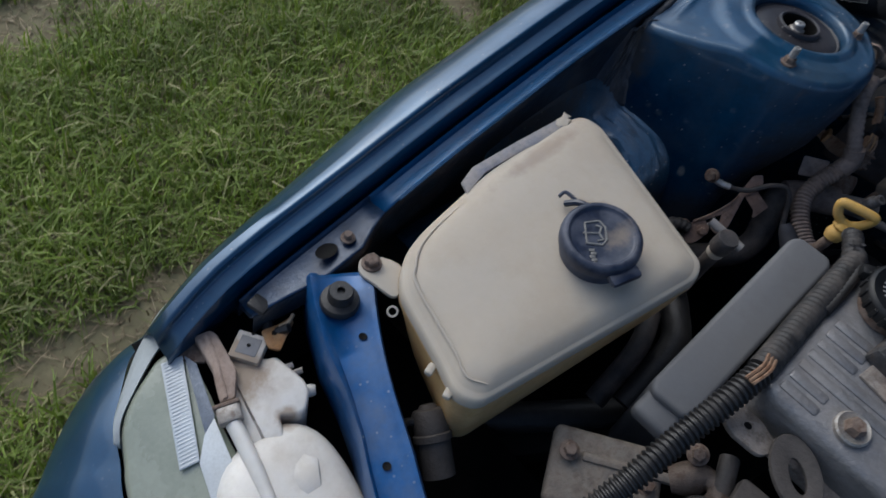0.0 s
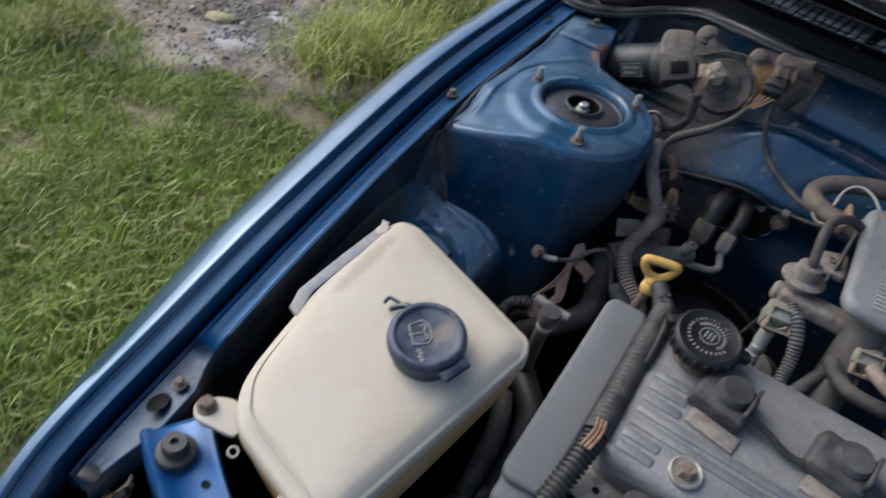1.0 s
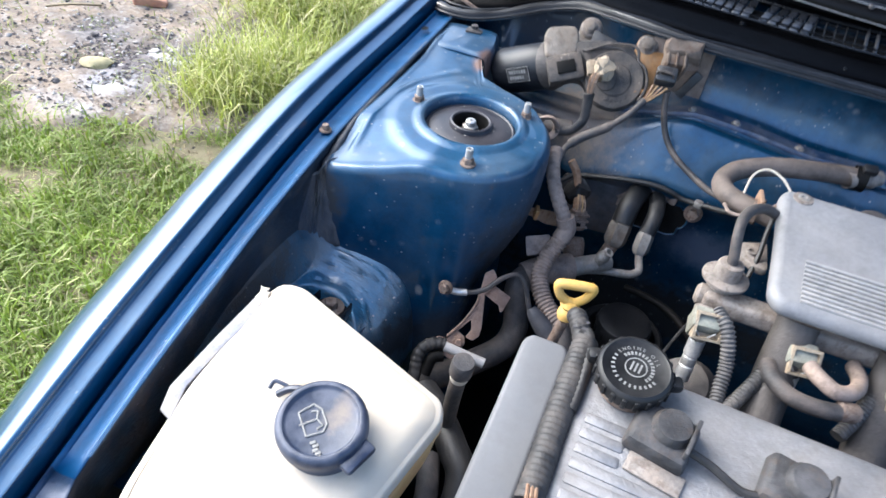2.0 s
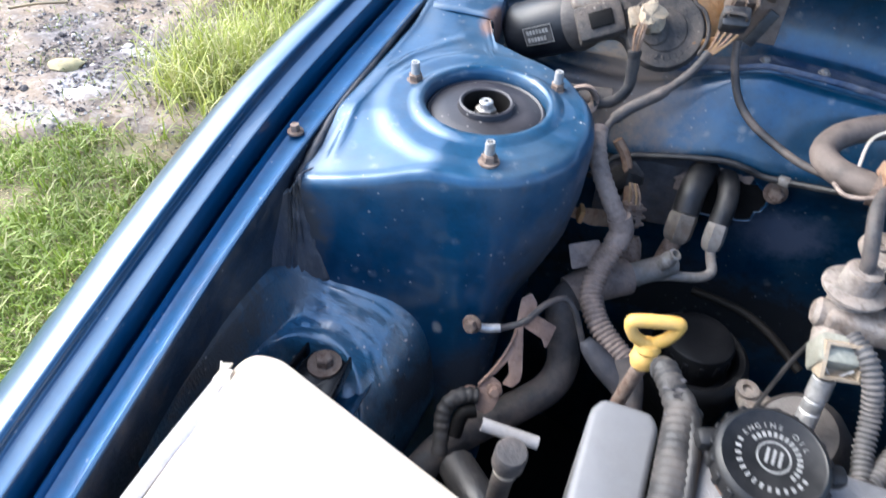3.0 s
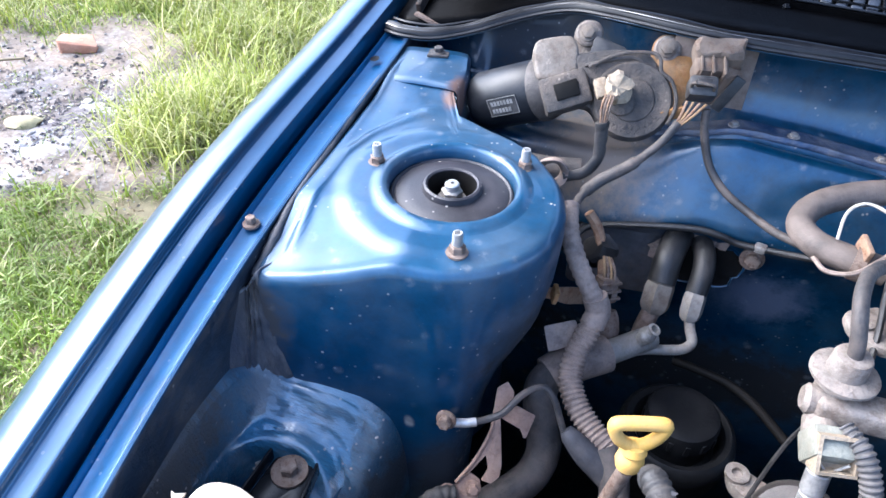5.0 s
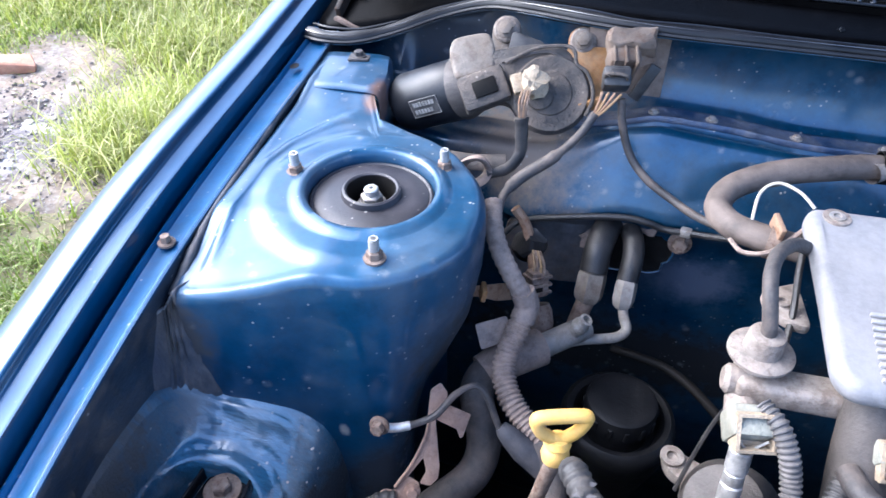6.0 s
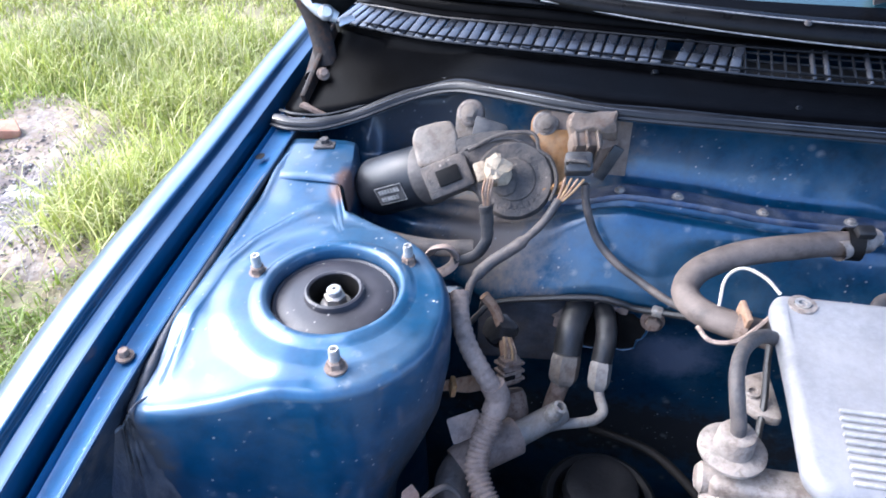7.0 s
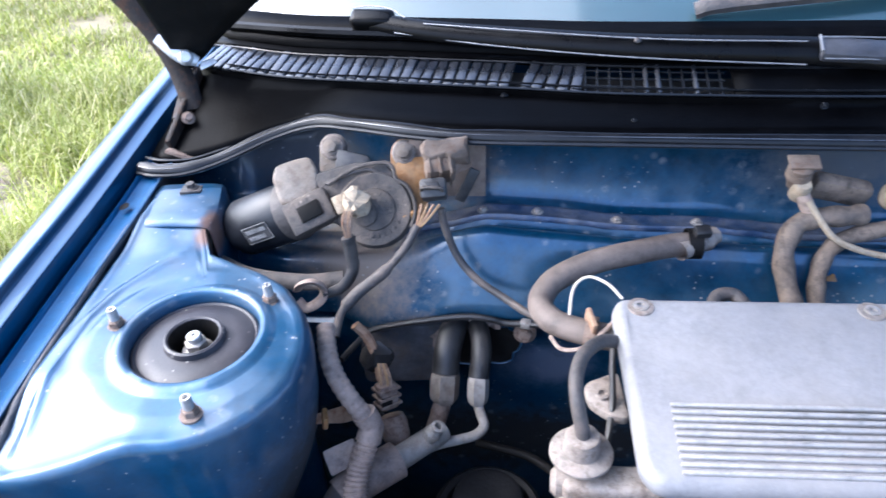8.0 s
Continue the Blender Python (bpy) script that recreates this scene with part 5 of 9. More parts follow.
        part("washer_symbol", bm, GREY_MARK, cap, "worn washer symbol")
    for k in range(5):
        part("print_bar", box((0.0022, 0.0040, 0.0005), mark @ pose(0.014 + 0.0028 * k, -0.004 + 0.001 * (k % 2), 0.0002), 0.0001), GREY_MARK, cap, "worn print")
    return tank


GREY_TAPE = surface("grey_tape", (0.16, 0.17, 0.22), (0.30, 0.27, 0.24), 0.5, 0.0, 40, 0.2, 10, dust=0.6, dust_col=(0.42, 0.34, 0.25), dust_scale=30)
build_washer_tank()

# black bracket with bolt in the pocket behind the tank
bracket = thing("tank_bracket", (-0.589, -0.18, 0.765), "black pressed steel bracket with a rusty bolt", "bracket")
part("plate", prism(round_outline([(-0.604, -0.158), (-0.574, -0.158), (-0.566, -0.235), (-0.580, -0.235), (-0.588, -0.190), (-0.596, -0.235), (-0.612, -0.235)], 0.006, 4), 0.772, 0.775, None, 0.001), GLOSS_PL, bracket, "forked black plate")
for dx in (-0.0155, 0.0155):
    part("flange", box((0.002, 0.075, 0.012), pose(-0.589 + dx * 1.35, -0.197, 0.778, 0, 0, 5 if dx > 0 else -5), 0.0006), GLOSS_PL, bracket)
part("bolt", hexbolt((-0.589, -0.168, 0.775), 0.0068, 0.010, washer=1.9), RUSTY, bracket, "rusty flanged bolt")

# ---- engine ----
engine = thing("engine", (0.0, -0.25, 0.40), "dusty grey aluminium four-cylinder engine", "engine")
VC = pose(0, -0.262, 0.868, 9.5)


VCX0, VCX1 = -0.340, 0.12
# plain box under the cover; the dark of the bay is its colour
part("block", box((0.56, 0.17, 0.42), pose(0.02, -0.262, 0.60), 0.02), VOID, engine, "plain engine block with the bay's dark in its near-black")
cover_outline = round_outline([(VCX0, -0.074), (VCX1, -0.074), (VCX1, 0.073), (VCX0, 0.073)], 0.018, 5)
cover = part("valve_cover", prism(cover_outline, -0.045, 0.0, VC, 0.009, 3), ALLOY, engine, "ribbed cast aluminium valve cover, dusty grey")
part("cover_skirt", prism(round_outline([(VCX0 - 0.006, -0.082), (VCX1, -0.082), (VCX1, 0.081), (VCX0 - 0.006, 0.081)], 0.020, 5), -0.056, -0.040, VC, 0.003), ALLOY_DIRTY, cover, "flanged lower edge")
for k in range(7):
    y = -0.0595 + 0.0122 * k
    x1 = -0.300 if k in (0, 1) else (-0.205 if k < 4 else -0.298)
    part("rib", box((x1 + 0.330, 0.0092, 0.006), VC @ pose((x1 - 0.330) / 2, y, -0.0014), 0.0022), ALLOY, cover)
    if k < 4:
        part("rib", box((0.15, 0.0092, 0.006), VC @ pose(-0.10 + (0.02 if k < 2 else 0), y, -0.0006), 0.0024), ALLOY, cover)
for x, y in ((-0.278, -0.0525), (-0.10, -0.0525), (0.07, -0.0525)):
    m = VC @ pose(x, y, 0)
    part("grommet", lathe([(0.0125, 0.0), (0.0128, 0.004), (0.0115, 0.0055), (0.0100, 0.0045), (0.0, 0.0042)], m, 28), ZINC, cover, "pale bolt washer")
    part("cover_bolt", lathe([(0, 0.0115), (0.0055, 0.0115), (0.0072, 0.009), (0.0074, 0.0040)], m, 6), RUSTY, cover, "rusty dome nut")

# oil filler
CAP_BLACK = surface("oily_cap", (0.007, 0.0072, 0.008), (0.012, 0.012, 0.013), 0.4, 0.0, 30, 0.1, 12, dust=0.3, dust_col=(0.045, 0.042, 0.04), dust_scale=40, spec=0.3)
FILL = VC @ pose(-0.309, 0.052, 0.002) @ Matrix.Scale(0.89, 4)
part("filler_neck", lathe([(0.026, 0.0), (0.0255, 0.010), (0.024, 0.014), (0.0, 0.014)], FILL, 32), RUSTY, cover, "oily brown filler neck")
oil_cap = part("oil_cap", lathe([(0.0290, 0.012), (0.0310, 0.0135), (0.0312, 0.0235), (0.0300, 0.0265), (0.0275, 0.0280), (0.0265, 0.0272), (0, 0.0272)], FILL, 40), CAP_BLACK, engine, "black plastic oil filler cap with white print")
for k in range(20):
    a = 2 * math.pi * k / 20
    part("grip", box((0.0026, 0.0040, 0.0115), FILL @ pose(0.0312 * math.cos(a), 0.0312 * math.sin(a), 0.0188, 0, 0, math.degrees(a)), 0.0008), CAP_BLACK, oil_cap)
for k in range(2):
    part("grip_wing", box((0.020, 0.012, 0.012), FILL @ pose(0.030 * (1 if k else -1), 0.004, 0.0175, 0, 0, 20), 0.004), CAP_BLACK, oil_cap)


def lettering(text, m, size, material, parent, name="lettering", label=""):
    cu = bpy.data.curves.new(name, 'FONT')
    cu.body, cu.size, cu.extrude, cu.align_x, cu.align_y = text, size, 0.00015, 'CENTER', 'CENTER'
    tmp = bpy.data.objects.new("tmp", cu)
    scene.collection.objects.link(tmp)
    bpy.context.view_layer.update()
    me = bpy.data.meshes.new_from_object(tmp.evaluated_get(bpy.context.evaluated_depsgraph_get()))
    bpy.data.objects.remove(tmp)
    bm = bmesh.new()
    bm.from_mesh(me)
    bmesh.ops.transform(bm, matrix=m, verts=bm.verts)
    return part(name, bm, material, parent, label, smooth=0)


def round_text(text, m, radius, size, start, step, parent):
    for k, ch in enumerate(text):
        if ch == " ":
            continue
        a = radians(start - step * k)
        lettering(ch, m @ Matrix.Translation((radius * math.cos(a), radius * math.sin(a), 0.0274)) @ Matrix.Rotation(a - math.pi / 2, 4, "Z"), size, WHITE_MARK, parent)


CAPTEXT = FILL @ Matrix.Rotation(radians(-6), 4, "Z")
round_text("ENGINE OIL", CAPTEXT, 0.0185, 0.0043, 155, 13.0, oil_cap)
for r, start, count in ((0.0135, 150, 15), (0.0185, -20, 14)):
    for k in range(count):
        a = radians(start - 13 * k * (1 if r < 0.02 else 0.8))
        part("print_bar", box((0.0018, 0.0030, 0.0003), CAPTEXT @ pose(r * math.cos(a), r * math.sin(a), 0.0274, 0, 0, math.degrees(a) - 90), 0.0), WHITE_MARK, oil_cap, "white print")
part("print_ring", lathe([(0.0092, 0.0272), (0.0092, 0.0276), (0.0082, 0.0276), (0.0082, 0.0272)], FILL, 32), WHITE_MARK, oil_cap, "white printed ring")
for dx in (-0.0035, 0.0, 0.0035):
    part("print_bar", box((0.0016, 0.0090, 0.0003), CAPTEXT @ pose(dx, 0, 0.0274), 0.0), WHITE_MARK, oil_cap, "white printed emblem bar")

# ignition lead boots
BOOT = surface("dusty_boot", (0.014, 0.014, 0.016), (0.028, 0.027, 0.028), 0.6, 0.0, 40, 0.5, 10, dust=0.8, dust_col=(0.105, 0.100, 0.102), dust_scale=34, rust=0.3, rust_col=(0.09, 0.06, 0.04), mott=0.6)
for i, (x, y) in enumerate(((-0.277, 0.019), (-0.187, 0.019), (-0.097, 0.019), (-0.007, 0.019))):
    m = VC @ pose(x, y, 0.0, 0, 0, -8)
    boot = part("plug_boot", box((0.046, 0.040, 0.016), m @ pose(0, 0, 0.008), 0.004, taper=0.9), BOOT, engine, "dusty black ignition lead boot")
    part("boot_top", lathe([(0.0145, 0.014), (0.0150, 0.018), (0.0120, 0.023), (0.0, 0.024)], m @ pose(0.004, 0.004, 0), 20), BOOT, boot, "rounded boot crown")
    part("boot_fin", box((0.003, 0.030, 0.012), m @ pose(0.018, 0.002, 0.018), 0.001), BOOT, boot)
    part("oil_stain_plate", box((0.040, 0.016, 0.003), m @ pose(0.006, -0.026, 0.0016), 0.001), ALLOY_DIRTY, boot, "oily base plate")
    a, b = m @ Vector((0.020, -0.004, 0.014)), VC @ Vector((x + 0.074, y - 0.012, 0.008))
    part("ignition_lead", tube([a, a.lerp(b, 0.3) + Vector((0, 0, -0.002)), a.lerp(b, 0.7) + Vector((0, -0.004, -0.004)), b], 0.0030, 8, 5), DARK_RUBBER, boot, "thin black ignition lead")

# timing belt cover
COVER_GREY = surface("smooth_grey_cover", (0.112, 0.113, 0.119), (0.135, 0.135, 0.140), 0.6, 0.1, 9, 0.06, 24, dust=0.45, dust_col=(0.125, 0.119, 0.113), dust_scale=18, rust=0.12, rust_col=(0.07, 0.062, 0.055), mott=0.08, grit=0.1)
TC = pose(-0.3755, -0.268, 0.834, 14.5, 0, 1.0)
tcover = part("timing_cover", prism(round_outline([(-0.0195, -0.098), (-0.0130, -0.106), (0.0165, -0.104), (0.0195, -0.09), (0.0195, 0.084), (0.014, 0.091), (-0.014, 0.091), (-0.0195, 0.083)], 0.006, 4), -0.16, 0.006, TC, 0.0045, 4), COVER_GREY, engine, "grey timing belt cover, scuffed and dusty")
part("cover_step", box((0.034, 0.030, 0.02), TC @ pose(0.0, -0.108, -0.012), 0.006, 3), COVER_GREY, tcover, "lowered end of the cover")

LOOM_TAPE = surface("loom_tape", (0.014, 0.013, 0.013), (0.027, 0.025, 0.024), 0.6, 0.0, 60, 0.3, 6, dust=0.55, dust_col=(0.105, 0.088, 0.075), dust_scale=60)
TAPE_BLUE = surface("blue_grey_tape", (0.024, 0.025, 0.031), (0.045, 0.045, 0.053), 0.6, 0.0, 50, 0.3, 8, dust=0.6, dust_col=(0.100, 0.088, 0.085), dust_scale=40, mott=0.4)
# loom along the valve cover
loom = thing("engine_loom", (-0.34, -0.27, 0.85), "black corrugated engine wiring loom taped along the cover", "wiring loom")
part("sleeve", ribbed([(-0.349, -0.185, 0.877), (-0.3485, -0.220, 0.873), (-0.3475, -0.262, 0.866), (-0.3455, -0.310, 0.860), (-0.3455, -0.326, 0.858)], 0.0100, 0.0048, 0.0003, 14), LOOM_TAPE, loom, "dark grey taped sleeve")
part("lower_sleeve", ribbed([(-0.3445, -0.328, 0.858), (-0.347, -0.355, 0.848), (-0.3525, -0.398, 0.828), (-0.3575, -0.450, 0.808), (-0.368, -0.505, 0.775), (-0.38, -0.55, 0.74)], 0.0088, 0.0044, 0.0011, 14), DARK_RUBBER, loom, "black corrugated sleeve")
for k in range(3):
    part("bare_wire", tube([(-0.349 + 0.003 * k, -0.318, 0.868), (-0.347 + 0.003 * k, -0.330, 0.8675), (-0.3495 + 0.003 * k, -0.346, 0.864)], 0.0014, 6, 5), TAN, loom, "bare brown wire")
part("elbow", tube([(-0.3640, -0.1560, 0.8700), (-0.3628, -0.1590, 0.8750), (-0.3590, -0.1660, 0.8755), (-0.3540, -0.1760, 0.8745), (-0.3495, -0.1880, 0.8740)], lambda u: 0.0078 - 0.0055 * max(0.0, 0.12 - u) / 0.12 + 0.0005 * math.sin(50 * u), 14, 10), LOOM_TAPE, loom, "frayed taped elbow")
for k in range(7):
    tear = Vector((-0.3575, -0.1680, 0.8825)).lerp(Vector((-0.3495, -0.1900, 0.8815)), k / 6)
    part("frayed_tape", prism(round_outline([(-0.006, -0.0018), (0.005, -0.0014), (0.007, 0.0008), (-0.003, 0.0022)], 0.0006, 2), -0.0002, 0.0002, toward(tear + Vector((0.004 * math.sin(5 * k), 0, -0.0008)), (0.35 * math.sin(5 * k), -0.2 * math.cos(4 * k), 1), 47 * k), 0.0001), LOOM_TAPE if k % 2 else TAPE_BLUE, loom, "frayed grey tape")
part("thin_lead", tube([(-0.3545, -0.163, 0.862), (-0.3520, -0.170, 0.874), (-0.3475, -0.182, 0.8810), (-0.3425, -0.204, 0.8810), (-0.3405, -0.228, 0.8765), (-0.3410, -0.250, 0.872)], 0.0042, 10, 6), DARK_RUBBER, loom, "thin black lead")

# lifting eye and brackets before the cover
RUST_CAST = surface("rusty_casting", (0.085, 0.062, 0.048), (0.14, 0.105, 0.082), 0.55, 0.2, 40, 0.6, 8, dust=0.6, dust_col=(0.17, 0.135, 0.11), dust_scale=40, rust=0.7, rust_col=(0.06, 0.032, 0.02), mott=0.6)
GRIME = surface("grimy_casting", (0.055, 0.048, 0.044), (0.090, 0.078, 0.070), 0.6, 0.2, 30, 0.5, 10, dust=0.7, dust_col=(0.045, 0.038, 0.033), dust_scale=30)
eye = thing("lifting_eye", (-0.29, -0.35, 0.80), "black steel engine lifting eye", "lifting eye")
ring_rows = []
for k in range(37):
    a = 2 * math.pi * k / 36
    mid, flat = Vector((-0.283, -0.354, 0.834)), Matrix.Rotation(radians(16), 3, "X") @ Matrix.Rotation(radians(-38), 3, "Z")
    ring_rows.append([tuple(mid + flat @ Vector((rx * math.cos(a) + 0.002 * (rx < 0.015), ry * math.sin(a), h))) for rx, ry, h in ((0.0125, 0.0055, -0.0015), (0.0125, 0.0055, 0.0015), (0.0135, 0.0065, 0.002), (0.0265, 0.0165, 0.002), (0.0272, 0.0172, 0.001), (0.0272, 0.0172, -0.002))])
part("ring", grid(ring_rows), GRIME, eye, "flat dark loop plate", smooth=40)
part("ring_foot", prism(round_outline([(-0.304, -0.372), (-0.262, -0.368), (-0.258, -0.400), (-0.300, -0.404)], 0.005, 3), 0.806, 0.816, None, 0.002), GRIME, eye, "bent foot of the loop")
part("bracket", prism(round_outline([(-0.343, -0.338), (-0.318, -0.336), (-0.300, -0.346), (-0.306, -0.362), (-0.330, -0.364), (-0.345, -0.356)], 0.006, 4), 0.826, 0.831, None, 0.001), ALLOY_DIRTY, eye, "grimy alloy bracket")
part("bracket_hole", lathe([(0, 0.8314), (0.0030, 0.8314)], Matrix.Translation((-0.325, -0.349, 0)), 16), VOID, eye)
part("bracket_bolt", hexbolt((-0.334, -0.374, 0.798), 0.0055, 0.010, direction=(0, -0.5, 0.85)), RUSTY, eye, "oily brass-coloured bolt")
part("stub_pipe", tube([(-0.316, -0.358, 0.800), (-0.310, -0.372, 0.798), (-0.300, -0.392, 0.79)], 0.0075, 12, 4), GRIME, eye, "brown stub pipe")
manifold = thing("exhaust_shield", (-0.30, -0.46, 0.70), "dull grey heat shield over the exhaust manifold", "heat shield")
part("shield", box((0.30, 0.10, 0.06), pose(-0.17, -0.430, 0.760, 28), 0.015, 3), GRIME, manifold, "stained pressed shield")
part("shield_lip", box((0.085, 0.060, 0.020), pose(-0.370, -0.425, 0.762, 14, -8, 32), 0.006, 3), DULL_CAST, manifold, "bent grimy end plate")
part("shield_rib", box((0.070, 0.008, 0.008), pose(-0.362, -0.412, 0.775, 14, -8, 32), 0.003), DULL_CAST, manifold, "raised rib of the end plate")
for dx, dy in ((-0.030, -0.012), (0.026, 0.014)):
    part("shield_bolt", hexbolt((-0.370 + dx, -0.425 + dy, 0.774), 0.0052, 0.008, washer=1.5, direction=(0.1, -0.2, 1)), RUSTY, manifold, "rusty shield bolt")
part("cast_web", tube([(-0.335, -0.392, 0.775), (-0.318, -0.378, 0.788), (-0.305, -0.384, 0.792), (-0.296, -0.402, 0.782)], lambda u: 0.010 + 0.003 * math.sin(9 * u), 12, 5), RUST_CAST, manifold, "rust-brown cast web")

# dipstick
dip = thing("dipstick", (-0.376, -0.128, 0.78), "yellow plastic dipstick handle on a steel tube", "dipstick")
DM = Matrix.Translation((-0.374, -0.1305, 0.8455)) @ Matrix(((0.95, -0.30, 0.02, 0), (0.30, 0.95, 0.16, 0), (0.0, -0.16, 0.98, 0), (0, 0, 0, 1)))
ring = [(-0.0045, 0.015), (-0.0135, 0.023), (-0.0185, 0.035), (-0.0150, 0.0405), (0.0150, 0.0405), (0.0185, 0.035), (0.0135, 0.023), (0.0045, 0.015)]
tri_line = [DM @ Vector((0.80 * x, 0.0, 0.0045 + 0.68 * z)) for x, z in ring] + [DM @ Vector((-0.0039, 0.0, 0.0147))]
part("handle", tube(tri_line, 0.0041, 10, 5, flat=1.1), YELLOW, dip, "yellow loop handle")
part("stopper", lathe([(0, 0.017), (0.0065, 0.015), (0.0085, 0.011), (0.0062, 0.008), (0.0080, 0.006), (0.0088, 0.002), (0.0075, -0.003), (0, -0.004)], DM, 20), YELLOW, dip, "yellow stopper")
part("tube", tube([(-0.3745, -0.132, 0.840), (-0.380, -0.132, 0.80), (-0.386, -0.130, 0.74), (-0.39, -0.13, 0.66)], 0.0050, 10, 5), RUSTY, dip, "brown steel guide tube")

# ---- intake plenum ----
PLENUM_RIB = surface("worn_rib", (0.24, 0.235, 0.23), (0.32, 0.31, 0.30), 0.5, 0.3, 30, 0.4, 12, dust=0.5, dust_col=(0.25, 0.22, 0.20), dust_scale=40)
plenum = thing("intake_plenum", (-0.06, -0.01, 0.82), "grey cast aluminium intake plenum with fine ribs", "intake manifold")
PX0, PX1 = -0.232, 0.115
PM = pose(0, 0, 0, 1.0, 0, 1.6)
body_outline = round_outline([(PX0 + 0.006, 0.087), (PX0, 0.074), (PX0 + 0.003, 0.0), (PX0 + 0.004, -0.050), (PX0 + 0.014, -0.061), (PX1, -0.061), (PX1, 0.087)], 0.012, 5)


def lean(bm):
    """The plenum's top falls towards the front."""
    for v in bm.verts:
        if v.co.y < 0.03:
            v.co.z += 0.17 * (v.co.y - 0.03)
    return bm


plenum_box = prism(body_outline, 0.904, 0.921, PM, 0.008, 5)
bmesh.ops.subdivide_edges(plenum_box, edges=[e for e in plenum_box.edges if abs(e.verts[0].co.y - e.verts[1].co.y) > 0.03], cuts=3)
part("box", lean(plenum_box), ALLOY_BLUE, plenum, "smooth grey plenum box", smooth=50)
for k in range(10):
    part("rib", lean(box((0.322, 0.0026, 0.004), PM @ pose(-0.204 + 0.161, -0.0075 - 0.0050 * k, 0.9213), 0.0010)), PLENUM_RIB, plenum)
for x in (-0.213, -0.054, 0.08):
    m = Matrix.Translation((x, 0.053 + 0.02 * (x + 0.213), 0.9205))
    b = part("boss", lathe([(0.0098, 0.0), (0.0092, 0.0022), (0.0055, 0.0024), (0.0055, -0.001), (0, -0.001)], m, 24), ALLOY_DIRTY, plenum, "raised bolt boss")
    part("cap_screw", lathe([(0.0053, 0.0), (0.0053, 0.0032), (0.0028, 0.0034), (0.0026, 0.0010), (0, 0.0010)], m, 18), ZINC, b, "hex socket screw")
part("side_lug", prism(round_outline([(-0.252, 0.020), (-0.226, 0.034), (-0.222, -0.012), (-0.236, -0.010), (-0.250, 0.002)], 0.006, 4), 0.868, 0.876, None, 0.002), ALLOY_DIRTY, plenum, "side lug with a bolt hole")
part("lug_eye", lathe([(0.0030, 0.0), (0.0052, 0.0), (0.0052, 0.003), (0.0030, 0.003), (0.0030, -0.004), (0, -0.004)], Matrix.Translation((-0.2395, 0.0085, 0.8755)), 18), ALLOY_DIRTY, plenum)
for k in range(4):
    x = -0.19 + 0.085 * k
    part("runner", tube([(x, -0.06, 0.87), (x - 0.002, -0.09, 0.83), (x - 0.004, -0.13, 0.80), (x - 0.004, -0.175, 0.80)], 0.018, 16, 5), GRIME, plenum, "stained intake runner")
part("rear_pipe", tube([(-0.155, 0.070, 0.898), (-0.150, 0.088, 0.904), (-0.135, 0.091, 0.904), (-0.125, 0.070, 0.898)], 0.0055, 10, 6), RUBBER, plenum, "rubber vacuum bend")

# ---- fuel rail with pressure regulator and injector plugs ----
rail = thing("fuel_rail", (-0.10, -0.085, 0.84), "dusty beige fuel rail with injector plugs", "fuel rail")
part("pipe", box((0.36, 0.022, 0.019), pose(-0.090, -0.049, 0.857, 0, 0, 1.5), 0.005, 3), ALLOY_DIRTY, rail, "square dusty rail")
part("rail_end", lathe([(0, 0.010), (0.007, 0.010), (0.0100, 0.007), (0.0100, -0.012), (0.0, -0.012)], toward((-0.2665, -0.052, 0.857), (-1, 0, 0)), 20), ALLOY_DIRTY, rail, "rounded end plug")
for k in range(4):
    x = -0.262 + 0.080 * k
    inj = part("injector", lathe([(0.0064, 0.0008), (0.0073, 0.0), (0.0073, -0.014), (0.0060, -0.015), (0.0060, -0.0165), (0.0066, -0.017), (0.0066, -0.024), (0.0060, -0.025), (0.0070, -0.026), (0.0070, -0.04), (0, -0.04)], toward((x, -0.092, 0.838), (0, 0.35, 0.94)), 18), STEEL, rail, "bright steel injector")
    m = pose(x, -0.082, 0.851, 24, 0, 8)
    plug = part("plug", box((0.024, 0.020, 0.028), m, 0.003), PALE_GREEN, rail, "grey-green injector plug")
    face = toward((x + 0.003, -0.0905, 0.8560), (0.15, -0.80, 0.58), 45)
    part("plug_cup", lathe([(0.0165, -0.010), (0.0172, 0.0), (0.0172, 0.005), (0.0142, 0.0055), (0.0136, -0.004), (0.0, -0.004)], face, 4), CREAM, plug, "open creamy plug cup", smooth=0)
    for dx in (-0.0045, 0.0045):
        part("terminal_block", box((0.0062, 0.0080, 0.0060), toward((x + 0.003, -0.0905, 0.8560), (0.15, -0.80, 0.58)) @ pose(dx, 0, -0.0025), 0.0008), PALE_GREEN, plug, "pale terminal block")
    part("plug_clip", tube([m @ Vector((-0.009, -0.012, 0.010)), m @ Vector((0.0, -0.0155, 0.001)), m @ Vector((0.009, -0.012, 0.010))], 0.0009, 6, 5), STEEL, plug, "wire clip")
    part("rail_cup", lathe([(0.0095, -0.008), (0.0110, -0.004), (0.0110, 0.006), (0.009, 0.009)], toward((x, -0.062, 0.846), (0, -0.7, -0.3)), 18), ALLOY_DIRTY, rail, "injector cup")
part("cable_tie", lathe([(0.0135, -0.0015), (0.0142, -0.0015), (0.0142, 0.0015), (0.0135, 0.0015)], toward((-0.197, -0.047, 0.851), (1, 0, 0)), 4), WHITE_TANK, rail, "pale cable tie")

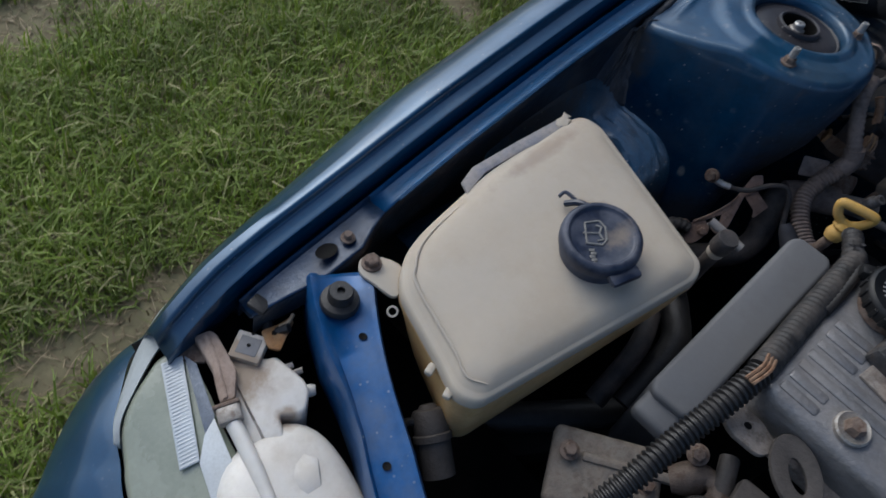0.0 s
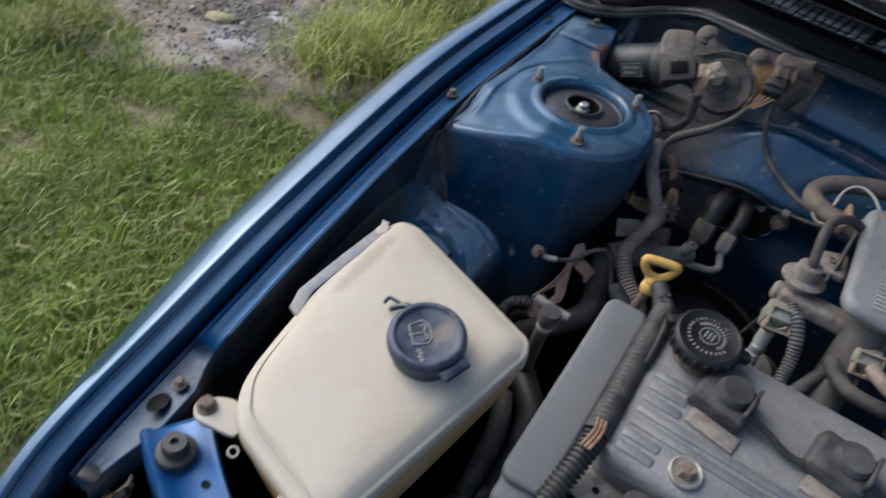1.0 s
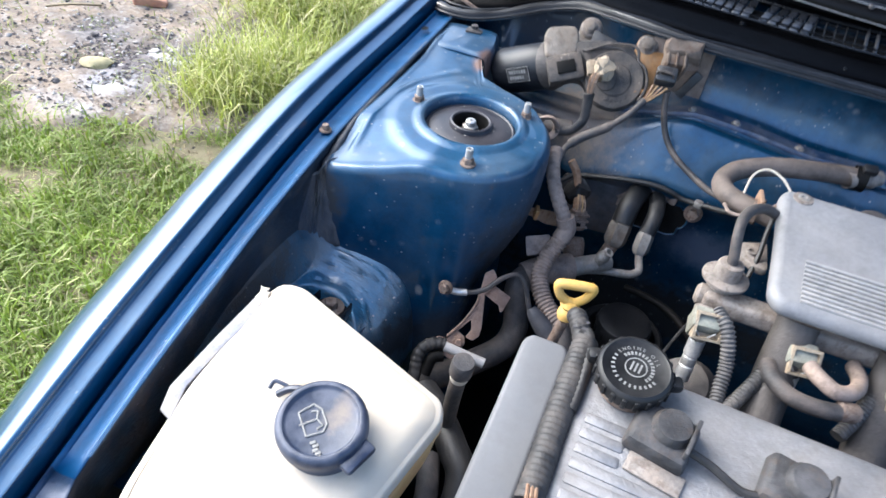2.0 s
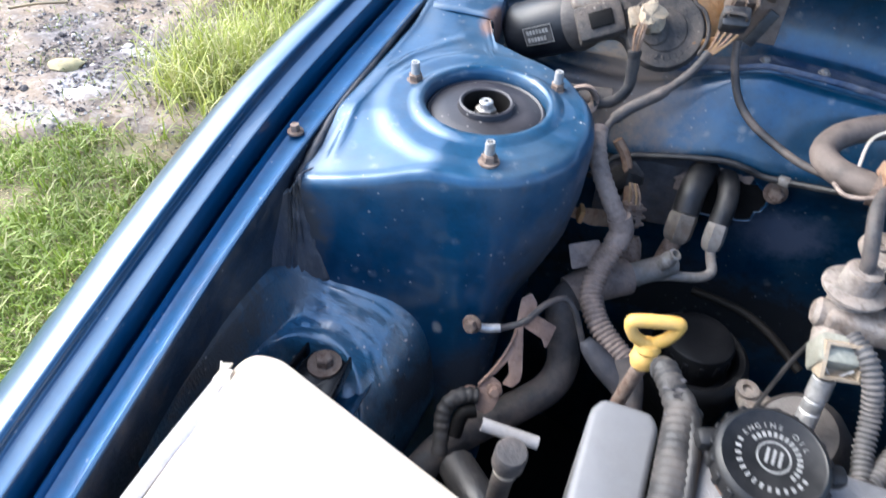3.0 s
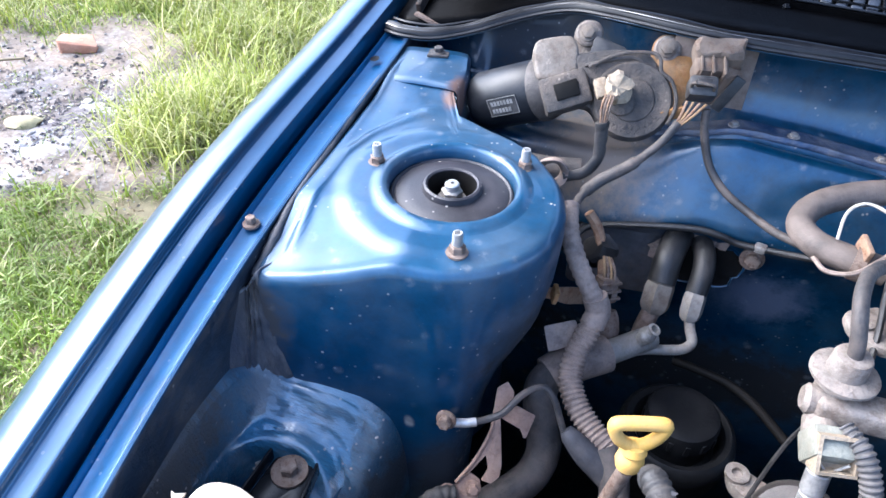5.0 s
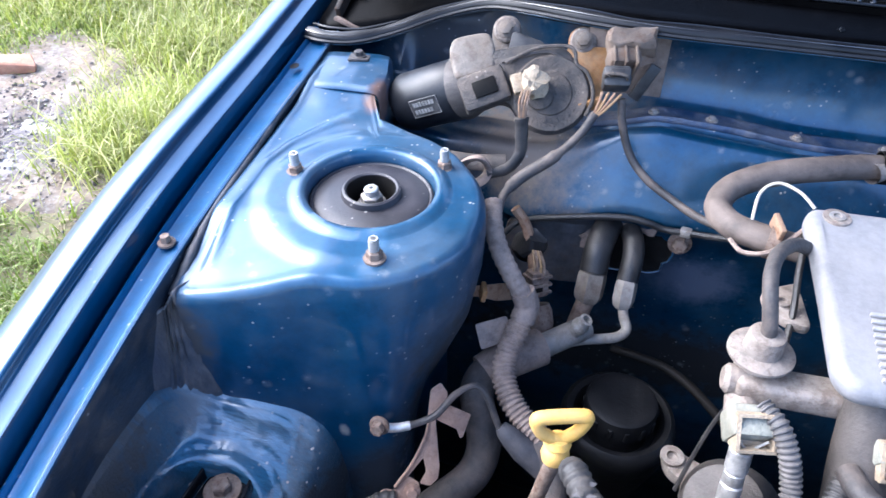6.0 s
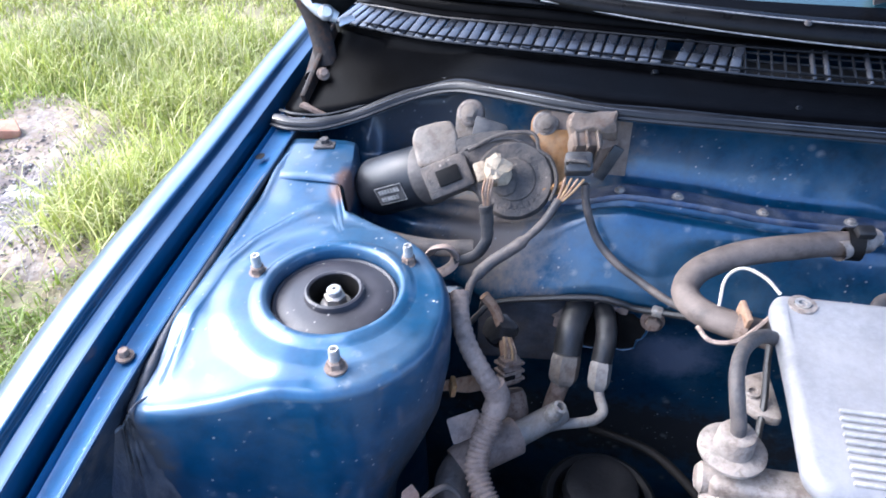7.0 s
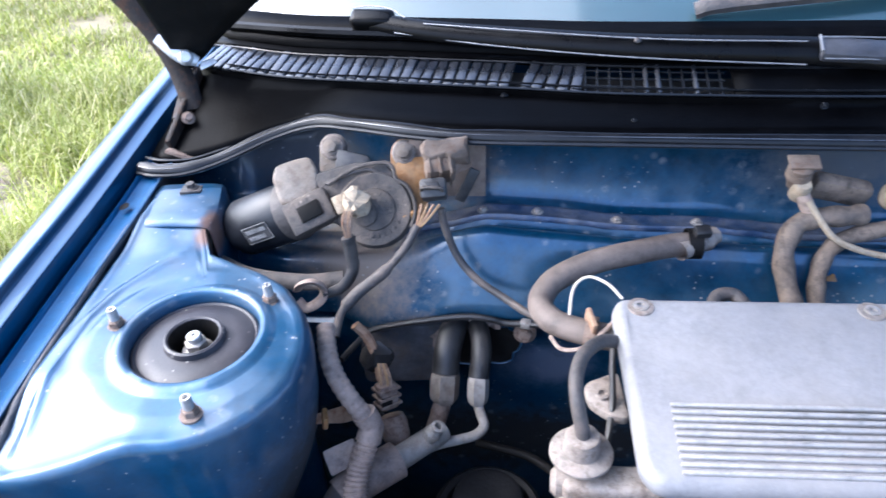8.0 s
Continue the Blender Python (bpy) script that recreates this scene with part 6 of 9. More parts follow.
REG = Matrix.Translation((-0.2575, -0.043, 0.8735))
part("regulator", lathe([(0.0125, -0.016), (0.0125, -0.006), (0.0110, -0.005), (0.0110, 0.000), (0.0195, 0.0015), (0.0208, 0.0025), (0.0208, 0.0045), (0.0196, 0.0056), (0.0122, 0.0066), (0.0116, 0.0180), (0.0106, 0.0200), (0.0060, 0.0205), (0.0, 0.0205)], REG, 32), ALLOY_DIRTY, rail, "dusty pressure regulator")

# ---- hoses and cables round the intake ----
vac = thing("vacuum_hose", (-0.255, -0.02, 0.87), "grey rubber vacuum hose bent over to the plenum", "hose")
part("hose", tube([(-0.2575, -0.043, 0.893), (-0.2590, -0.041, 0.902), (-0.2620, -0.034, 0.915), (-0.2625, -0.020, 0.9235), (-0.2570, -0.002, 0.9255), (-0.244, 0.016, 0.921), (-0.232, 0.026, 0.912), (-0.222, 0.030, 0.905)], 0.0048, 12, 8), RUBBER, vac)
cable1 = thing("thin_cable", (-0.235, 0.0, 0.86), "thin dark cable hanging beside the plenum", "cable")
part("wire", tube([(-0.228, 0.055, 0.905), (-0.232, 0.035, 0.908), (-0.2335, 0.018, 0.895), (-0.2335, 0.0, 0.878), (-0.238, -0.025, 0.862)], 0.0024, 8, 8), DARK_RUBBER, cable1)
HOSE_BROWN = surface("brown_hose", (0.075, 0.058, 0.048), (0.115, 0.090, 0.074), 0.65, 0.0, 40, 0.35, 8, dust=0.7, dust_col=(0.19, 0.15, 0.125), dust_scale=40)
heater = thing("heater_hose", (-0.25, 0.08, 0.88), "thick dusty rubber heater hose with a clamp", "hose")
part("hose", tube([(-0.158, 0.157, 0.905), (-0.172, 0.153, 0.906), (-0.195, 0.145, 0.906), (-0.240, 0.130, 0.903), (-0.272, 0.110, 0.898), (-0.283, 0.088, 0.893), (-0.274, 0.068, 0.892), (-0.252, 0.056, 0.893), (-0.228, 0.050, 0.893)], 0.0102, 16, 8), HOSE_BROWN, heater)
part("hose_end", lathe([(0.0118, -0.006), (0.0132, -0.006), (0.0132, 0.006), (0.0118, 0.006)], toward((-0.155, 0.1575, 0.905), (1, 0.05, 0)), 24), VOID, heater, "black clamped end")
part("clamp_screw", box((0.014, 0.010, 0.008), pose(-0.150, 0.155, 0.919, 20, 0, 10), 0.002), DARK_RUBBER, heater, "black clamp screw")
part("nozzle", lathe([(0.0085, -0.02), (0.0085, 0.006), (0.0100, 0.008), (0.0100, 0.012), (0.0078, 0.014), (0.0078, 0.022)], toward((-0.152, 0.158, 0.905), (1, 0.75, 0.0)), 20), ALLOY_DIRTY, heater, "dull metal nozzle")
part("clamp", lathe([(0.0125, -0.004), (0.0135, -0.004), (0.0135, 0.004), (0.0125, 0.004)], toward((-0.246, 0.054, 0.893), (1, -0.25, 0)), 24), RUSTY, heater, "rusty hose clamp")
part("clamp_ear", box((0.004, 0.018, 0.012), pose(-0.247, 0.052, 0.907, 10, 0, 15), 0.001), TAN, heater, "clamp ears")
white = thing("white_wire", (-0.24, 0.07, 0.90), "thin white wire looped over the hose", "cable")
part("wire", tube([(-0.262, 0.064, 0.900), (-0.259, 0.080, 0.915), (-0.248, 0.086, 0.922), (-0.234, 0.078, 0.922), (-0.224, 0.066, 0.918)], 0.0012, 6, 8), WHITE_TANK, white)
loop = thing("looped_cable", (-0.25, 0.05, 0.90), "dusty brown cable looped round the hose end", "cable")
part("wire", tube([(-0.222, 0.062, 0.912), (-0.236, 0.046, 0.906), (-0.252, 0.034, 0.898), (-0.268, 0.036, 0.893), (-0.276, 0.050, 0.892)], 0.0017, 6, 8), SLEEVE, loop)

# firewall cable
fcable = thing("firewall_cable", (-0.33, 0.15, 0.88), "thin dark cable from the relay plug across the firewall", "cable")
part("wire", tube([(-0.367, 0.150, 0.940), (-0.363, 0.146, 0.920), (-0.352, 0.140, 0.895), (-0.335, 0.130, 0.880), (-0.312, 0.117, 0.872), (-0.294, 0.100, 0.872), (-0.276, 0.084, 0.876)], 0.0033, 10, 8), RUBBER, fcable)
edge = thing("edge_cable", (-0.36, 0.14, 0.83), "black cable clipped along the firewall edge", "cable")
part("wire", tube([(-0.456, 0.095, 0.812), (-0.447, 0.118, 0.811), (-0.433, 0.131, 0.817), (-0.386, 0.131, 0.830), (-0.347, 0.131, 0.837), (-0.325, 0.131, 0.835), (-0.311, 0.131, 0.831), (-0.288, 0.127, 0.834), (-0.266, 0.118, 0.841), (-0.251, 0.108, 0.850), (-0.243, 0.095, 0.868)], 0.0030, 8, 8), DARK_RUBBER, edge)
part("clip", box((0.010, 0.008, 0.008), pose(-0.293, 0.129, 0.833, 0, 0, -12), 0.002), ZINC, edge, "metal cable clip")
grom = thing("firewall_bolt", (-0.294, 0.142, 0.815), "rusty bolt and washer on the firewall", "bolt")
part("head", hexbolt((-0.2935, 0.142, 0.811), 0.0066, 0.010, washer=1.6, direction=(0, -1, 0.25)), RUSTY, grom)

# torn opening with insulation
PAD = surface("stained_pad", (0.070, 0.068, 0.076), (0.125, 0.118, 0.124), 0.6, 0.0, 22, 0.5, 10, dust=0.7, dust_col=(0.030, 0.026, 0.026), dust_scale=24, rust=0.35, rust_col=(0.12, 0.085, 0.06), mott=0.5)
opening = thing("pipe_opening", (-0.345, 0.155, 0.78), "ragged dark opening in the firewall with torn insulation", "opening")
HOLE = toward((-0.334, 0.1450, 0.793), (0.0, -1, 0.20))
ring_pts = []
for k in range(41):
    a = 2 * math.pi * k / 40
    n1 = noise.noise(Vector((1.6 * math.cos(a), 1.6 * math.sin(a), 0.3)))
    n2 = noise.noise(Vector((5 * math.cos(a), 5 * math.sin(a), 4.0)))
    ring_pts.append((a, 1.0 + 0.16 * n1 + 0.07 * n2, n2))
part("hole", grid([[tuple(HOLE @ Vector((0.040 * f * w * math.cos(a), 0.0235 * f * w * math.sin(a), h))) for f, h in ((0.02, 0.0), (0.6, 0.0), (0.95, 0.0004), (1.0, 0.0012))] for a, w, _ in ring_pts]), VOID, opening, "dark hole")
part("hole_lip", grid([[tuple(HOLE @ Vector((0.040 * f * w * math.cos(a), 0.0235 * f * w * math.sin(a), h))) for f, h in ((0.97, -0.003), (0.985, 0.0022), (1.02, 0.0026), (1.055, 0.0010), (1.07, -0.003))] for a, w, q in ring_pts]), FIREWALL, opening, "thin bent metal lip of the hole", smooth=50)
flake_rng = random.Random(8)
for k in range(9):
    a = radians(72 + 13 * k)
    p = HOLE @ Vector((0.041 * math.cos(a), 0.025 * math.sin(a), 0.004))
    shape = [((0.006 + 0.006 * flake_rng.random()) * math.cos(b), (0.004 + 0.005 * flake_rng.random()) * math.sin(b)) for b in (0.2, 1.1, 2.0, 2.9, 3.9, 4.8, 5.6)]
    part("torn_flake", prism(shape, -0.0008, 0.0010, toward(tuple(p), (flake_rng.uniform(-0.5, 0.5), -1, flake_rng.uniform(-0.2, 0.9)), flake_rng.uniform(0, 90)), 0.0004), SLEEVE, opening, "crumpled torn insulation")
part("felt_pad", prism(round_outline([(-0.100, -0.06), (-0.100, 0.010), (-0.065, 0.024), (-0.03, 0.034), (0.0, 0.036), (0.012, 0.024), (-0.004, 0.012), (-0.010, -0.01), (-0.006, -0.05)], 0.010, 4), 0.0, 0.006, toward((-0.352, 0.1530, 0.792), (0, -1, 0.08)), 0.002), PAD, opening, "dusty grey felt pad")

# ---- air conditioning pipes ----
ac = thing("air_conditioning_pipes", (-0.36, 0.08, 0.74), "aluminium refrigerant pipes with hexagon unions", "pipes")
part("thick_hose", tube([(-0.354, 0.158, 0.818), (-0.360, 0.136, 0.814), (-0.3635, 0.119, 0.806), (-0.3645, 0.106, 0.790)], 0.0125, 14, 6), DARK_RUBBER, ac, "dark rubber hose stub")
part("thin_hose", tube([(-0.340, 0.155, 0.814), (-0.334, 0.132, 0.812), (-0.3325, 0.116, 0.804), (-0.334, 0.103, 0.789)], 0.0095, 14, 6), DARK_RUBBER, ac, "dark rubber hose stub")
part("large_union", lathe([(0.0100, 0.026), (0.0128, 0.024), (0.0135, 0.020), (0.0135, 0.004), (0.0122, 0.0), (0.009, -0.004)], toward((-0.3655, 0.0935, 0.7690), (0.05, 0.50, 0.86), 20), 6), DULL_CAST, ac, "large hexagon union")
part("small_union", lathe([(0.0080, 0.024), (0.0096, 0.022), (0.0100, 0.018), (0.0100, 0.006), (0.0085, 0.0), (0.0055, -0.003)], toward((-0.3345, 0.0900, 0.7705), (0.02, 0.50, 0.86), 12), 6), PALE_CAST, ac, "small hexagon union")
part("brown_pipe", tube([(-0.3658, 0.095, 0.769), (-0.3700, 0.084, 0.757), (-0.372, 0.070, 0.757), (-0.373, 0.052, 0.763)], 0.0082, 12, 6), RUSTY, ac, "brown stained pipe")
part("big_pipe", tube([(-0.364, 0.060, 0.765), (-0.378, 0.044, 0.768), (-0.396, 0.026, 0.769), (-0.414, 0.010, 0.769)], 0.0105, 14, 6), PALE_CAST, ac, "dull aluminium pipe")
part("service_port", lathe([(0.0058, 0.0), (0.0058, 0.010), (0.0072, 0.011), (0.0072, 0.016), (0.0056, 0.018), (0.0056, 0.024), (0.0035, 0.0245), (0.0035, 0.018), (0, 0.018)], toward((-0.374, 0.044, 0.772), (0.35, -0.1, 0.8)), 18), ZINC, ac, "threaded service port")
part("thin_pipe", tube([(-0.3345, 0.091, 0.771), (-0.3315, 0.083, 0.764), (-0.328, 0.074, 0.758), (-0.335, 0.065, 0.756), (-0.349, 0.058, 0.757), (-0.364, 0.052, 0.758), (-0.385, 0.042, 0.757)], 0.0046, 12, 7), PALE_CAST, ac, "pale thin pipe")
suction = thing("suction_hose", (-0.44, -0.08, 0.70), "thick grey-brown insulated suction hose", "hose")
part("hose", tube([(-0.404, 0.020, 0.769), (-0.424, 0.003, 0.767), (-0.439, -0.014, 0.763), (-0.4405, -0.030, 0.757), (-0.4320, -0.0450, 0.739), (-0.4280, -0.0575, 0.724), (-0.4340, -0.0735, 0.710), (-0.4553, -0.0945, 0.697), (-0.482, -0.119, 0.685), (-0.505, -0.150, 0.678), (-0.52, -0.20, 0.665), (-0.53, -0.26, 0.64)], 0.0138, 16, 8), RUBBER, suction)
part("cuff", tube([(-0.398, 0.0245, 0.769), (-0.412, 0.013, 0.7685), (-0.428, 0.000, 0.767), (-0.439, -0.011, 0.763)], 0.0160, 18, 6), SLEEVE, suction, "dusty end cuff")

# ---- harness beside the tower ----
harness = thing("side_harness", (-0.41, -0.02, 0.76), "dusty corrugated wiring harness beside the tower", "wiring loom")
part("upper_loom", ribbed([(-0.452, 0.060, 0.884), (-0.448, 0.042, 0.877), (-0.440, 0.026, 0.868), (-0.429, 0.016, 0.855), (-0.416, 0.010, 0.838)], 0.0074, 0.0060, 0.0003, 12), SLEEVE, harness, "taped upper run")
part("clamp_block", tube([(-0.417, 0.012, 0.840), (-0.412, 0.010, 0.828), (-0.414, 0.003, 0.818)], 0.0098, 12, 4), SLEEVE, harness, "grey clamp block")
part("corrugated_sleeve", ribbed([(-0.4135, 0.006, 0.821), (-0.416, -0.002, 0.814), (-0.4205, -0.015, 0.801), (-0.4205, -0.030, 0.790), (-0.411, -0.046, 0.780), (-0.396, -0.058, 0.772), (-0.381, -0.067, 0.767)], 0.0090, 0.0040, 0.0007, 16), SLEEVE, harness, "dusty corrugated sleeve")
part("plug_body", tube([(-0.4145, -0.0690, 0.7775), (-0.4090, -0.0715, 0.7735), (-0.3950, -0.0760, 0.7640), (-0.3800, -0.0800, 0.7545), (-0.3720, -0.0830, 0.7490)], lambda u: 0.0050 + 0.0052 * min(1.0, 2 * u), 10, 6, flat=0.75), TAPE_BLUE, harness, "blue-grey taped branch")
part("tape_flap", prism(round_outline([(-0.006, -0.004), (0.005, -0.005), (0.007, 0.003), (-0.004, 0.005)], 0.001, 2), -0.0004, 0.0004, toward((-0.3905, -0.0700, 0.7700), (0.1, -0.6, 0.8), 35), 0.0002), TAPE_BLUE, harness, "torn tape flap")
part("plug_tail", tube([(-0.384, -0.066, 0.767), (-0.374, -0.078, 0.757), (-0.368, -0.10, 0.74)], 0.011, 12, 4), RUBBER, harness, "taped tail")
strap = thing("earth_strap", (-0.47, -0.09, 0.79), "thin earth strap with a rusty ring terminal", "cable")
part("terminal_bolt", hexbolt((-0.497, -0.1015, 0.794), 0.0052, 0.008, washer=1.45, direction=(-0.05, -1, 0.25)), RUSTY, strap, "rusty terminal bolt")
part("terminal", tube([(-0.492, -0.1015, 0.792), (-0.485, -0.098, 0.790), (-0.477, -0.094, 0.790)], 0.0034, 10, 4, flat=0.8), STEEL, strap, "bright crimped terminal")
part("wire", tube([(-0.478, -0.0945, 0.790), (-0.470, -0.089, 0.790), (-0.460, -0.083, 0.795), (-0.450, -0.068, 0.802), (-0.438, -0.058, 0.804), (-0.428, -0.059, 0.796), (-0.420, -0.064, 0.780), (-0.412, -0.071, 0.768), (-0.404, -0.076, 0.763)], 0.0026, 8, 8), RUBBER, strap, "grey wire")
TAN_PINK = surface("pinkish_rust", (0.210, 0.132, 0.098), (0.270, 0.182, 0.138), 0.75, 0.05, 50, 0.5, 8, dust=0.6, dust_col=(0.25, 0.19, 0.16), dust_scale=60, rust=0.45, rust_col=(0.10, 0.055, 0.036), mott=0.3)
rb = thing("rusty_bracket", (-0.455, -0.09, 0.73), "bent rusty brown bracket bolted beside the tower", "bracket")
SLANT = Matrix.Translation((-0.4620, -0.0800, 0.7762)) @ Matrix(((0.922, -0.290, 0.257, 0), (0.383, 0.616, -0.688, 0), (0.041, 0.733, 0.679, 0), (0, 0, 0, 1)))
part("upright", prism(round_outline([(-0.0027, 0.0160), (0.0, 0.0270), (0.0080, 0.0312), (0.0122, 0.0235), (0.0108, 0.0145), (0.0009, 0.0045), (-0.0004, -0.0300), (-0.0027, -0.0385), (-0.0090, -0.0430), (-0.0165, -0.0400), (-0.0108, -0.0320), (-0.0116, -0.0220), (-0.0245, -0.0340), (-0.0360, -0.0420), (-0.0200, -0.0250), (-0.0072, -0.0055)], 0.0012, 2), -0.0008, 0.0008, SLANT, 0.0003), TAN_PINK, rb, "thin bent plate")
part("edge_flange", tube([SLANT @ Vector(v) for v in ((-0.0027, 0.010, -0.001), (-0.0075, -0.0055, 0.001), (-0.0200, -0.0245, 0.001), (-0.0350, -0.0400, 0.001))], 0.0014, 8, 6), TAN_PINK, rb, "folded edge")
part("flag", prism(round_outline([(-0.0005, 0.0055), (0.0105, 0.0145), (0.0285, 0.0036), (0.0200, -0.0120), (0.0178, -0.0125), (0.0160, -0.0055)], 0.0010, 2), -0.0008, 0.0008, SLANT @ pose(0, 0, -0.001, 0, 10), 0.0003), TAN_PINK, rb, "square flag")
part("foot_plate", prism(round_outline([(-0.0360, -0.0420), (-0.0245, -0.0335), (-0.0165, -0.0400), (-0.0190, -0.0520), (-0.0250, -0.0610), (-0.0305, -0.0640), (-0.0430, -0.0560)], 0.0020, 3), -0.0010, 0.0010, SLANT @ pose(0, 0, -0.0015), 0.0004), TAN_PINK, rb, "bent foot plate")
part("bolt", hexbolt((-0.4700, -0.1165, 0.7425), 0.0042, 0.006, direction=(0.3, -0.75, 0.5)), TAN_PINK, rb, "rusty bolt")
part("clamp_curl", tube([(-0.4800, -0.1240, 0.7360), (-0.4850, -0.1210, 0.7400), (-0.4900, -0.1230, 0.7420), (-0.4920, -0.1280, 0.7390)], 0.0030, 8, 6, flat=0.6), TAN_PINK, rb, "curled clamp strap")
part("taped_end", tube([(-0.4810, -0.1240, 0.7390), (-0.4900, -0.1280, 0.7400), (-0.4985, -0.1350, 0.7370), (-0.5020, -0.1430, 0.7290), (-0.5000, -0.1510, 0.7190), (-0.4960, -0.165, 0.705)], lambda u: 0.0064 + 0.0004 * math.sin(60 * u), 12, 10), LOOM_TAPE, rb, "curled taped cable end")
part("dark_core", tube([(-0.4790, -0.1320, 0.7310), (-0.4880, -0.1380, 0.7290), (-0.4900, -0.150, 0.715)], 0.0060, 10, 5), VOID, rb, "black cable core")
tb = thing("tower_bracket", (-0.44, 0.03, 0.82), "thin rusty bracket on the side of the tower", "bracket")
part("strip", prism(round_outline([(-0.006, -0.034), (0.008, -0.032), (0.007, -0.010), (0.004, 0.014), (0.003, 0.036), (-0.004, 0.036), (-0.005, 0.008), (-0.008, -0.012)], 0.003, 3), -0.0009, 0.0009, toward((-0.4445, 0.016, 0.830), (0.75, -0.62, 0.20), 62), 0.0005), TAN, tb, "bent strip")
part("foot", prism(round_outline([(-0.014, -0.010), (0.014, -0.009), (0.013, 0.010), (-0.013, 0.011)], 0.002, 2), -0.0010, 0.0010, toward((-0.4340, -0.004, 0.806), (0.3, -0.72, 0.6), 12), 0.0005), SLEEVE, tb, "dusty square plate")
part("tab", box((0.004, 0.012, 0.012), pose(-0.4465, 0.006, 0.838, 0, 10, 20), 0.001), OCHRE, tb, "ochre tab")

# pressure switch and small valve behind the harness
sw = thing("pressure_switch", (-0.41, 0.07, 0.78), "brown pressure switch with a two-pin plug", "switch")
part("body", lathe([(0, -0.012), (0.0105, -0.012), (0.0120, -0.006), (0.0120, 0.006), (0.0100, 0.012), (0.0, 0.012)], toward((-0.404, 0.052, 0.775), (-0.25, 0.5, 0.8)), 20), RUSTY, sw, "rusty round body")
part("plug", box((0.017, 0.014, 0.024), toward((-0.410, 0.061, 0.807), (-0.10, 0.30, 0.95), 20), 0.003), RUSTY, sw, "brown plug")
part("plug_window", box((0.010, 0.002, 0.010), toward((-0.4085, 0.0535, 0.806), (-0.10, 0.30, 0.95), 20), 0.0006), VOID, sw)
part("lead", tube([(-0.415, 0.071, 0.812), (-0.420, 0.082, 0.828), (-0.428, 0.090, 0.845), (-0.438, 0.092, 0.858)], 0.0045, 8, 6), TAN, sw, "brown lead")
boot_shape = lathe([(0.0, 0.016), (0.007, 0.015), (0.011, 0.008), (0.0125, 0.0), (0.012, -0.010), (0.009, -0.020), (0, -0.020)], toward((-0.421, 0.090, 0.824), (0.35, -0.35, 0.85)), 24)
for v in boot_shape.verts:
    v.co += 0.0060 * noise.noise_vector(v.co * 75)
part("boot", boot_shape, DARK_RUBBER, sw, "crumpled black rubber boot", smooth=22)
for k in range(4):
    part("thin_wire", tube([(-0.4135 + 0.003 * k, 0.060, 0.818), (-0.4150 + 0.0028 * k, 0.066, 0.825), (-0.4180 + 0.002 * k, 0.076, 0.829)], 0.0011, 6, 4), RUSTY if k % 2 else WIRE_TAN, sw, "thin brown wire")
for k in range(3):
    part("plug_rib", box((0.0205, 0.0165, 0.0026), toward((-0.4095 - 0.0006 * k, 0.0590 + 0.0022 * k, 0.8000 + 0.0065 * k), (-0.10, 0.30, 0.95), 20), 0.0006), RUSTY, sw, "raised rib of the plug")

# brown sensor post and hook between tank and engine
STONE_WHITE = surface("scuffed_white_plastic", (0.19, 0.18, 0.175), (0.25, 0.24, 0.23), 0.5, 0.0, 30, 0.2, 10, dust=0.5, dust_col=(0.20, 0.17, 0.15), dust_scale=40)
post = thing("hose_fitting", (-0.431, -0.23, 0.80), "grimy brass hose fitting with a white collar", "fitting")
part("cap", lathe([(0, 0.012), (0.0085, 0.012), (0.0095, 0.010), (0.0095, -0.004), (0.0085, -0.006)], toward((-0.4315, -0.230, 0.842), (0.1, -0.1, 1)), 20), RUBBER, post, "grey cap")
part("collar", lathe([(0.0070, 0.008), (0.0078, 0.006), (0.0078, 0.0), (0.0070, -0.002)], toward((-0.4325, -0.2285, 0.830), (0.1, -0.1, 1)), 20), WHITE_TANK, post, "white collar")
part("stem", tube([(-0.4325, -0.2285, 0.830), (-0.435, -0.226, 0.80), (-0.438, -0.222, 0.74)], 0.0068, 12, 4), RUBBER, post, "dark stem")
part("side_pipe", tube([(-0.4200, -0.2065, 0.8320), (-0.4270, -0.2075, 0.8333), (-0.4541, -0.2114, 0.8387)], 0.0042, 12, 5), STONE_WHITE, post, "pale plastic side pipe")
part("pipe_bore", lathe([(0, 0.0002), (0.0030, 0.0002)], toward((-0.4543, -0.21143, 0.83874), (-0.97, -0.15, 0.19)), 14), VOID, post, "open pipe end")
low = thing("lower_hose", (-0.43, -0.20, 0.70), "dark oily hose running down beside the engine", "hose")
part("hose", tube([(-0.475, -0.185, 0.735), (-0.45, -0.21, 0.745), (-0.425, -0.235, 0.745), (-0.405, -0.26, 0.735), (-0.40, -0.32, 0.70)], 0.014, 12, 6), DARK_RUBBER, low)
part("branch", tube([(-0.44, -0.25, 0.74), (-0.425, -0.29, 0.735), (-0.42, -0.34, 0.70)], 0.010, 10, 5), RUBBER, low, "oily branch hose")
strut2 = thing("engine_mount_arm", (-0.45, -0.40, 0.55), "black engine mount arm low in the bay", "mount")
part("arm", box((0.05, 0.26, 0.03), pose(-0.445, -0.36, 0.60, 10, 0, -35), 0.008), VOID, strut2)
part("pipe", tube([(-0.52, -0.42, 0.60), (-0.46, -0.36, 0.62), (-0.40, -0.28, 0.63)], 0.016, 12, 5), DARK_RUBBER, strut2, "dark lower pipe")

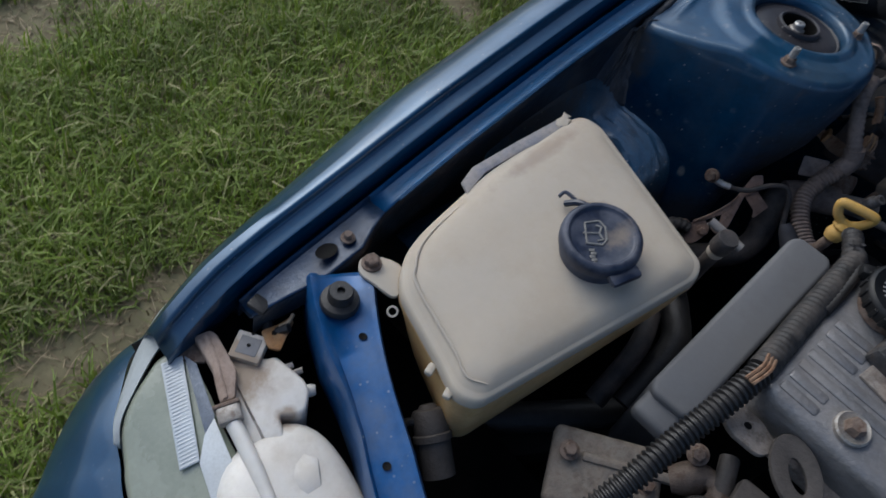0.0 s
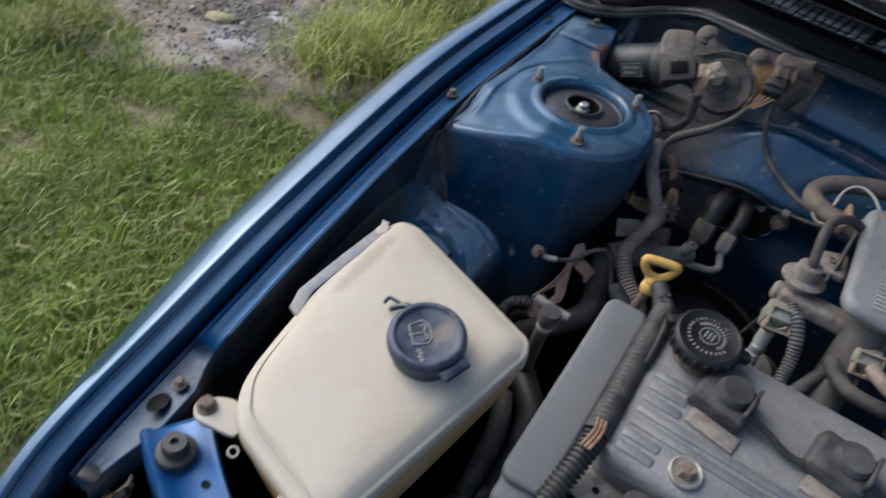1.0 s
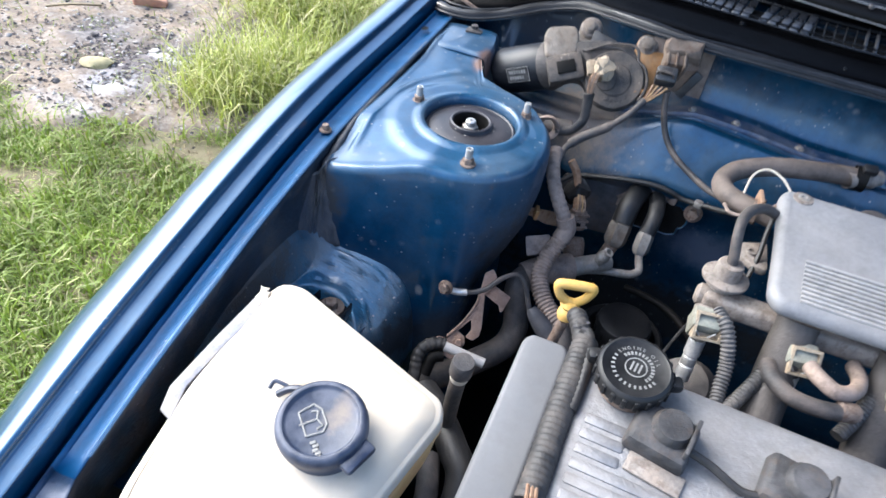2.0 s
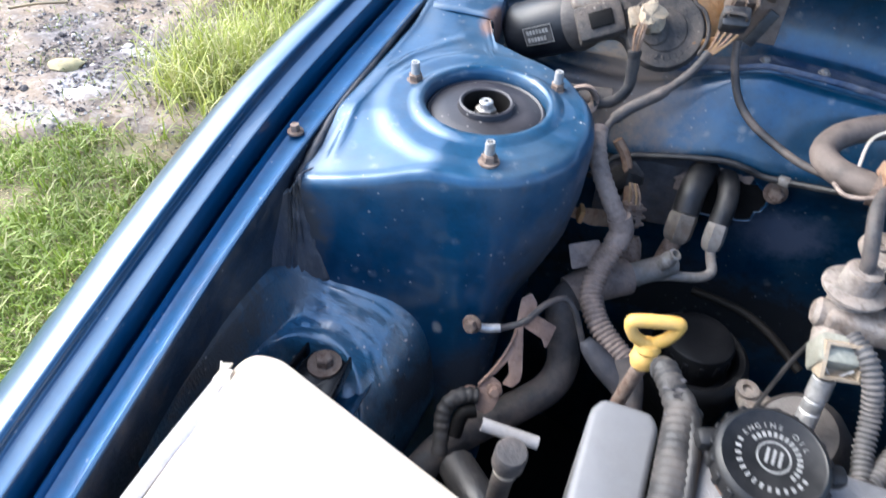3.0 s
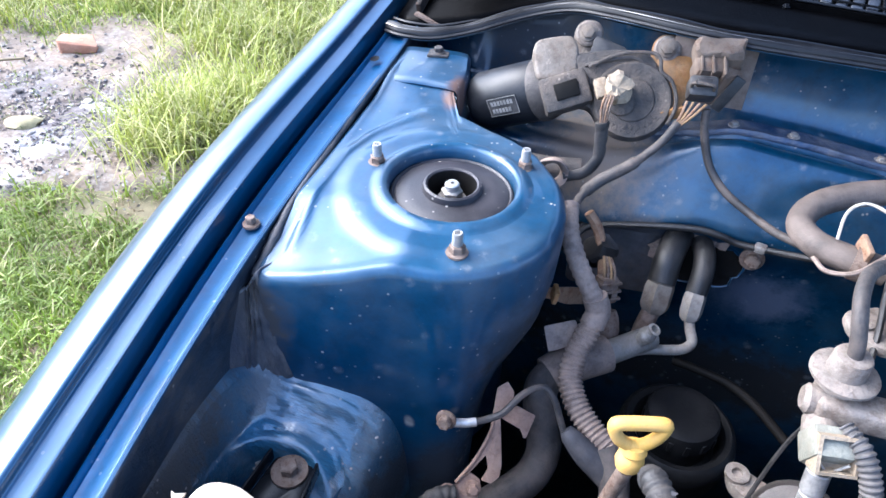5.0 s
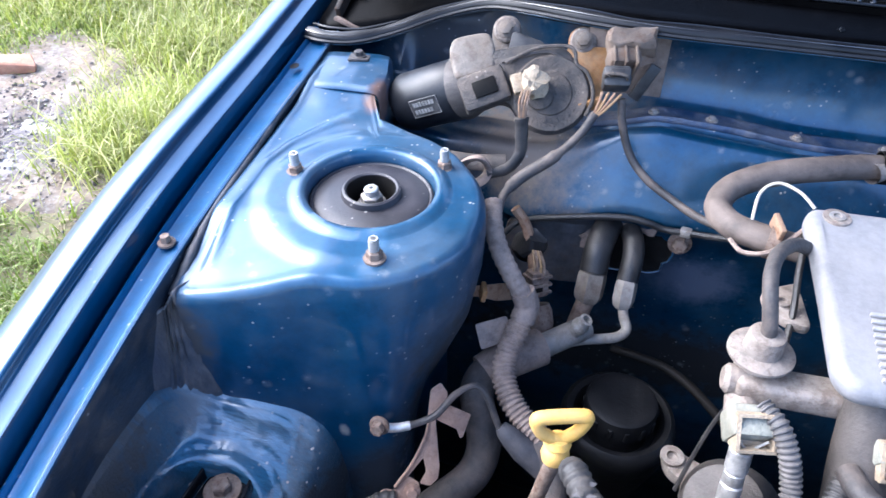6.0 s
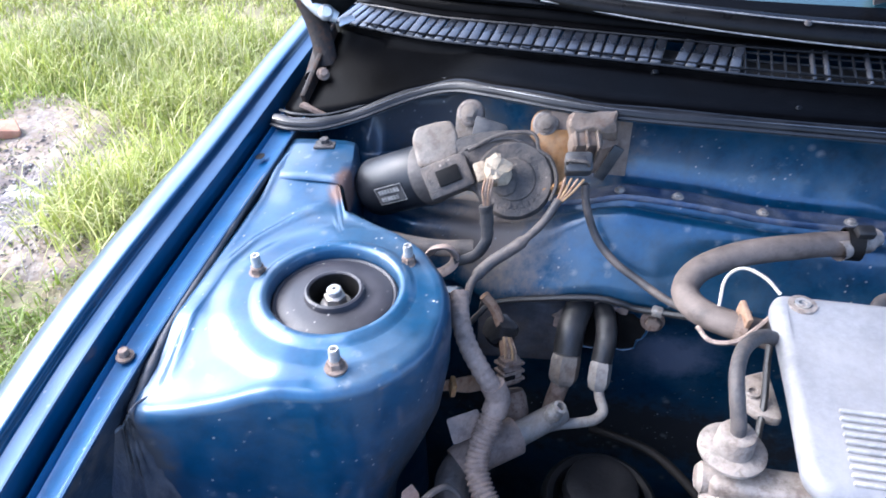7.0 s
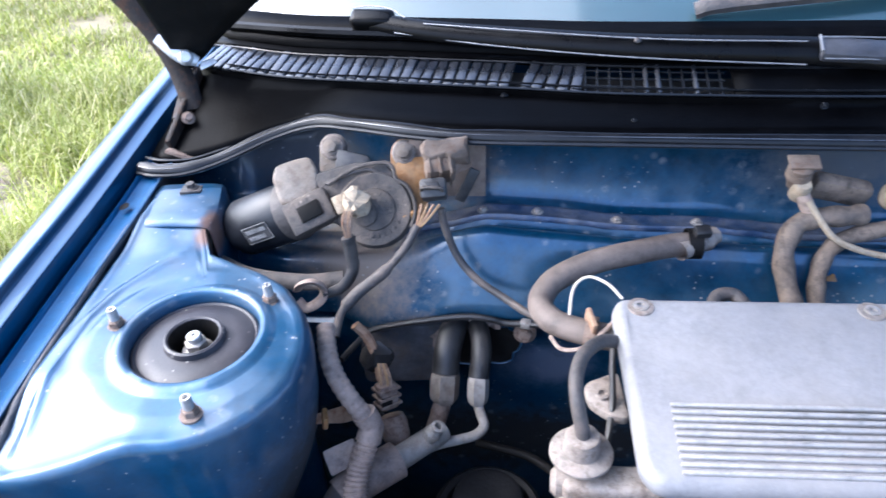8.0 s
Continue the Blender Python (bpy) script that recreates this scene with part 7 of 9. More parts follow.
# power steering reservoir low in the bay
BOWL = surface("oily_bowl", (0.006, 0.006, 0.007), (0.011, 0.011, 0.012), 0.42, 0.0, 20, 0.3, 10, dust=0.4, dust_col=(0.020, 0.019, 0.019), dust_scale=40, spec=0.25)
bowl = thing("fluid_reservoir", (-0.325, 0.03, 0.66), "black round fluid reservoir with a broad cap", "reservoir")
BM = Matrix.Translation((-0.322, 0.026, 0.0))
part("bowl", lathe([(0.030, 0.60), (0.046, 0.66), (0.0505, 0.684), (0.0512, 0.692), (0.0495, 0.699), (0.0450, 0.7025), (0.0400, 0.7010), (0.0365, 0.695), (0.0345, 0.684), (0.0, 0.682)], BM, 48), BOWL, bowl, "black bowl with a thick rolled rim")
screw_cap = part("cap", lathe([(0.0290, 0.684), (0.0292, 0.7010), (0.0312, 0.7020), (0.0316, 0.7170), (0.0300, 0.7210), (0.0265, 0.7228), (0.0150, 0.7215), (0.0, 0.7222)], BM, 40), BOWL, bowl, "black screw cap")
for k in range(14):
    a = 2 * math.pi * k / 14
    part("grip", box((0.0030, 0.0045, 0.012), BM @ pose(0.0312 * math.cos(a), 0.0312 * math.sin(a), 0.7095, 0, 0, math.degrees(a)), 0.001), BOWL, screw_cap)
part("return_hose", tube([(-0.335, 0.088, 0.716), (-0.310, 0.078, 0.722), (-0.285, 0.070, 0.722), (-0.262, 0.054, 0.720), (-0.235, 0.030, 0.712)], 0.0042, 10, 6), VOID, bowl, "thin black return hose")

# throttle side bracket with loop (near the rail)
hook = thing("lifting_hook", (-0.27, -0.02, 0.72), "grey cast bracket with a bolt eye below the rail", "bracket")
part("arm", prism(round_outline([(-0.293, -0.040), (-0.284, -0.034), (-0.262, -0.044), (-0.235, -0.050), (-0.225, -0.100), (-0.250, -0.110), (-0.268, -0.070), (-0.290, -0.054)], 0.007, 4), 0.738, 0.750, None, 0.003), ALLOY_DIRTY, hook, "cast arm")
part("eye", lathe([(0.0042, 0.0), (0.0085, 0.0), (0.0090, 0.004), (0.0042, 0.004), (0.0042, -0.002), (0, -0.002)], Matrix.Translation((-0.286, -0.044, 0.749)), 20), ALLOY_DIRTY, hook, "bolt eye")
part("boss", lathe([(0.034, -0.02), (0.032, 0.012), (0.026, 0.026), (0.0, 0.030)], toward((-0.250, -0.085, 0.762), (-0.35, -0.45, 0.8)), 24), GRIME, hook, "stained cast boss")
part("thin_wire", tube([(-0.262, -0.050, 0.842), (-0.272, -0.058, 0.818), (-0.280, -0.070, 0.795), (-0.288, -0.085, 0.77)], 0.0016, 6, 6), DARK_RUBBER, hook, "thin black wire")
LOOM_GREY = surface("grey_loom", (0.060, 0.058, 0.058), (0.095, 0.090, 0.088), 0.6, 0.0, 60, 0.3, 6, dust=0.6, dust_col=(0.16, 0.14, 0.125), dust_scale=60)
for pts in ([(-0.256, -0.076, 0.864), (-0.246, -0.088, 0.862), (-0.239, -0.099, 0.852), (-0.234, -0.109, 0.836), (-0.233, -0.126, 0.822), (-0.232, -0.145, 0.815)], [(-0.190, -0.066, 0.862), (-0.194, -0.078, 0.852), (-0.203, -0.098, 0.836), (-0.216, -0.124, 0.822), (-0.228, -0.146, 0.816)],
            [(-0.108, -0.066, 0.862), (-0.112, -0.078, 0.852), (-0.121, -0.098, 0.836), (-0.136, -0.124, 0.822)]):
    inj_loom = thing("injector_loom", pts[-1], "grey corrugated injector wiring sleeve", "wiring loom", group="injector looms")
    part("sleeve", ribbed(pts, 0.0060, 0.0036, 0.0006, 12), LOOM_GREY, inj_loom)
vent = thing("breather_hose", (-0.16, -0.12, 0.83), "curved grey breather hose with a brass end", "hose")
part("hose", tube([(-0.204, -0.098, 0.846), (-0.200, -0.116, 0.850), (-0.186, -0.131, 0.852), (-0.166, -0.133, 0.852), (-0.148, -0.128, 0.851)], 0.0072, 12, 7), RUBBER, vent)
part("end_fitting", lathe([(0.0, 0.010), (0.006, 0.010), (0.0085, 0.006), (0.0085, -0.006), (0.006, -0.008)], toward((-0.142, -0.124, 0.851), (1, 0.3, 0)), 14), RUSTY, vent, "brass end fitting")
loop2 = thing("coolant_hose", (-0.14, -0.09, 0.83), "small looped grey coolant hose", "hose")
part("hose", tube([(-0.176, -0.100, 0.862), (-0.168, -0.112, 0.864), (-0.154, -0.118, 0.862), (-0.140, -0.108, 0.860), (-0.134, -0.088, 0.856), (-0.136, -0.066, 0.850)], 0.0066, 12, 7), SLEEVE, loop2)

# ---- wiper motor ----
GEAR = surface("dusty_gear_case", (0.024, 0.022, 0.022), (0.052, 0.046, 0.042), 0.7, 0.0, 50, 0.9, 8, dust=0.85, dust_col=(0.140, 0.112, 0.090), dust_scale=44, specks=0.8, speck_col=(0.22, 0.19, 0.16), mott=0.6)
wm = thing("wiper_motor", (-0.48, 0.19, 0.88), "black wiper motor with a dusty cast gearbox", "wiper motor")
AX = (Vector((-0.484, 0.170, 0.930)) - Vector((-0.566, 0.188, 0.887))).normalized()
W0 = toward((-0.563, 0.188, 0.888), AX)
part("motor_can", lathe([(0, -0.002), (0.018, -0.002), (0.0250, 0.002), (0.0272, 0.007), (0.0275, 0.068), (0.0262, 0.070), (0.0262, 0.076)], W0, 40), CAN_BLACK, wm, "glossy black motor can")
part("end_bell", lathe([(0.0262, 0.066), (0.0284, 0.067), (0.0284, 0.071), (0.0262, 0.078), (0.022, 0.088), (0.012, 0.092)], W0, 24), GRIME, wm, "grimy cast end bell")
lump = prism(round_outline([(-0.019, -0.020), (0.015, -0.022), (0.019, 0.006), (0.015, 0.018), (0.004, 0.0185), (-0.008, 0.0175), (-0.0165, 0.016), (-0.021, 0.006)], 0.006, 4), -0.018, 0.006, toward((-0.4950, 0.174, 0.950), (0.12, -0.66, 0.74), 10), 0.003, 3)
part("top_casting", lump, DULL_CAST, wm, "pale notched casting")
part("edge_strap", tube([(-0.470, 0.170, 0.950), (-0.450, 0.174, 0.957), (-0.432, 0.178, 0.960), (-0.420, 0.176, 0.955)], 0.0016, 6, 5), GRIME, wm, "thin worn edge of the cover")
part("gearbox", prism(round_outline([(-0.052, -0.020), (-0.048, 0.022), (-0.010, 0.030), (0.020, 0.030), (0.034, 0.012), (0.036, -0.010), (0.026, -0.032), (0.004, -0.040), (-0.016, -0.034), (-0.024, -0.020)], 0.012, 4), -0.018, 0.008, toward((-0.438, 0.172, 0.936), (0.06, -0.80, 0.60), 4), 0.005, 2), GEAR, wm, "dusty black gearbox")
GC = toward((-0.426, 0.165, 0.927), (0.06, -0.80, 0.60))
part("gear_cover", lathe([(0, 0.0125), (0.014, 0.0125), (0.0175, 0.0118), (0.0185, 0.0105), (0.0265, 0.0100), (0.0290, 0.0112), (0.0310, 0.0112), (0.0330, 0.0085), (0.0338, 0.003)], GC, 40), GEAR, wm, "round dusty gear cover")
part("cover_boss", lathe([(0, 0.0165), (0.0085, 0.0165), (0.0105, 0.0150), (0.0110, 0.0110)], GC @ pose(-0.008, -0.004, 0), 24), GEAR, wm, "raised round boss")
for k in range(6):
    part("cover_mark", box((0.0022, 0.0040, 0.0010), GC @ pose(0.0225 * math.cos(radians(-95 + 13 * k)), 0.0225 * math.sin(radians(-95 + 13 * k)), 0.0108, 0, 0, 13 * k - 5), 0.0003), GEAR, wm, "cast mark")
part("cover_hem", tube([GC @ Vector((x, y, 0.0115)) for x, y in ((-0.040, 0.022), (-0.016, 0.036), (0.008, 0.040), (0.016, 0.036), (0.019, 0.026), (0.028, 0.020), (0.034, 0.008), (0.035, -0.004), (0.031, -0.016))], 0.0017, 8, 5), GEAR, wm, "folded hem of the cover")
part("connector_shell", box((0.040, 0.030, 0.022), toward((-0.481, 0.154, 0.930), (0.10, -0.75, 0.65), 24), 0.003), GEAR, wm, "black plug shell")
part("connector_window", box((0.020, 0.014, 0.004), toward((-0.479, 0.1455, 0.9375), (0.10, -0.75, 0.65), 24), 0.001), VOID, wm, "recess in the plug shell")
crust = lathe([(0.0, 0.014), (0.0075, 0.0138), (0.0110, 0.011), (0.0125, 0.005), (0.0120, -0.001), (0.0100, -0.005), (0.0, -0.005)], toward((-0.4395, 0.152, 0.942), (0.15, -0.75, 0.65)), 18)
for v in crust.verts:
    v.co += 0.0042 * noise.noise_vector(v.co * 170)
part("cream_plug", crust, CREAM, wm, "crusty cream plug", smooth=25)
part("plug_socket", box((0.010, 0.016, 0.010), toward((-0.4515, 0.146, 0.944), (0.10, -0.75, 0.65), 20), 0.0015), CREAM, wm, "white plug socket")
for k in range(4):
    part("plug_wire", tube([(-0.446 + 0.0022 * k, 0.135, 0.945), (-0.447 + 0.0022 * k, 0.128, 0.937), (-0.4455 + 0.0014 * k, 0.127, 0.924)], 0.0009, 6, 5), RUSTY if k % 2 else TAN, wm, "short brown wire")
part("plug_lead", tube([(-0.444, 0.128, 0.924), (-0.4425, 0.126, 0.908), (-0.442, 0.122, 0.893), (-0.450, 0.112, 0.883), (-0.466, 0.106, 0.878)], lambda u: 0.0066 - 0.0016 * u + 0.0008 * noise.noise(Vector((u * 14, 0, 0))), 10, 8, flat=0.6), LOOM_TAPE, wm, "taped plug lead")
centre = W0 @ Vector((0, 0, 0.041))
face = Vector((-0.530, 0.160, 0.908)) - centre
face = (face - AX * face.dot(AX)).normalized()
LAB = Matrix.Translation(centre + face * 0.0277) @ Matrix((AX, face.cross(AX), face)).transposed().to_4x4()
part("label_frame", box((0.030, 0.0165, 0.0004), LAB, 0.0), GREY_MARK, wm, "worn label edge")
part("label_field", box((0.0288, 0.0153, 0.0006), LAB, 0.0), BLACK_PL, wm, "black label")
for y, count in ((0.0034, 7), (-0.0034, 6)):
    for k in range(count):
        part("print_bar", box((0.0024, 0.0040, 0.0003), LAB @ pose(-0.0105 + 0.0034 * k, y, 0.0006), 0.0), WHITE_MARK, wm, "white label print")
for (x, y, z), mat, name in (((-0.478, 0.238, 0.948), ALLOY_DIRTY, "upper_foot"), ((-0.407, 0.222, 0.952), OCHRE, "ochre_foot")):
    foot = part(name, prism(round_outline([(-0.013, -0.024), (0.013, -0.024), (0.013, 0.006), (0.006, 0.014), (-0.006, 0.014), (-0.013, 0.006)], 0.006, 4), -0.002, 0.002, toward((x, y, z), (0.05, -0.8, 0.6)), 0.0008), mat if mat is OCHRE else DULL_CAST, wm, "mounting foot")
    part("foot_grommet", lathe([(0.0118, 0.0), (0.0118, 0.0035), (0.0100, 0.0050), (0.0, 0.0050)], toward((x, y - 0.002, z + 0.002), (0.05, -0.8, 0.6)), 24), ALLOY_DIRTY, foot, "rubber grommet")
    part("foot_bolt", hexbolt((x, y - 0.0075, z + 0.006), 0.0062, 0.005, washer=1.3, direction=(0.05, -0.8, 0.6)), DULL_CAST, foot, "dusty bolt")
part("rusty_ear", prism(round_outline([(-0.020, -0.030), (0.012, -0.034), (0.022, -0.006), (0.016, 0.016), (-0.012, 0.014)], 0.005, 3), -0.0015, 0.0015, toward((-0.400, 0.206, 0.940), (0.05, -0.8, 0.6)), 0.0006), OCHRE, wm, "rust-stained ear of the gearbox")
part("web", prism(round_outline([(-0.016, -0.03), (0.014, -0.03), (0.020, 0.012), (-0.010, 0.020)], 0.004, 3), -0.002, 0.002, toward((-0.460, 0.215, 0.938), (0.05, -0.8, 0.6)), 0.0006), BLACK_PL, wm, "dark cast web")
shelf = thing("wiper_bracket", (-0.47, 0.18, 0.87), "dirty flat bracket strip below the wiper motor", "bracket")
part("strip", tube([(-0.575, 0.150, 0.876), (-0.54, 0.135, 0.873), (-0.49, 0.130, 0.872), (-0.455, 0.134, 0.874)], 0.0075, 8, 6, flat=0.35), RUBBER, shelf)
part("clip", tube([(-0.488, 0.108, 0.882), (-0.482, 0.103, 0.892), (-0.472, 0.104, 0.894), (-0.466, 0.108, 0.884), (-0.468, 0.106, 0.874), (-0.480, 0.100, 0.868), (-0.488, 0.102, 0.874)], 0.0052, 8, 6, flat=0.5), SLEEVE, shelf, "bent dusty clip")
# relay plug beside the motor
RUST_PLATE = surface("dusty_brown", (0.105, 0.076, 0.056), (0.17, 0.125, 0.092), 0.8, 0.05, 40, 0.6, 8, dust=0.75, dust_col=(0.21, 0.165, 0.130), dust_scale=40, rust=0.5, rust_col=(0.10, 0.048, 0.024), mott=0.5)
TAN_PLATE = surface("tan_dusty_plate", (0.165, 0.120, 0.092), (0.235, 0.178, 0.140), 0.85, 0.0, 30, 0.5, 10, dust=0.7, dust_col=(0.20, 0.165, 0.14), dust_scale=26, rust=0.4, rust_col=(0.085, 0.045, 0.028), mott=0.5)
relay = thing("relay_plug", (-0.372, 0.19, 0.93), "dusty black plug on a grimy relay box", "plug")
part("box", box((0.026, 0.018, 0.026), toward((-0.371, 0.186, 0.957), (0.1, -0.55, 0.85), 4), 0.004), RUST_PLATE, relay, "dusty relay body")
part("plug", box((0.022, 0.017, 0.022), toward((-0.374, 0.162, 0.951), (0.05, -0.75, 0.65), 4), 0.003), BLACK_PL, relay, "black plug")
part("plug_window", box((0.012, 0.006, 0.006), toward((-0.374, 0.150, 0.962), (0.05, -0.75, 0.65), 4), 0.001), DARK_RUBBER, relay)
part("plug_latch", tube([(-0.383, 0.152, 0.956), (-0.381, 0.147, 0.962), (-0.367, 0.147, 0.962), (-0.365, 0.152, 0.956)], 0.0014, 6, 5), GEAR, relay, "wire latch round the plug")
for k in range(3):
    part("relay_rib", box((0.0020, 0.020, 0.028), toward((-0.380 + 0.009 * k, 0.184, 0.9575), (0.1, -0.55, 0.85), 4), 0.0006), RUST_PLATE, relay, "moulded rib of the relay body")
crumble = box((0.040, 0.020, 0.030), toward((-0.366, 0.196, 0.966), (0.1, -0.55, 0.85), 4), 0.005, 3)
bmesh.ops.subdivide_edges(crumble, edges=crumble.edges[:], cuts=2, use_grid_fill=True)
for v in crumble.verts:
    v.co += 0.0045 * noise.noise_vector(v.co * 90)
part("caked_dust", crumble, RUST_PLATE, relay, "caked tan dust on the relay", smooth=20)
part("relay_tab", prism(round_outline([(-0.010, -0.008), (0.008, -0.010), (0.011, 0.006), (0.002, 0.012), (-0.008, 0.008)], 0.002, 2), -0.001, 0.001, toward((-0.354, 0.192, 0.962), (0.5, -0.7, 0.5), 15), 0.0004), RUST_PLATE, relay, "bent dusty tab")
for k in range(4):
    part("wire", tube([(-0.383 + 0.005 * k, 0.150, 0.944), (-0.385 + 0.003 * k, 0.142, 0.936), (-0.388 + 0.001 * k, 0.136, 0.928)], 0.0011, 6, 4), WIRE_TAN if k % 2 else TAN, relay, "ochre wire")
part("lead", tube([(-0.386, 0.138, 0.930), (-0.396, 0.126, 0.915), (-0.414, 0.116, 0.897), (-0.436, 0.105, 0.882), (-0.448, 0.090, 0.872), (-0.450, 0.072, 0.862)], lambda u: 0.0036 + 0.0017 * (0.35 < u < 0.75), 10, 8), RUBBER, relay, "taped lead")
part("mount_plate", box((0.070, 0.003, 0.062), pose(-0.368, 0.219, 0.944, -10, 0, 0), 0.001), TAN_PLATE, relay, "dusty brown mounting plate")
part("back_plate", box((0.010, 0.003, 0.034), pose(-0.349, 0.205, 0.930, -10, 26, 0), 0.001), BLACK_PL, relay, "stained back plate")
part("ochre_arm", box((0.030, 0.006, 0.010), pose(-0.396, 0.158, 0.925, 0, -20, 10), 0.002), OCHRE, relay, "ochre arm")
# small nut in the pocket beside the tank bracket
nut = thing("pocket_nut", (-0.617, -0.165, 0.760), "small dull nut on a welded stud in the pocket", "nut")
part("nut", hexbolt((-0.6190, -0.1600, 0.757), 0.0042, 0.006, washer=1.5), ZINC, nut)
# clip on the shelf behind the tower
sc = thing("shelf_clip", (-0.61, 0.205, 0.918), "dark clip with a bolt on the shelf", "clip")
part("plate", box((0.020, 0.018, 0.003), pose(-0.612, 0.205, 0.9205, -8, 0, 10), 0.001), RUBBER, sc)
part("bolt", hexbolt((-0.612, 0.204, 0.922), 0.0045, 0.006), RUBBER, sc, "dusty bolt")

# ---- vacuum valves at the far side of the firewall ----
VALVE_HOSE = surface("grimy_hose", (0.075, 0.058, 0.046), (0.14, 0.108, 0.084), 0.7, 0.0, 50, 0.5, 7, dust=0.8, dust_col=(0.21, 0.155, 0.11), dust_scale=38, rust=0.6, rust_col=(0.03, 0.024, 0.02), mott=0.5)
vv = thing("vacuum_valves", (-0.06, 0.19, 0.90), "cluster of dusty tan vacuum valves and hoses on the firewall", "valves")
part("valve", lathe([(0, 0.016), (0.010, 0.016), (0.0135, 0.013), (0.0135, 0.008), (0.0120, 0.007), (0.0135, 0.006), (0.0140, -0.002), (0.0110, -0.006), (0.0095, -0.016), (0.006, -0.020), (0, -0.020)], toward((-0.074, 0.186, 0.957), (-0.05, -0.25, 0.95)) @ Matrix.Scale(0.74, 4), 24), RUST_PLATE, vv, "stacked tan valve")
part("cap_plate", box((0.024, 0.016, 0.003), toward((-0.073, 0.184, 0.9695), (-0.05, -0.25, 0.95), 8), 0.001), RUST_PLATE, vv, "dusty cap plate")
part("valve_tip", lathe([(0, 0.010), (0.006, 0.010), (0.0078, 0.005), (0.0078, -0.008), (0.005, -0.012)], toward((-0.071, 0.182, 0.945), (-0.05, -0.45, 0.9)), 16), CREAM, vv, "yellowed valve tip")
part("stem", tube([(-0.071, 0.182, 0.945), (-0.064, 0.174, 0.932), (-0.055, 0.172, 0.920)], 0.0062, 10, 5), SLEEVE, vv, "dusty stem")
part("dark_body", box((0.050, 0.016, 0.022), pose(-0.034, 0.196, 0.938, 15, 12, 0), 0.005, 2), VALVE_HOSE, vv, "dark valve body")
part("elbow_hose", tube([(-0.068, 0.095, 0.845), (-0.072, 0.120, 0.860), (-0.076, 0.146, 0.876), (-0.079, 0.160, 0.897), (-0.071, 0.170, 0.917), (-0.055, 0.171, 0.925), (-0.036, 0.172, 0.9265), (-0.018, 0.176, 0.926)], lambda u: 0.0086 + 0.0006 * math.sin(40 * u), 14, 7), VALVE_HOSE, vv, "dusty elbow hose")
part("second_hose", tube([(-0.052, 0.095, 0.840), (-0.052, 0.120, 0.852), (-0.050, 0.146, 0.868), (-0.046, 0.160, 0.887), (-0.036, 0.167, 0.902), (-0.012, 0.172, 0.911), (0.03, 0.178, 0.914), (0.08, 0.182, 0.90)], lambda u: 0.0072 + 0.0005 * math.sin(47 * u), 14, 7), VALVE_HOSE, vv, "dusty hose")
part("side_valve", lathe([(0, 0.012), (0.010, 0.012), (0.013, 0.008), (0.013, -0.006), (0.008, -0.014), (0, -0.014)], toward((0.012, 0.190, 0.936), (0.3, -0.6, 0.7)), 20), CREAM, vv, "pale round valve")
part("ochre_bracket", box((0.026, 0.004, 0.016), pose(-0.040, 0.160, 0.862, 0, -30, 0), 0.001), OCHRE, vv, "ochre bracket")
part("thin_wire", tube([(-0.066, 0.172, 0.940), (-0.052, 0.160, 0.922), (-0.040, 0.156, 0.912), (-0.015, 0.155, 0.902), (0.03, 0.158, 0.892)], 0.0028, 8, 6), CREAM, vv, "pale wire")

# ---- headlamp ----
SIDE_LENS = surface("side_lens_plastic", (0.33, 0.36, 0.37), (0.40, 0.43, 0.44), 0.30, 0.0, 12, 0.03, 20, dust=0.25, dust_col=(0.36, 0.36, 0.33), mott=0.06)
BEIGE = surface("dirty_beige", (0.34, 0.255, 0.20), (0.43, 0.33, 0.27), 0.7, 0.0, 50, 0.4, 8, dust=0.6, dust_col=(0.24, 0.16, 0.11), dust_scale=50, rust=0.3, rust_col=(0.14, 0.085, 0.055), mott=0.25)
STIPPLE = surface("stippled_grey", (0.20, 0.225, 0.27), (0.28, 0.31, 0.355), 0.45, 0.1, 60, 0.6, 12, specks=0.9, speck_col=(0.38, 0.41, 0.46), mott=0.3)
lamp = thing("headlamp", (-0.60, -0.62, 0.68), "clouded headlamp with a stained white plastic housing", "headlamp")


def lamp_z(x, y):
    return 0.752 + 0.15 * (y + 0.60)


def lens_z(x, y):
    """The height of the lens, which leans down towards the bumper."""
    back = -0.606 - 0.13 * (x + 0.652)
    return 0.7495 - 0.03 * (x + 0.652) - 0.30 * max(0.0, back - y)


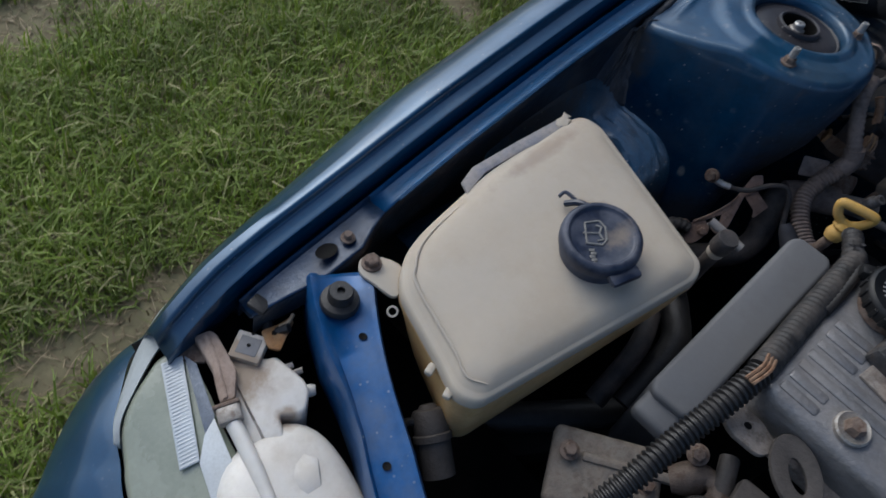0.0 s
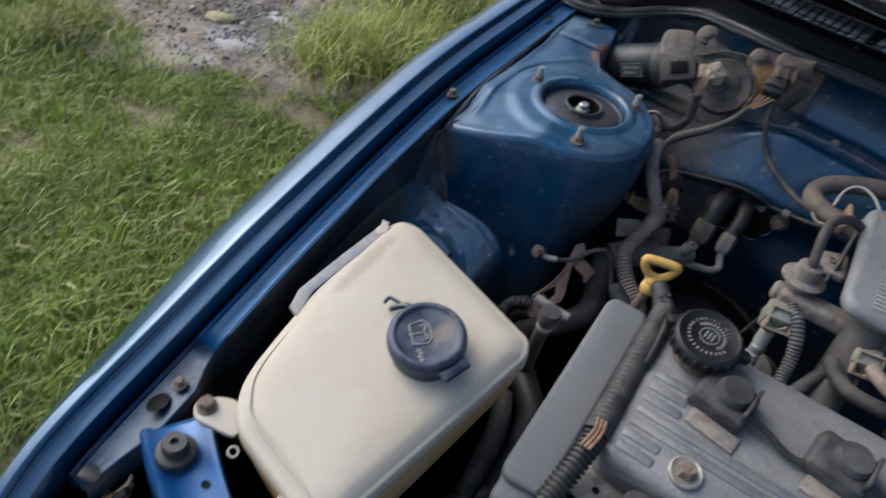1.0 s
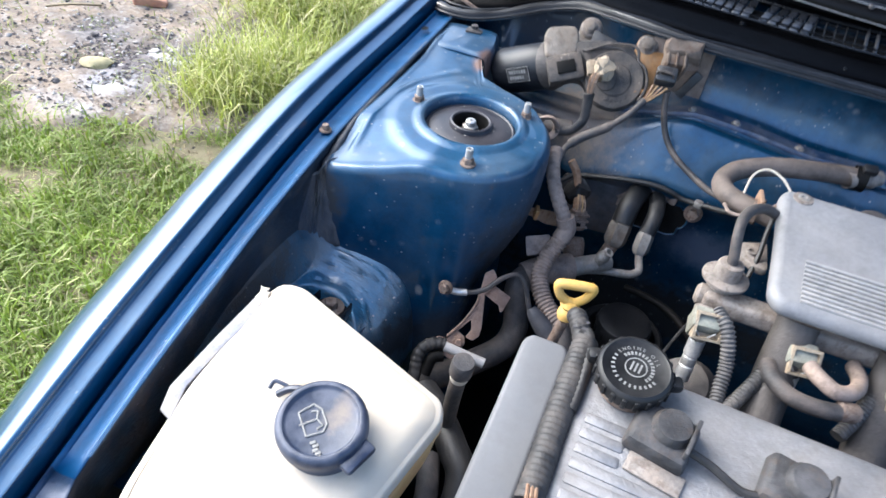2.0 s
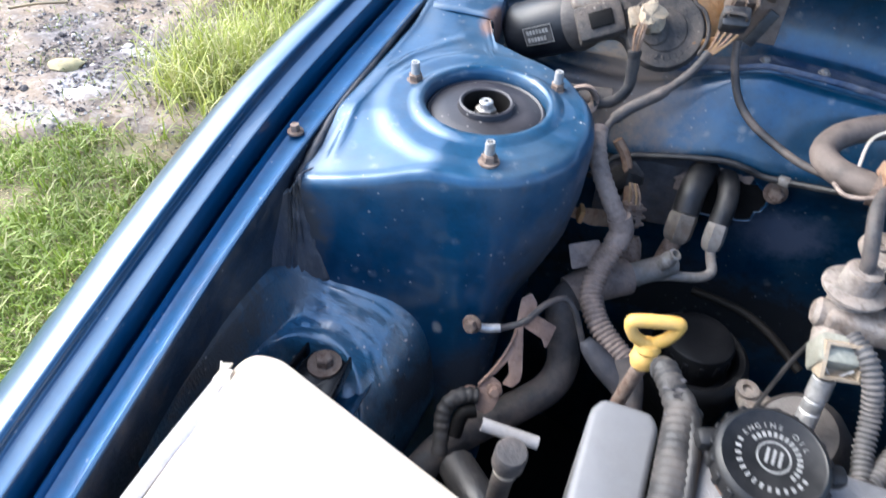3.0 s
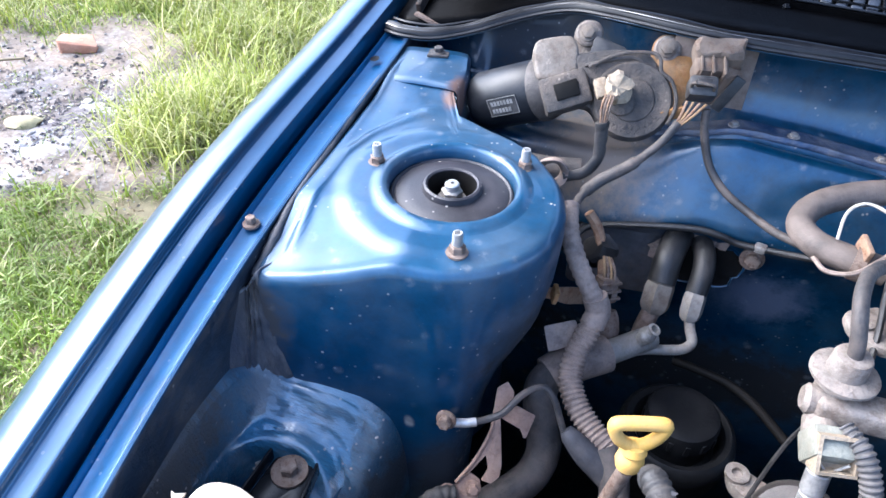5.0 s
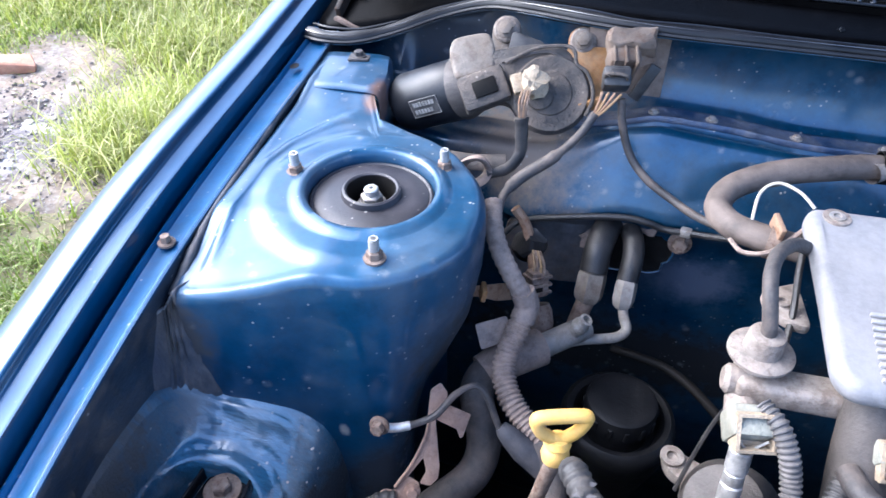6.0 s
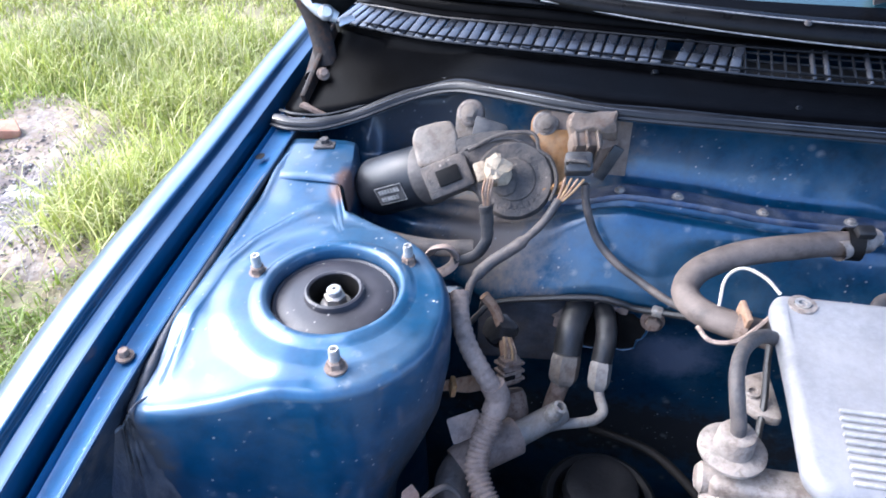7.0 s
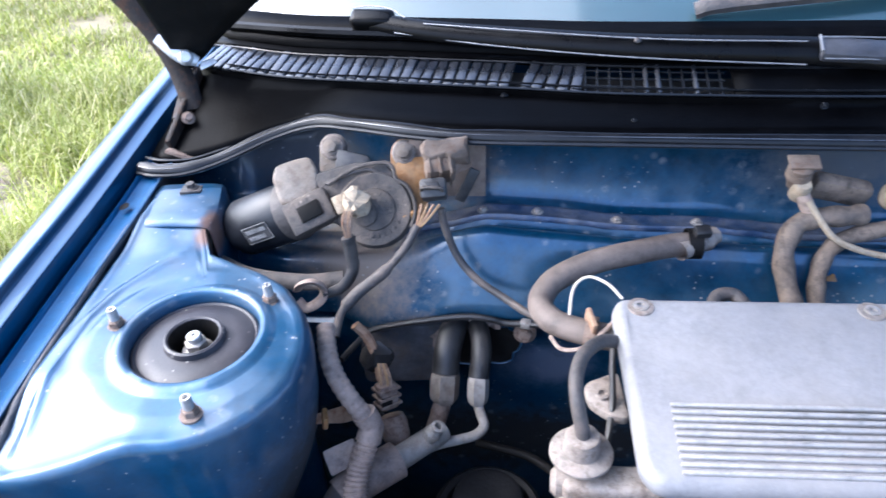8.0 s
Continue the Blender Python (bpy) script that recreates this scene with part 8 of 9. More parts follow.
def build_lamp():
    house = [(-0.634, -0.592), (-0.622, -0.578), (-0.605, -0.566), (-0.602, -0.559), (-0.572, -0.5535), (-0.562, -0.556), (-0.551, -0.567), (-0.5535, -0.576), (-0.561, -0.584), (-0.54, -0.592), (-0.515, -0.610), (-0.56, -0.612), (-0.595, -0.606)]
    part("housing", prism(round_outline(house, 0.004, 3), -0.07, 0.0, None, 0.003, 3, sink=lamp_z), LAMP_WHITE, lamp, "white lamp housing with brown stains")
    rows = []
    for h, k in ((-0.09, 1.0), (-0.030, 1.0), (-0.016, 0.985), (-0.008, 0.94), (-0.003, 0.86), (0.0, 0.72), (0.0012, 0.45), (0.0015, 0.2), (0.0015, 0.02)):
        ring = []
        for a in range(49):
            ang = 2 * math.pi * a / 48
            c, sn = math.cos(ang), math.sin(ang)
            f = (abs(c) ** 2.6 + abs(sn) ** 2.6) ** (-1 / 2.6)
            ring.append((-0.492 + 0.072 * k * f * c, -0.617 + 0.052 * k * f * sn - 0.16 * 0.072 * k * f * c, 0.7545 + h))
        rows.append(ring)
    part("shell_bulge", grid(rows), LAMP_WHITE, lamp, "rounded white reflector shell", smooth=60)
    inner = curve([(-0.653, -0.604, 0.7495), (-0.625, -0.611, 0.7487), (-0.605, -0.6145, 0.7482), (-0.58, -0.6205, 0.7475), (-0.517, -0.630, 0.745), (-0.42, -0.655, 0.738)], 6)
    outer = curve([(-0.659, -0.632, 0.7405), (-0.6475, -0.657, 0.733), (-0.633, -0.6735, 0.727), (-0.610, -0.6845, 0.7225), (-0.585, -0.695, 0.719), (-0.48, -0.725, 0.712)], 6)
    rows = []
    for a, b in zip(inner, outer):
        drop = (b - a).normalized()
        rows.append([tuple(a.lerp(b, u) + Vector((0, 0, h))) for u, h in ((0, 0.0), (0.15, 0.001), (0.4, 0.0025), (0.65, 0.003), (0.85, 0.002), (0.96, 0.0), (1.0, -0.002))] + [tuple(b + Vector((drop.x * 0.002, drop.y * 0.002, -0.012))), tuple(b + Vector((drop.x * 0.002, drop.y * 0.002, -0.05)))])
    part("lens", grid(rows), LENS, lamp, "clouded yellowish lens", smooth=60, solid=0.003)
    edge_a = curve([(-0.662, -0.600, 0.768), (-0.664, -0.612, 0.757), (-0.664, -0.6265, 0.746), (-0.652, -0.650, 0.7365), (-0.6375, -0.6715, 0.7285), (-0.622, -0.6815, 0.7235)], 5)
    edge_b = curve([(-0.713, -0.586, 0.728), (-0.706, -0.606, 0.724), (-0.688, -0.632, 0.722), (-0.668, -0.651, 0.722), (-0.643, -0.6725, 0.722), (-0.625, -0.6825, 0.721)], 5)
    part("side_lens", grid([[tuple(a + Vector((0, 0, -0.004))), tuple(a), tuple(a.lerp(b, 0.4) + Vector((-0.0015, -0.0015, 0.0025))), tuple(a.lerp(b, 0.75) + Vector((-0.002, -0.002, 0.002))), tuple(b), tuple(b + Vector((0.002, 0.004, -0.03))), tuple(b + Vector((0.006, 0.012, -0.09)))] for a, b in zip(edge_a, edge_b)]), SIDE_LENS, lamp, "pale grey wrap-round side lens", smooth=60, solid=0.002)
    on_lens = lambda x, y: lens_z(x, y) + 0.0036
    part("ribbed_strip", prism([(-0.652, -0.6290), (-0.6465, -0.6135), (-0.570, -0.6455), (-0.574, -0.6595)], 0.0, 0.0015, None, 0.0004, sink=on_lens), LENS_STRIP, lamp, "finely ribbed clear strip")
    for k in range(30):
        u = (k + 0.5) / 30
        x, y = -0.6495 + 0.0775 * u, -0.6215 - 0.031 * u
        part("prism_rib", box((0.0012, 0.0130, 0.0005), pose(x, y, on_lens(x, y) + 0.00155, 15, 0, -14), 0.0002), LENS_STRIP, lamp)
    part("stippled_panel", prism([(-0.6455, -0.6125), (-0.634, -0.609), (-0.590, -0.6205), (-0.584, -0.6325)], 0.0, 0.0010, None, 0.0003, sink=on_lens), STIPPLE, lamp, "grey stippled panel behind the lens")
    part("inner_shell", prism([(-0.5835, -0.6335), (-0.5895, -0.6215), (-0.50, -0.640), (-0.50, -0.665), (-0.569, -0.6465)], 0.0, 0.0010, None, 0.0003, sink=on_lens), LENS_STRIP, lamp, "pale smooth part of the lens")
    arm = lambda x, y: lamp_z(x, y) + 0.0015
    bracket = part("bracket", prism(round_outline([(-0.6525, -0.600), (-0.649, -0.587), (-0.642, -0.5855), (-0.626, -0.5875), (-0.608, -0.590), (-0.590, -0.603), (-0.5935, -0.613), (-0.606, -0.609), (-0.620, -0.6035)], 0.003, 3), -0.004, 0.0065, None, 0.0018, 2, sink=arm), BEIGE, lamp, "dirty beige lamp bracket")
    part("bracket_ridge", tube([(-0.647, -0.593, 0.7605), (-0.625, -0.598, 0.7600), (-0.610, -0.6035, 0.7595), (-0.594, -0.609, 0.7585)], 0.0026, 8, 5, flat=0.6), BEIGE, bracket)
    part("mount_lip", prism(round_outline([(-0.656, -0.620), (-0.656, -0.600), (-0.648, -0.592), (-0.631, -0.602), (-0.640, -0.613)], 0.003, 3), 0.7475, 0.7515, None, 0.001), RUSTY, lamp, "rust-stained lamp lip")
    part("clip", box((0.017, 0.018, 0.010), pose(-0.583, -0.6125, 0.757, 8, 0, -20), 0.0025), ZINC, lamp, "grey metal clip")
    part("clip_band", box((0.0035, 0.0195, 0.0115), pose(-0.5885, -0.611, 0.7572, 8, 0, -20), 0.001), RUSTY, lamp, "rusty clip band")
    part("bar", tube([(-0.580, -0.6135, 0.755), (-0.560, -0.6165, 0.755), (-0.53, -0.622, 0.754), (-0.48, -0.634, 0.752)], 0.0062, 12, 5, flat=0.8), LAMP_WHITE, lamp, "white moulded bar")
    sq = part("square_mount", box((0.0245, 0.0235, 0.011), pose(-0.6195, -0.572, 0.7565, 4, 0, 34), 0.0012), LAMP_WHITE, lamp, "square white mount")
    part("mount_inset", box((0.0165, 0.0155, 0.0014), pose(-0.6195, -0.572, 0.7618, 4, 0, 34), 0.0006), ALLOY_BLUE, sq, "greyish inset plate")
    for dx, dy in ((0.0, 0.0), (-0.0065, 0.0085)):
        part("mount_hole", lathe([(0, 0), (0.0014, 0), (0.0016, 0.0002)], Matrix.Translation((-0.6195 + dx, -0.572 + dy, 0.7628)), 12), VOID, sq)
    stay = part("ochre_stay", prism(round_outline([(-0.624, -0.558), (-0.621, -0.544), (-0.6215, -0.533), (-0.616, -0.532), (-0.6075, -0.546), (-0.6005, -0.556), (-0.608, -0.562)], 0.0025, 3), 0.7625, 0.7650, None, 0.0006), OCHRE, lamp, "rust-streaked ochre metal stay")
    part("stay_hole", lathe([(0, 0), (0.0020, 0), (0.0023, 0.0002)], Matrix.Translation((-0.616, -0.551, 0.7651)), 12), VOID, stay)
    part("stay_tab", tube([(-0.618, -0.545, 0.766), (-0.616, -0.538, 0.769), (-0.619, -0.531, 0.770)], 0.0017, 6, 4), CREAM, stay, "pale bent tab")
    part("adjuster", lathe([(0, 0.006), (0.0038, 0.006), (0.0050, 0.003), (0.0050, -0.004), (0.004, -0.008)], toward((-0.567, -0.5535, 0.7465), (0.5, 0.8, 0.1)), 14), LAMP_WHITE, lamp, "white adjuster knob")
    for x, y in ((-0.592, -0.5555), (-0.584, -0.5525)):
        part("adjuster_screw", tube([(x, y - 0.003, 0.752), (x + 0.002, y + 0.004, 0.752)], 0.0026, 8, 3), ZINC, lamp, "grey adjusting screw")
    part("lamp_back", lathe([(0.040, -0.03), (0.039, 0.000), (0.034, 0.009), (0.020, 0.014), (0.0, 0.015)], toward((-0.505, -0.585, 0.722), (0.45, 0.80, 0.35)), 28), LAMP_WHITE, lamp, "white lamp back cover")


build_lamp()
rim = curve([(-0.735, -0.560, 0.62), (-0.712, -0.609, 0.685), (-0.692, -0.636, 0.711), (-0.670, -0.6545, 0.7185), (-0.640, -0.6765, 0.7185), (-0.612, -0.6875, 0.7165), (-0.587, -0.6985, 0.7135), (-0.50, -0.728, 0.706), (-0.3, -0.77, 0.695), (0.0, -0.78, 0.69)], 6)
side_line = curve([(-0.775, -0.545, 0.58), (-0.748, -0.620, 0.60), (-0.730, -0.655, 0.62), (-0.712, -0.682, 0.632), (-0.690, -0.712, 0.638), (-0.668, -0.737, 0.639), (-0.640, -0.762, 0.638), (-0.54, -0.812, 0.635), (-0.3, -0.85, 0.63), (0.0, -0.86, 0.63)], 6)
bumper_rows = []
for a, b in zip(rim, side_line):
    out = Vector((b.x - a.x, b.y - a.y, 0)).normalized()
    mid = a.lerp(b, 0.5) + Vector((0, 0, 0.022))
    bumper_rows.append([tuple(a + Vector((0, 0, -0.03))), tuple(a), tuple(a.lerp(mid, 0.5) + Vector((0, 0, 0.004))), tuple(mid), tuple(mid.lerp(b, 0.6) + out * 0.006 + Vector((0, 0, 0.006))), tuple(b + out * 0.004), tuple(b + out * 0.010 + Vector((0, 0, -0.06))), tuple(b + out * 0.006 + Vector((0, 0, -0.18))), tuple(b - out * 0.02 + Vector((0, 0, -0.30)))])
bumper_rows += [[(-x, y, z) for x, y, z in row] for row in bumper_rows[-2::-1]]
part("bumper", grid(bumper_rows), PAINT, car, "rounded blue painted bumper", smooth=60, solid=0.003)
loom2 = thing("lamp_wiring", (-0.625, -0.545, 0.75), "black lamp wiring tucked below the wing rail", "cable")
part("wire", tube([(-0.648, -0.548, 0.768), (-0.634, -0.545, 0.760), (-0.622, -0.552, 0.758), (-0.612, -0.540, 0.768)], 0.004, 8, 6), DARK_RUBBER, loom2)
part("rail_end", box((0.016, 0.014, 0.005), pose(-0.636, -0.551, 0.781, -12, 10, 20), 0.002), DARK_RUBBER, loom2, "rough sealed rail end")
low_motor = thing("washer_pump", (-0.50, -0.49, 0.74), "brown grimy washer pump below the tank", "pump")
PUMP = toward((-0.486, -0.496, 0.748), (-0.75, 0.35, 0.45))
part("body", lathe([(0, 0.016), (0.006, 0.016), (0.008, 0.013), (0.0125, 0.012), (0.0140, 0.009), (0.0140, -0.006), (0.0155, -0.007), (0.0155, -0.012), (0.0135, -0.013), (0.0130, -0.040), (0, -0.040)], PUMP, 24), GRIME, low_motor, "grimy dark pump body")
part("spigot", tube([PUMP @ Vector((0.010, 0, 0.004)), PUMP @ Vector((0.020, 0.002, 0.006)), PUMP @ Vector((0.028, 0.010, 0.002))], 0.0034, 8, 4), DARK_RUBBER, low_motor, "short black spigot")

# ---- wiper on the screen ----
WIPER_BLACK = surface("wiper_black", (0.0014, 0.0014, 0.0017), (0.0026, 0.0026, 0.003), 0.26, 0.0, 25, 0.1, 14, dust=0.25, dust_col=(0.007, 0.007, 0.007), dust_scale=30, spec=0.12, mott=0.2)
# pale grey puts the thin highlights of the black edges into colour
GREY_EDGE = surface("edge_highlight", (0.19, 0.19, 0.20), (0.28, 0.28, 0.29), 0.34, 0.2, 60, 0.1, 10)
wiper = thing("wiper", (-0.2, 0.34, 1.01), "black windscreen wiper resting on the glass", "wiper")


def glass(x, s):
    p = along(TOPC, x) + GRILLE_IN + Vector((0, 0.020, 0.010))
    return p + Vector((0, 0.84 * s, 0.54 * s))


def on_glass(x, s, lift=0.0):
    return glass(x, s) + Vector((0, -0.54 * lift, 0.84 * lift))


part("arm", tube([on_glass(0.06, -0.022, 0.012), on_glass(0.0, -0.020, 0.014), on_glass(-0.06, -0.015, 0.015), on_glass(-0.2, -0.010, 0.014), on_glass(-0.33, -0.004, 0.014), on_glass(-0.40, 0.002, 0.014), on_glass(-0.455, 0.011, 0.014)], lambda u: 0.0145 - 0.005 * u, 10, 8, flat=0.55), WIPER_BLACK, wiper, "black wiper arm")
part("arm_edge", tube([on_glass(-0.06, -0.013, 0.0245), on_glass(-0.2, -0.008, 0.0225), on_glass(-0.40, 0.004, 0.0205)], 0.0007, 6, 6), GREY_EDGE, wiper, "painted highlight along the arm edge")
part("lower_edge", tube([on_glass(-0.06, -0.030, 0.0150), on_glass(-0.2, -0.0235, 0.0150), on_glass(-0.33, -0.0150, 0.0145), on_glass(-0.43, -0.0030, 0.0145)], 0.0007, 6, 6), GREY_EDGE, wiper, "painted highlight along the lower arm edge")
part("rivet", lathe([(0, 0.0022), (0.0022, 0.0014), (0.0032, 0.0)], toward(tuple(on_glass(-0.20, -0.011, 0.0235)), (0, -0.54, 0.84)), 16), RUBBER, wiper, "small rivet")
HINGE_GREY = surface("grey_wiper_paint", (0.030, 0.032, 0.040), (0.048, 0.050, 0.060), 0.4, 0.0, 30, 0.2, 10, dust=0.5, dust_col=(0.085, 0.080, 0.078), dust_scale=40)
part("arm_hinge", box((0.075, 0.020, 0.012), Matrix.Translation(on_glass(-0.012, -0.020, 0.019)) @ pose(0, 0, 0, 30, 3, -2), 0.003), HINGE_GREY, wiper, "grey wiper arm hinge")
part("hinge_pin", tube([on_glass(-0.050, -0.008, 0.0265), on_glass(-0.050, -0.024, 0.0265)], 0.0012, 8, 2), GREY_EDGE, wiper, "painted light line across the hinge")
for s0, lift in ((-0.0095, 0.0262), (-0.0300, 0.0235)):
    part("hinge_edge", tube([on_glass(-0.048, s0, lift), on_glass(-0.015, s0, lift - 0.001), on_glass(0.020, s0, lift - 0.003)], 0.0007, 6, 3), GREY_EDGE, wiper, "painted highlight along the hinge edge")
part("joint_edge", tube([on_glass(-0.476, 0.020, 0.0230), on_glass(-0.455, 0.022, 0.0235), on_glass(-0.435, 0.019, 0.0230), on_glass(-0.420, 0.010, 0.0215)], 0.0008, 6, 6), GREY_EDGE, wiper, "painted highlight along the blade joint")
part("blade", tube([on_glass(-0.63, 0.000, 0.006), on_glass(-0.52, 0.002, 0.007), on_glass(-0.40, 0.0, 0.007), on_glass(-0.25, -0.004, 0.006), on_glass(-0.1, -0.004, 0.006)], 0.0055, 8, 8), WIPER_BLACK, wiper, "rubber wiper blade")
part("joint", box((0.046, 0.020, 0.018), Matrix.Translation(on_glass(-0.455, 0.013, 0.013)) @ pose(0, 0, 0, 30, 0, -4), 0.006, 3), WIPER_BLACK, wiper, "blade joint")
wiper2 = thing("second_wiper", (0.05, 0.35, 1.03), "dusty second wiper blade higher on the screen", "wiper")
part("blade", tube([on_glass(-0.145, 0.034, 0.008), on_glass(-0.12, 0.038, 0.012), on_glass(0.0, 0.052, 0.012), on_glass(0.3, 0.085, 0.010)], 0.0085, 8, 6, flat=0.7), RUBBER, wiper2)

# ---- grass, stones ----
def blades(name, spots, height, width, material, label, lean=0.5, seed=1):
    """Many bent leaves, each a strip of three bends and a tip, as one object."""
    rng = np.random.default_rng(seed)
    n = len(spots)
    xy = np.array(spots)
    z = np.array([ground_height(x, y) for x, y in spots])
    h = height * rng.uniform(0.35, 1.0, n) ** 1.3 * 1.25
    w = width * rng.uniform(0.5, 1.3, n)
    a = rng.uniform(0, 2 * np.pi, n)
    twist = a + rng.normal(0, 0.5, n)
    tip = lean * h * rng.uniform(0.2, 1.5, n)
    droop = np.clip(tip / np.maximum(h, 1e-6) - 0.5, 0.0, 0.9)
    d = np.stack([np.cos(a), np.sin(a)], 1)
    d2 = np.stack([np.cos(twist), np.sin(twist)], 1)
    s = np.stack([-np.sin(a), np.cos(a)], 1) * w[:, None] / 2
    verts = np.zeros((n, 7, 3))
    for k, (up, out, wide) in enumerate(((0.0, 0.0, 0.8), (0.0, 0.0, -0.8), (0.5, 0.20, 1), (0.5, 0.20, -1), (0.88, 0.58, 0.7), (0.88, 0.58, -0.7), (1.0, 1.0, 0.0))):
        far = d * min(out, 0.4) + d2 * max(0.0, out - 0.4)
        verts[:, k, :2] = xy + far * tip[:, None] + s * wide
        verts[:, k, 2] = z - 0.004 + h * (up - droop * out ** 2 * 0.8)
    base = np.arange(n)[:, None] * 7
    quads = (base + np.array([0, 1, 3, 2])).tolist() + (base + np.array([2, 3, 5, 4])).tolist()
    tris = (base + np.array([4, 5, 6])).tolist()
    me = bpy.data.meshes.new(name)
    me.from_pydata(verts.reshape(-1, 3).tolist(), [], quads + tris)
    me.materials.append(material)
    return tagged(new(name, me), label, "grass", kind="stuff")


def lawn_spots(count, x0, x1, y0, y1, seed, bare=0.85, clump=0.0):
    rng = np.random.default_rng(seed)
    out = []
    while len(out) < count:
        x, y = rng.uniform(x0, x1), rng.uniform(y0, y1)
        if x > -0.86 and y > -0.72:
            continue
        rim = min(x - x0, y - y0, y1 - y)
        if rim < 0.5 and rng.random() > rim / 0.5:
            continue
        if rng.random() < in_dirt(x, y) * bare:
            continue
        if clump and noise.noise(Vector((x * 3.1, y * 3.1, 5.0))) + 0.5 * noise.noise(Vector((x * 9.0, y * 9.0, 8.0))) < rng.uniform(-0.6, clump):
            continue
        out.append((x, y))
    return out


blades("dry_thatch", lawn_spots(42000, -3.2, -0.7, -1.6, 2.5, 17, 0.80), 0.016, 0.0030, THATCH, "matted dry brown grass close to the soil", 3.2, 15)
blades("grass", lawn_spots(98000, -3.2, -0.7, -1.6, 2.5, 3, 0.93, -0.14), 0.042, 0.0036, GRASS, "short rough green lawn grass with dry blades", 1.3, 11)
blades("rough_grass", lawn_spots(26000, -3.2, -0.7, -1.6, 2.9, 5, 0.99, 0.30), 0.075, 0.0042, GRASS, "longer tangled green grass in patches", 1.1, 12)
blades("far_grass", lawn_spots(66000, -5.5, -0.9, 1.3, 6.8, 7, 0.985, 0.05), 0.070, 0.0062, TALL, "longer yellowish green grass farther off", 1.1, 13)

ring = np.random.default_rng(21)
field = []
while len(field) < 60000:
    x, y = ring.normal(-0.6, 4.2), ring.normal(0.9, 4.2)
    if (-3.0 < x < -0.75 and -1.3 < y < 2.3) or (-0.86 < x < 0.86 and -0.86 < y < 2.5) or (-5.2 < x < -0.9 and 1.6 < y < 6.5):
        continue
    field.append((x, y))
blades("field_grass", field, 0.085, 0.014, TALL, "rough yellowish green field grass all round", 0.8, 22)


def tuft(x, y, r, count, height, seed):
    rng = np.random.default_rng(seed)
    spots = [(x + r * rng.normal() * 0.5, y + r * rng.normal() * 0.5) for _ in range(count)]
    return blades("grass_tuft", spots, height, 0.0042, TALL, "tall tuft of yellow-green grass", 1.0, seed)


for i, (x, y, r, c, h) in enumerate(((-1.78, 1.20, 0.20, 1500, 0.185), (-1.68, 1.42, 0.20, 1100, 0.16), (-1.95, 1.85, 0.25, 1300, 0.17), (-2.55, 0.62, 0.16, 900, 0.11), (-2.9, 0.75, 0.22, 900, 0.13), (-2.1, 2.25, 0.35, 1800, 0.18), (-2.75, 2.2, 0.35, 1600, 0.17),
                                      (-1.55, 2.0, 0.3, 1200, 0.16), (-3.1, 1.6, 0.3, 1000, 0.14))):
    tuft(x, y, r, c, h, 40 + i)


def pebble(name, x, y, size, material, label, category, seed, squash=0.55):
    rng = random.Random(seed)
    bm = bmesh.new()
    bmesh.ops.create_icosphere(bm, subdivisions=2, radius=1.0)
    off = Vector((rng.random() * 9, rng.random() * 9, rng.random() * 9))
    for v in bm.verts:
        k = 1 + 0.35 * noise.noise(v.co * 1.1 + off) + 0.12 * noise.noise(v.co * 3 + off)
        v.co = Vector((v.co.x * k * size, v.co.y * k * size * (0.7 + 0.3 * rng.random() * 0), v.co.z * k * size * squash))
    bmesh.ops.transform(bm, matrix=pose(x, y, ground_height(x, y) + 0.022 + size * squash * 0.45, 0, 0, rng.random() * 360), verts=bm.verts)
    ob = part(name, bm, material, None, "", smooth=25)
    return tagged(ob, label, category)


bm = box((0.13, 0.085, 0.045), pose(-2.49, 1.570, 0.045, 8, 5, 25), 0.010, 2)
for v in bm.verts:
    v.co += 0.022 * noise.noise_vector(v.co * 16)
tagged(part("brick_fragment", bm, CLAY, None, "", smooth=30), "weathered red clay brick fragment lying in dirt", "brick")
pebble("yellow_lump", -2.29, 1.06, 0.055, YSTONE, "yellowish crumbly lump lying on the dirt", "rubble", 5, 0.35)
rng = random.Random(21)
for k in range(130):
    a, r = rng.random() * 6.283, 0.62 * math.sqrt(rng.random())
    x, y = -2.28 + 1.1 * r * math.cos(a), 1.28 + 0.9 * r * math.sin(a)
    dark = rng.random() < 0.45
    tagged(pebble("stone", x, y, 0.004 + 0.011 * rng.random() ** 3, CHAR if dark else STONE, "", "", 100 + k), "charred black lump on the dirt" if dark else "pale stone chip on the dirt", "stone", "stones on the dirt patch")
for k in range(8):
    x, y = -2.18 + 0.09 * rng.gauss(0, 1), 1.20 + 0.08 * rng.gauss(0, 1)
    tagged(pebble("plastic_scrap", x, y, 0.009 + 0.013 * rng.random(), STONE, "", "", 300 + k, 0.25), "whitish burnt plastic scrap", "rubbish", "scraps on the dirt patch")
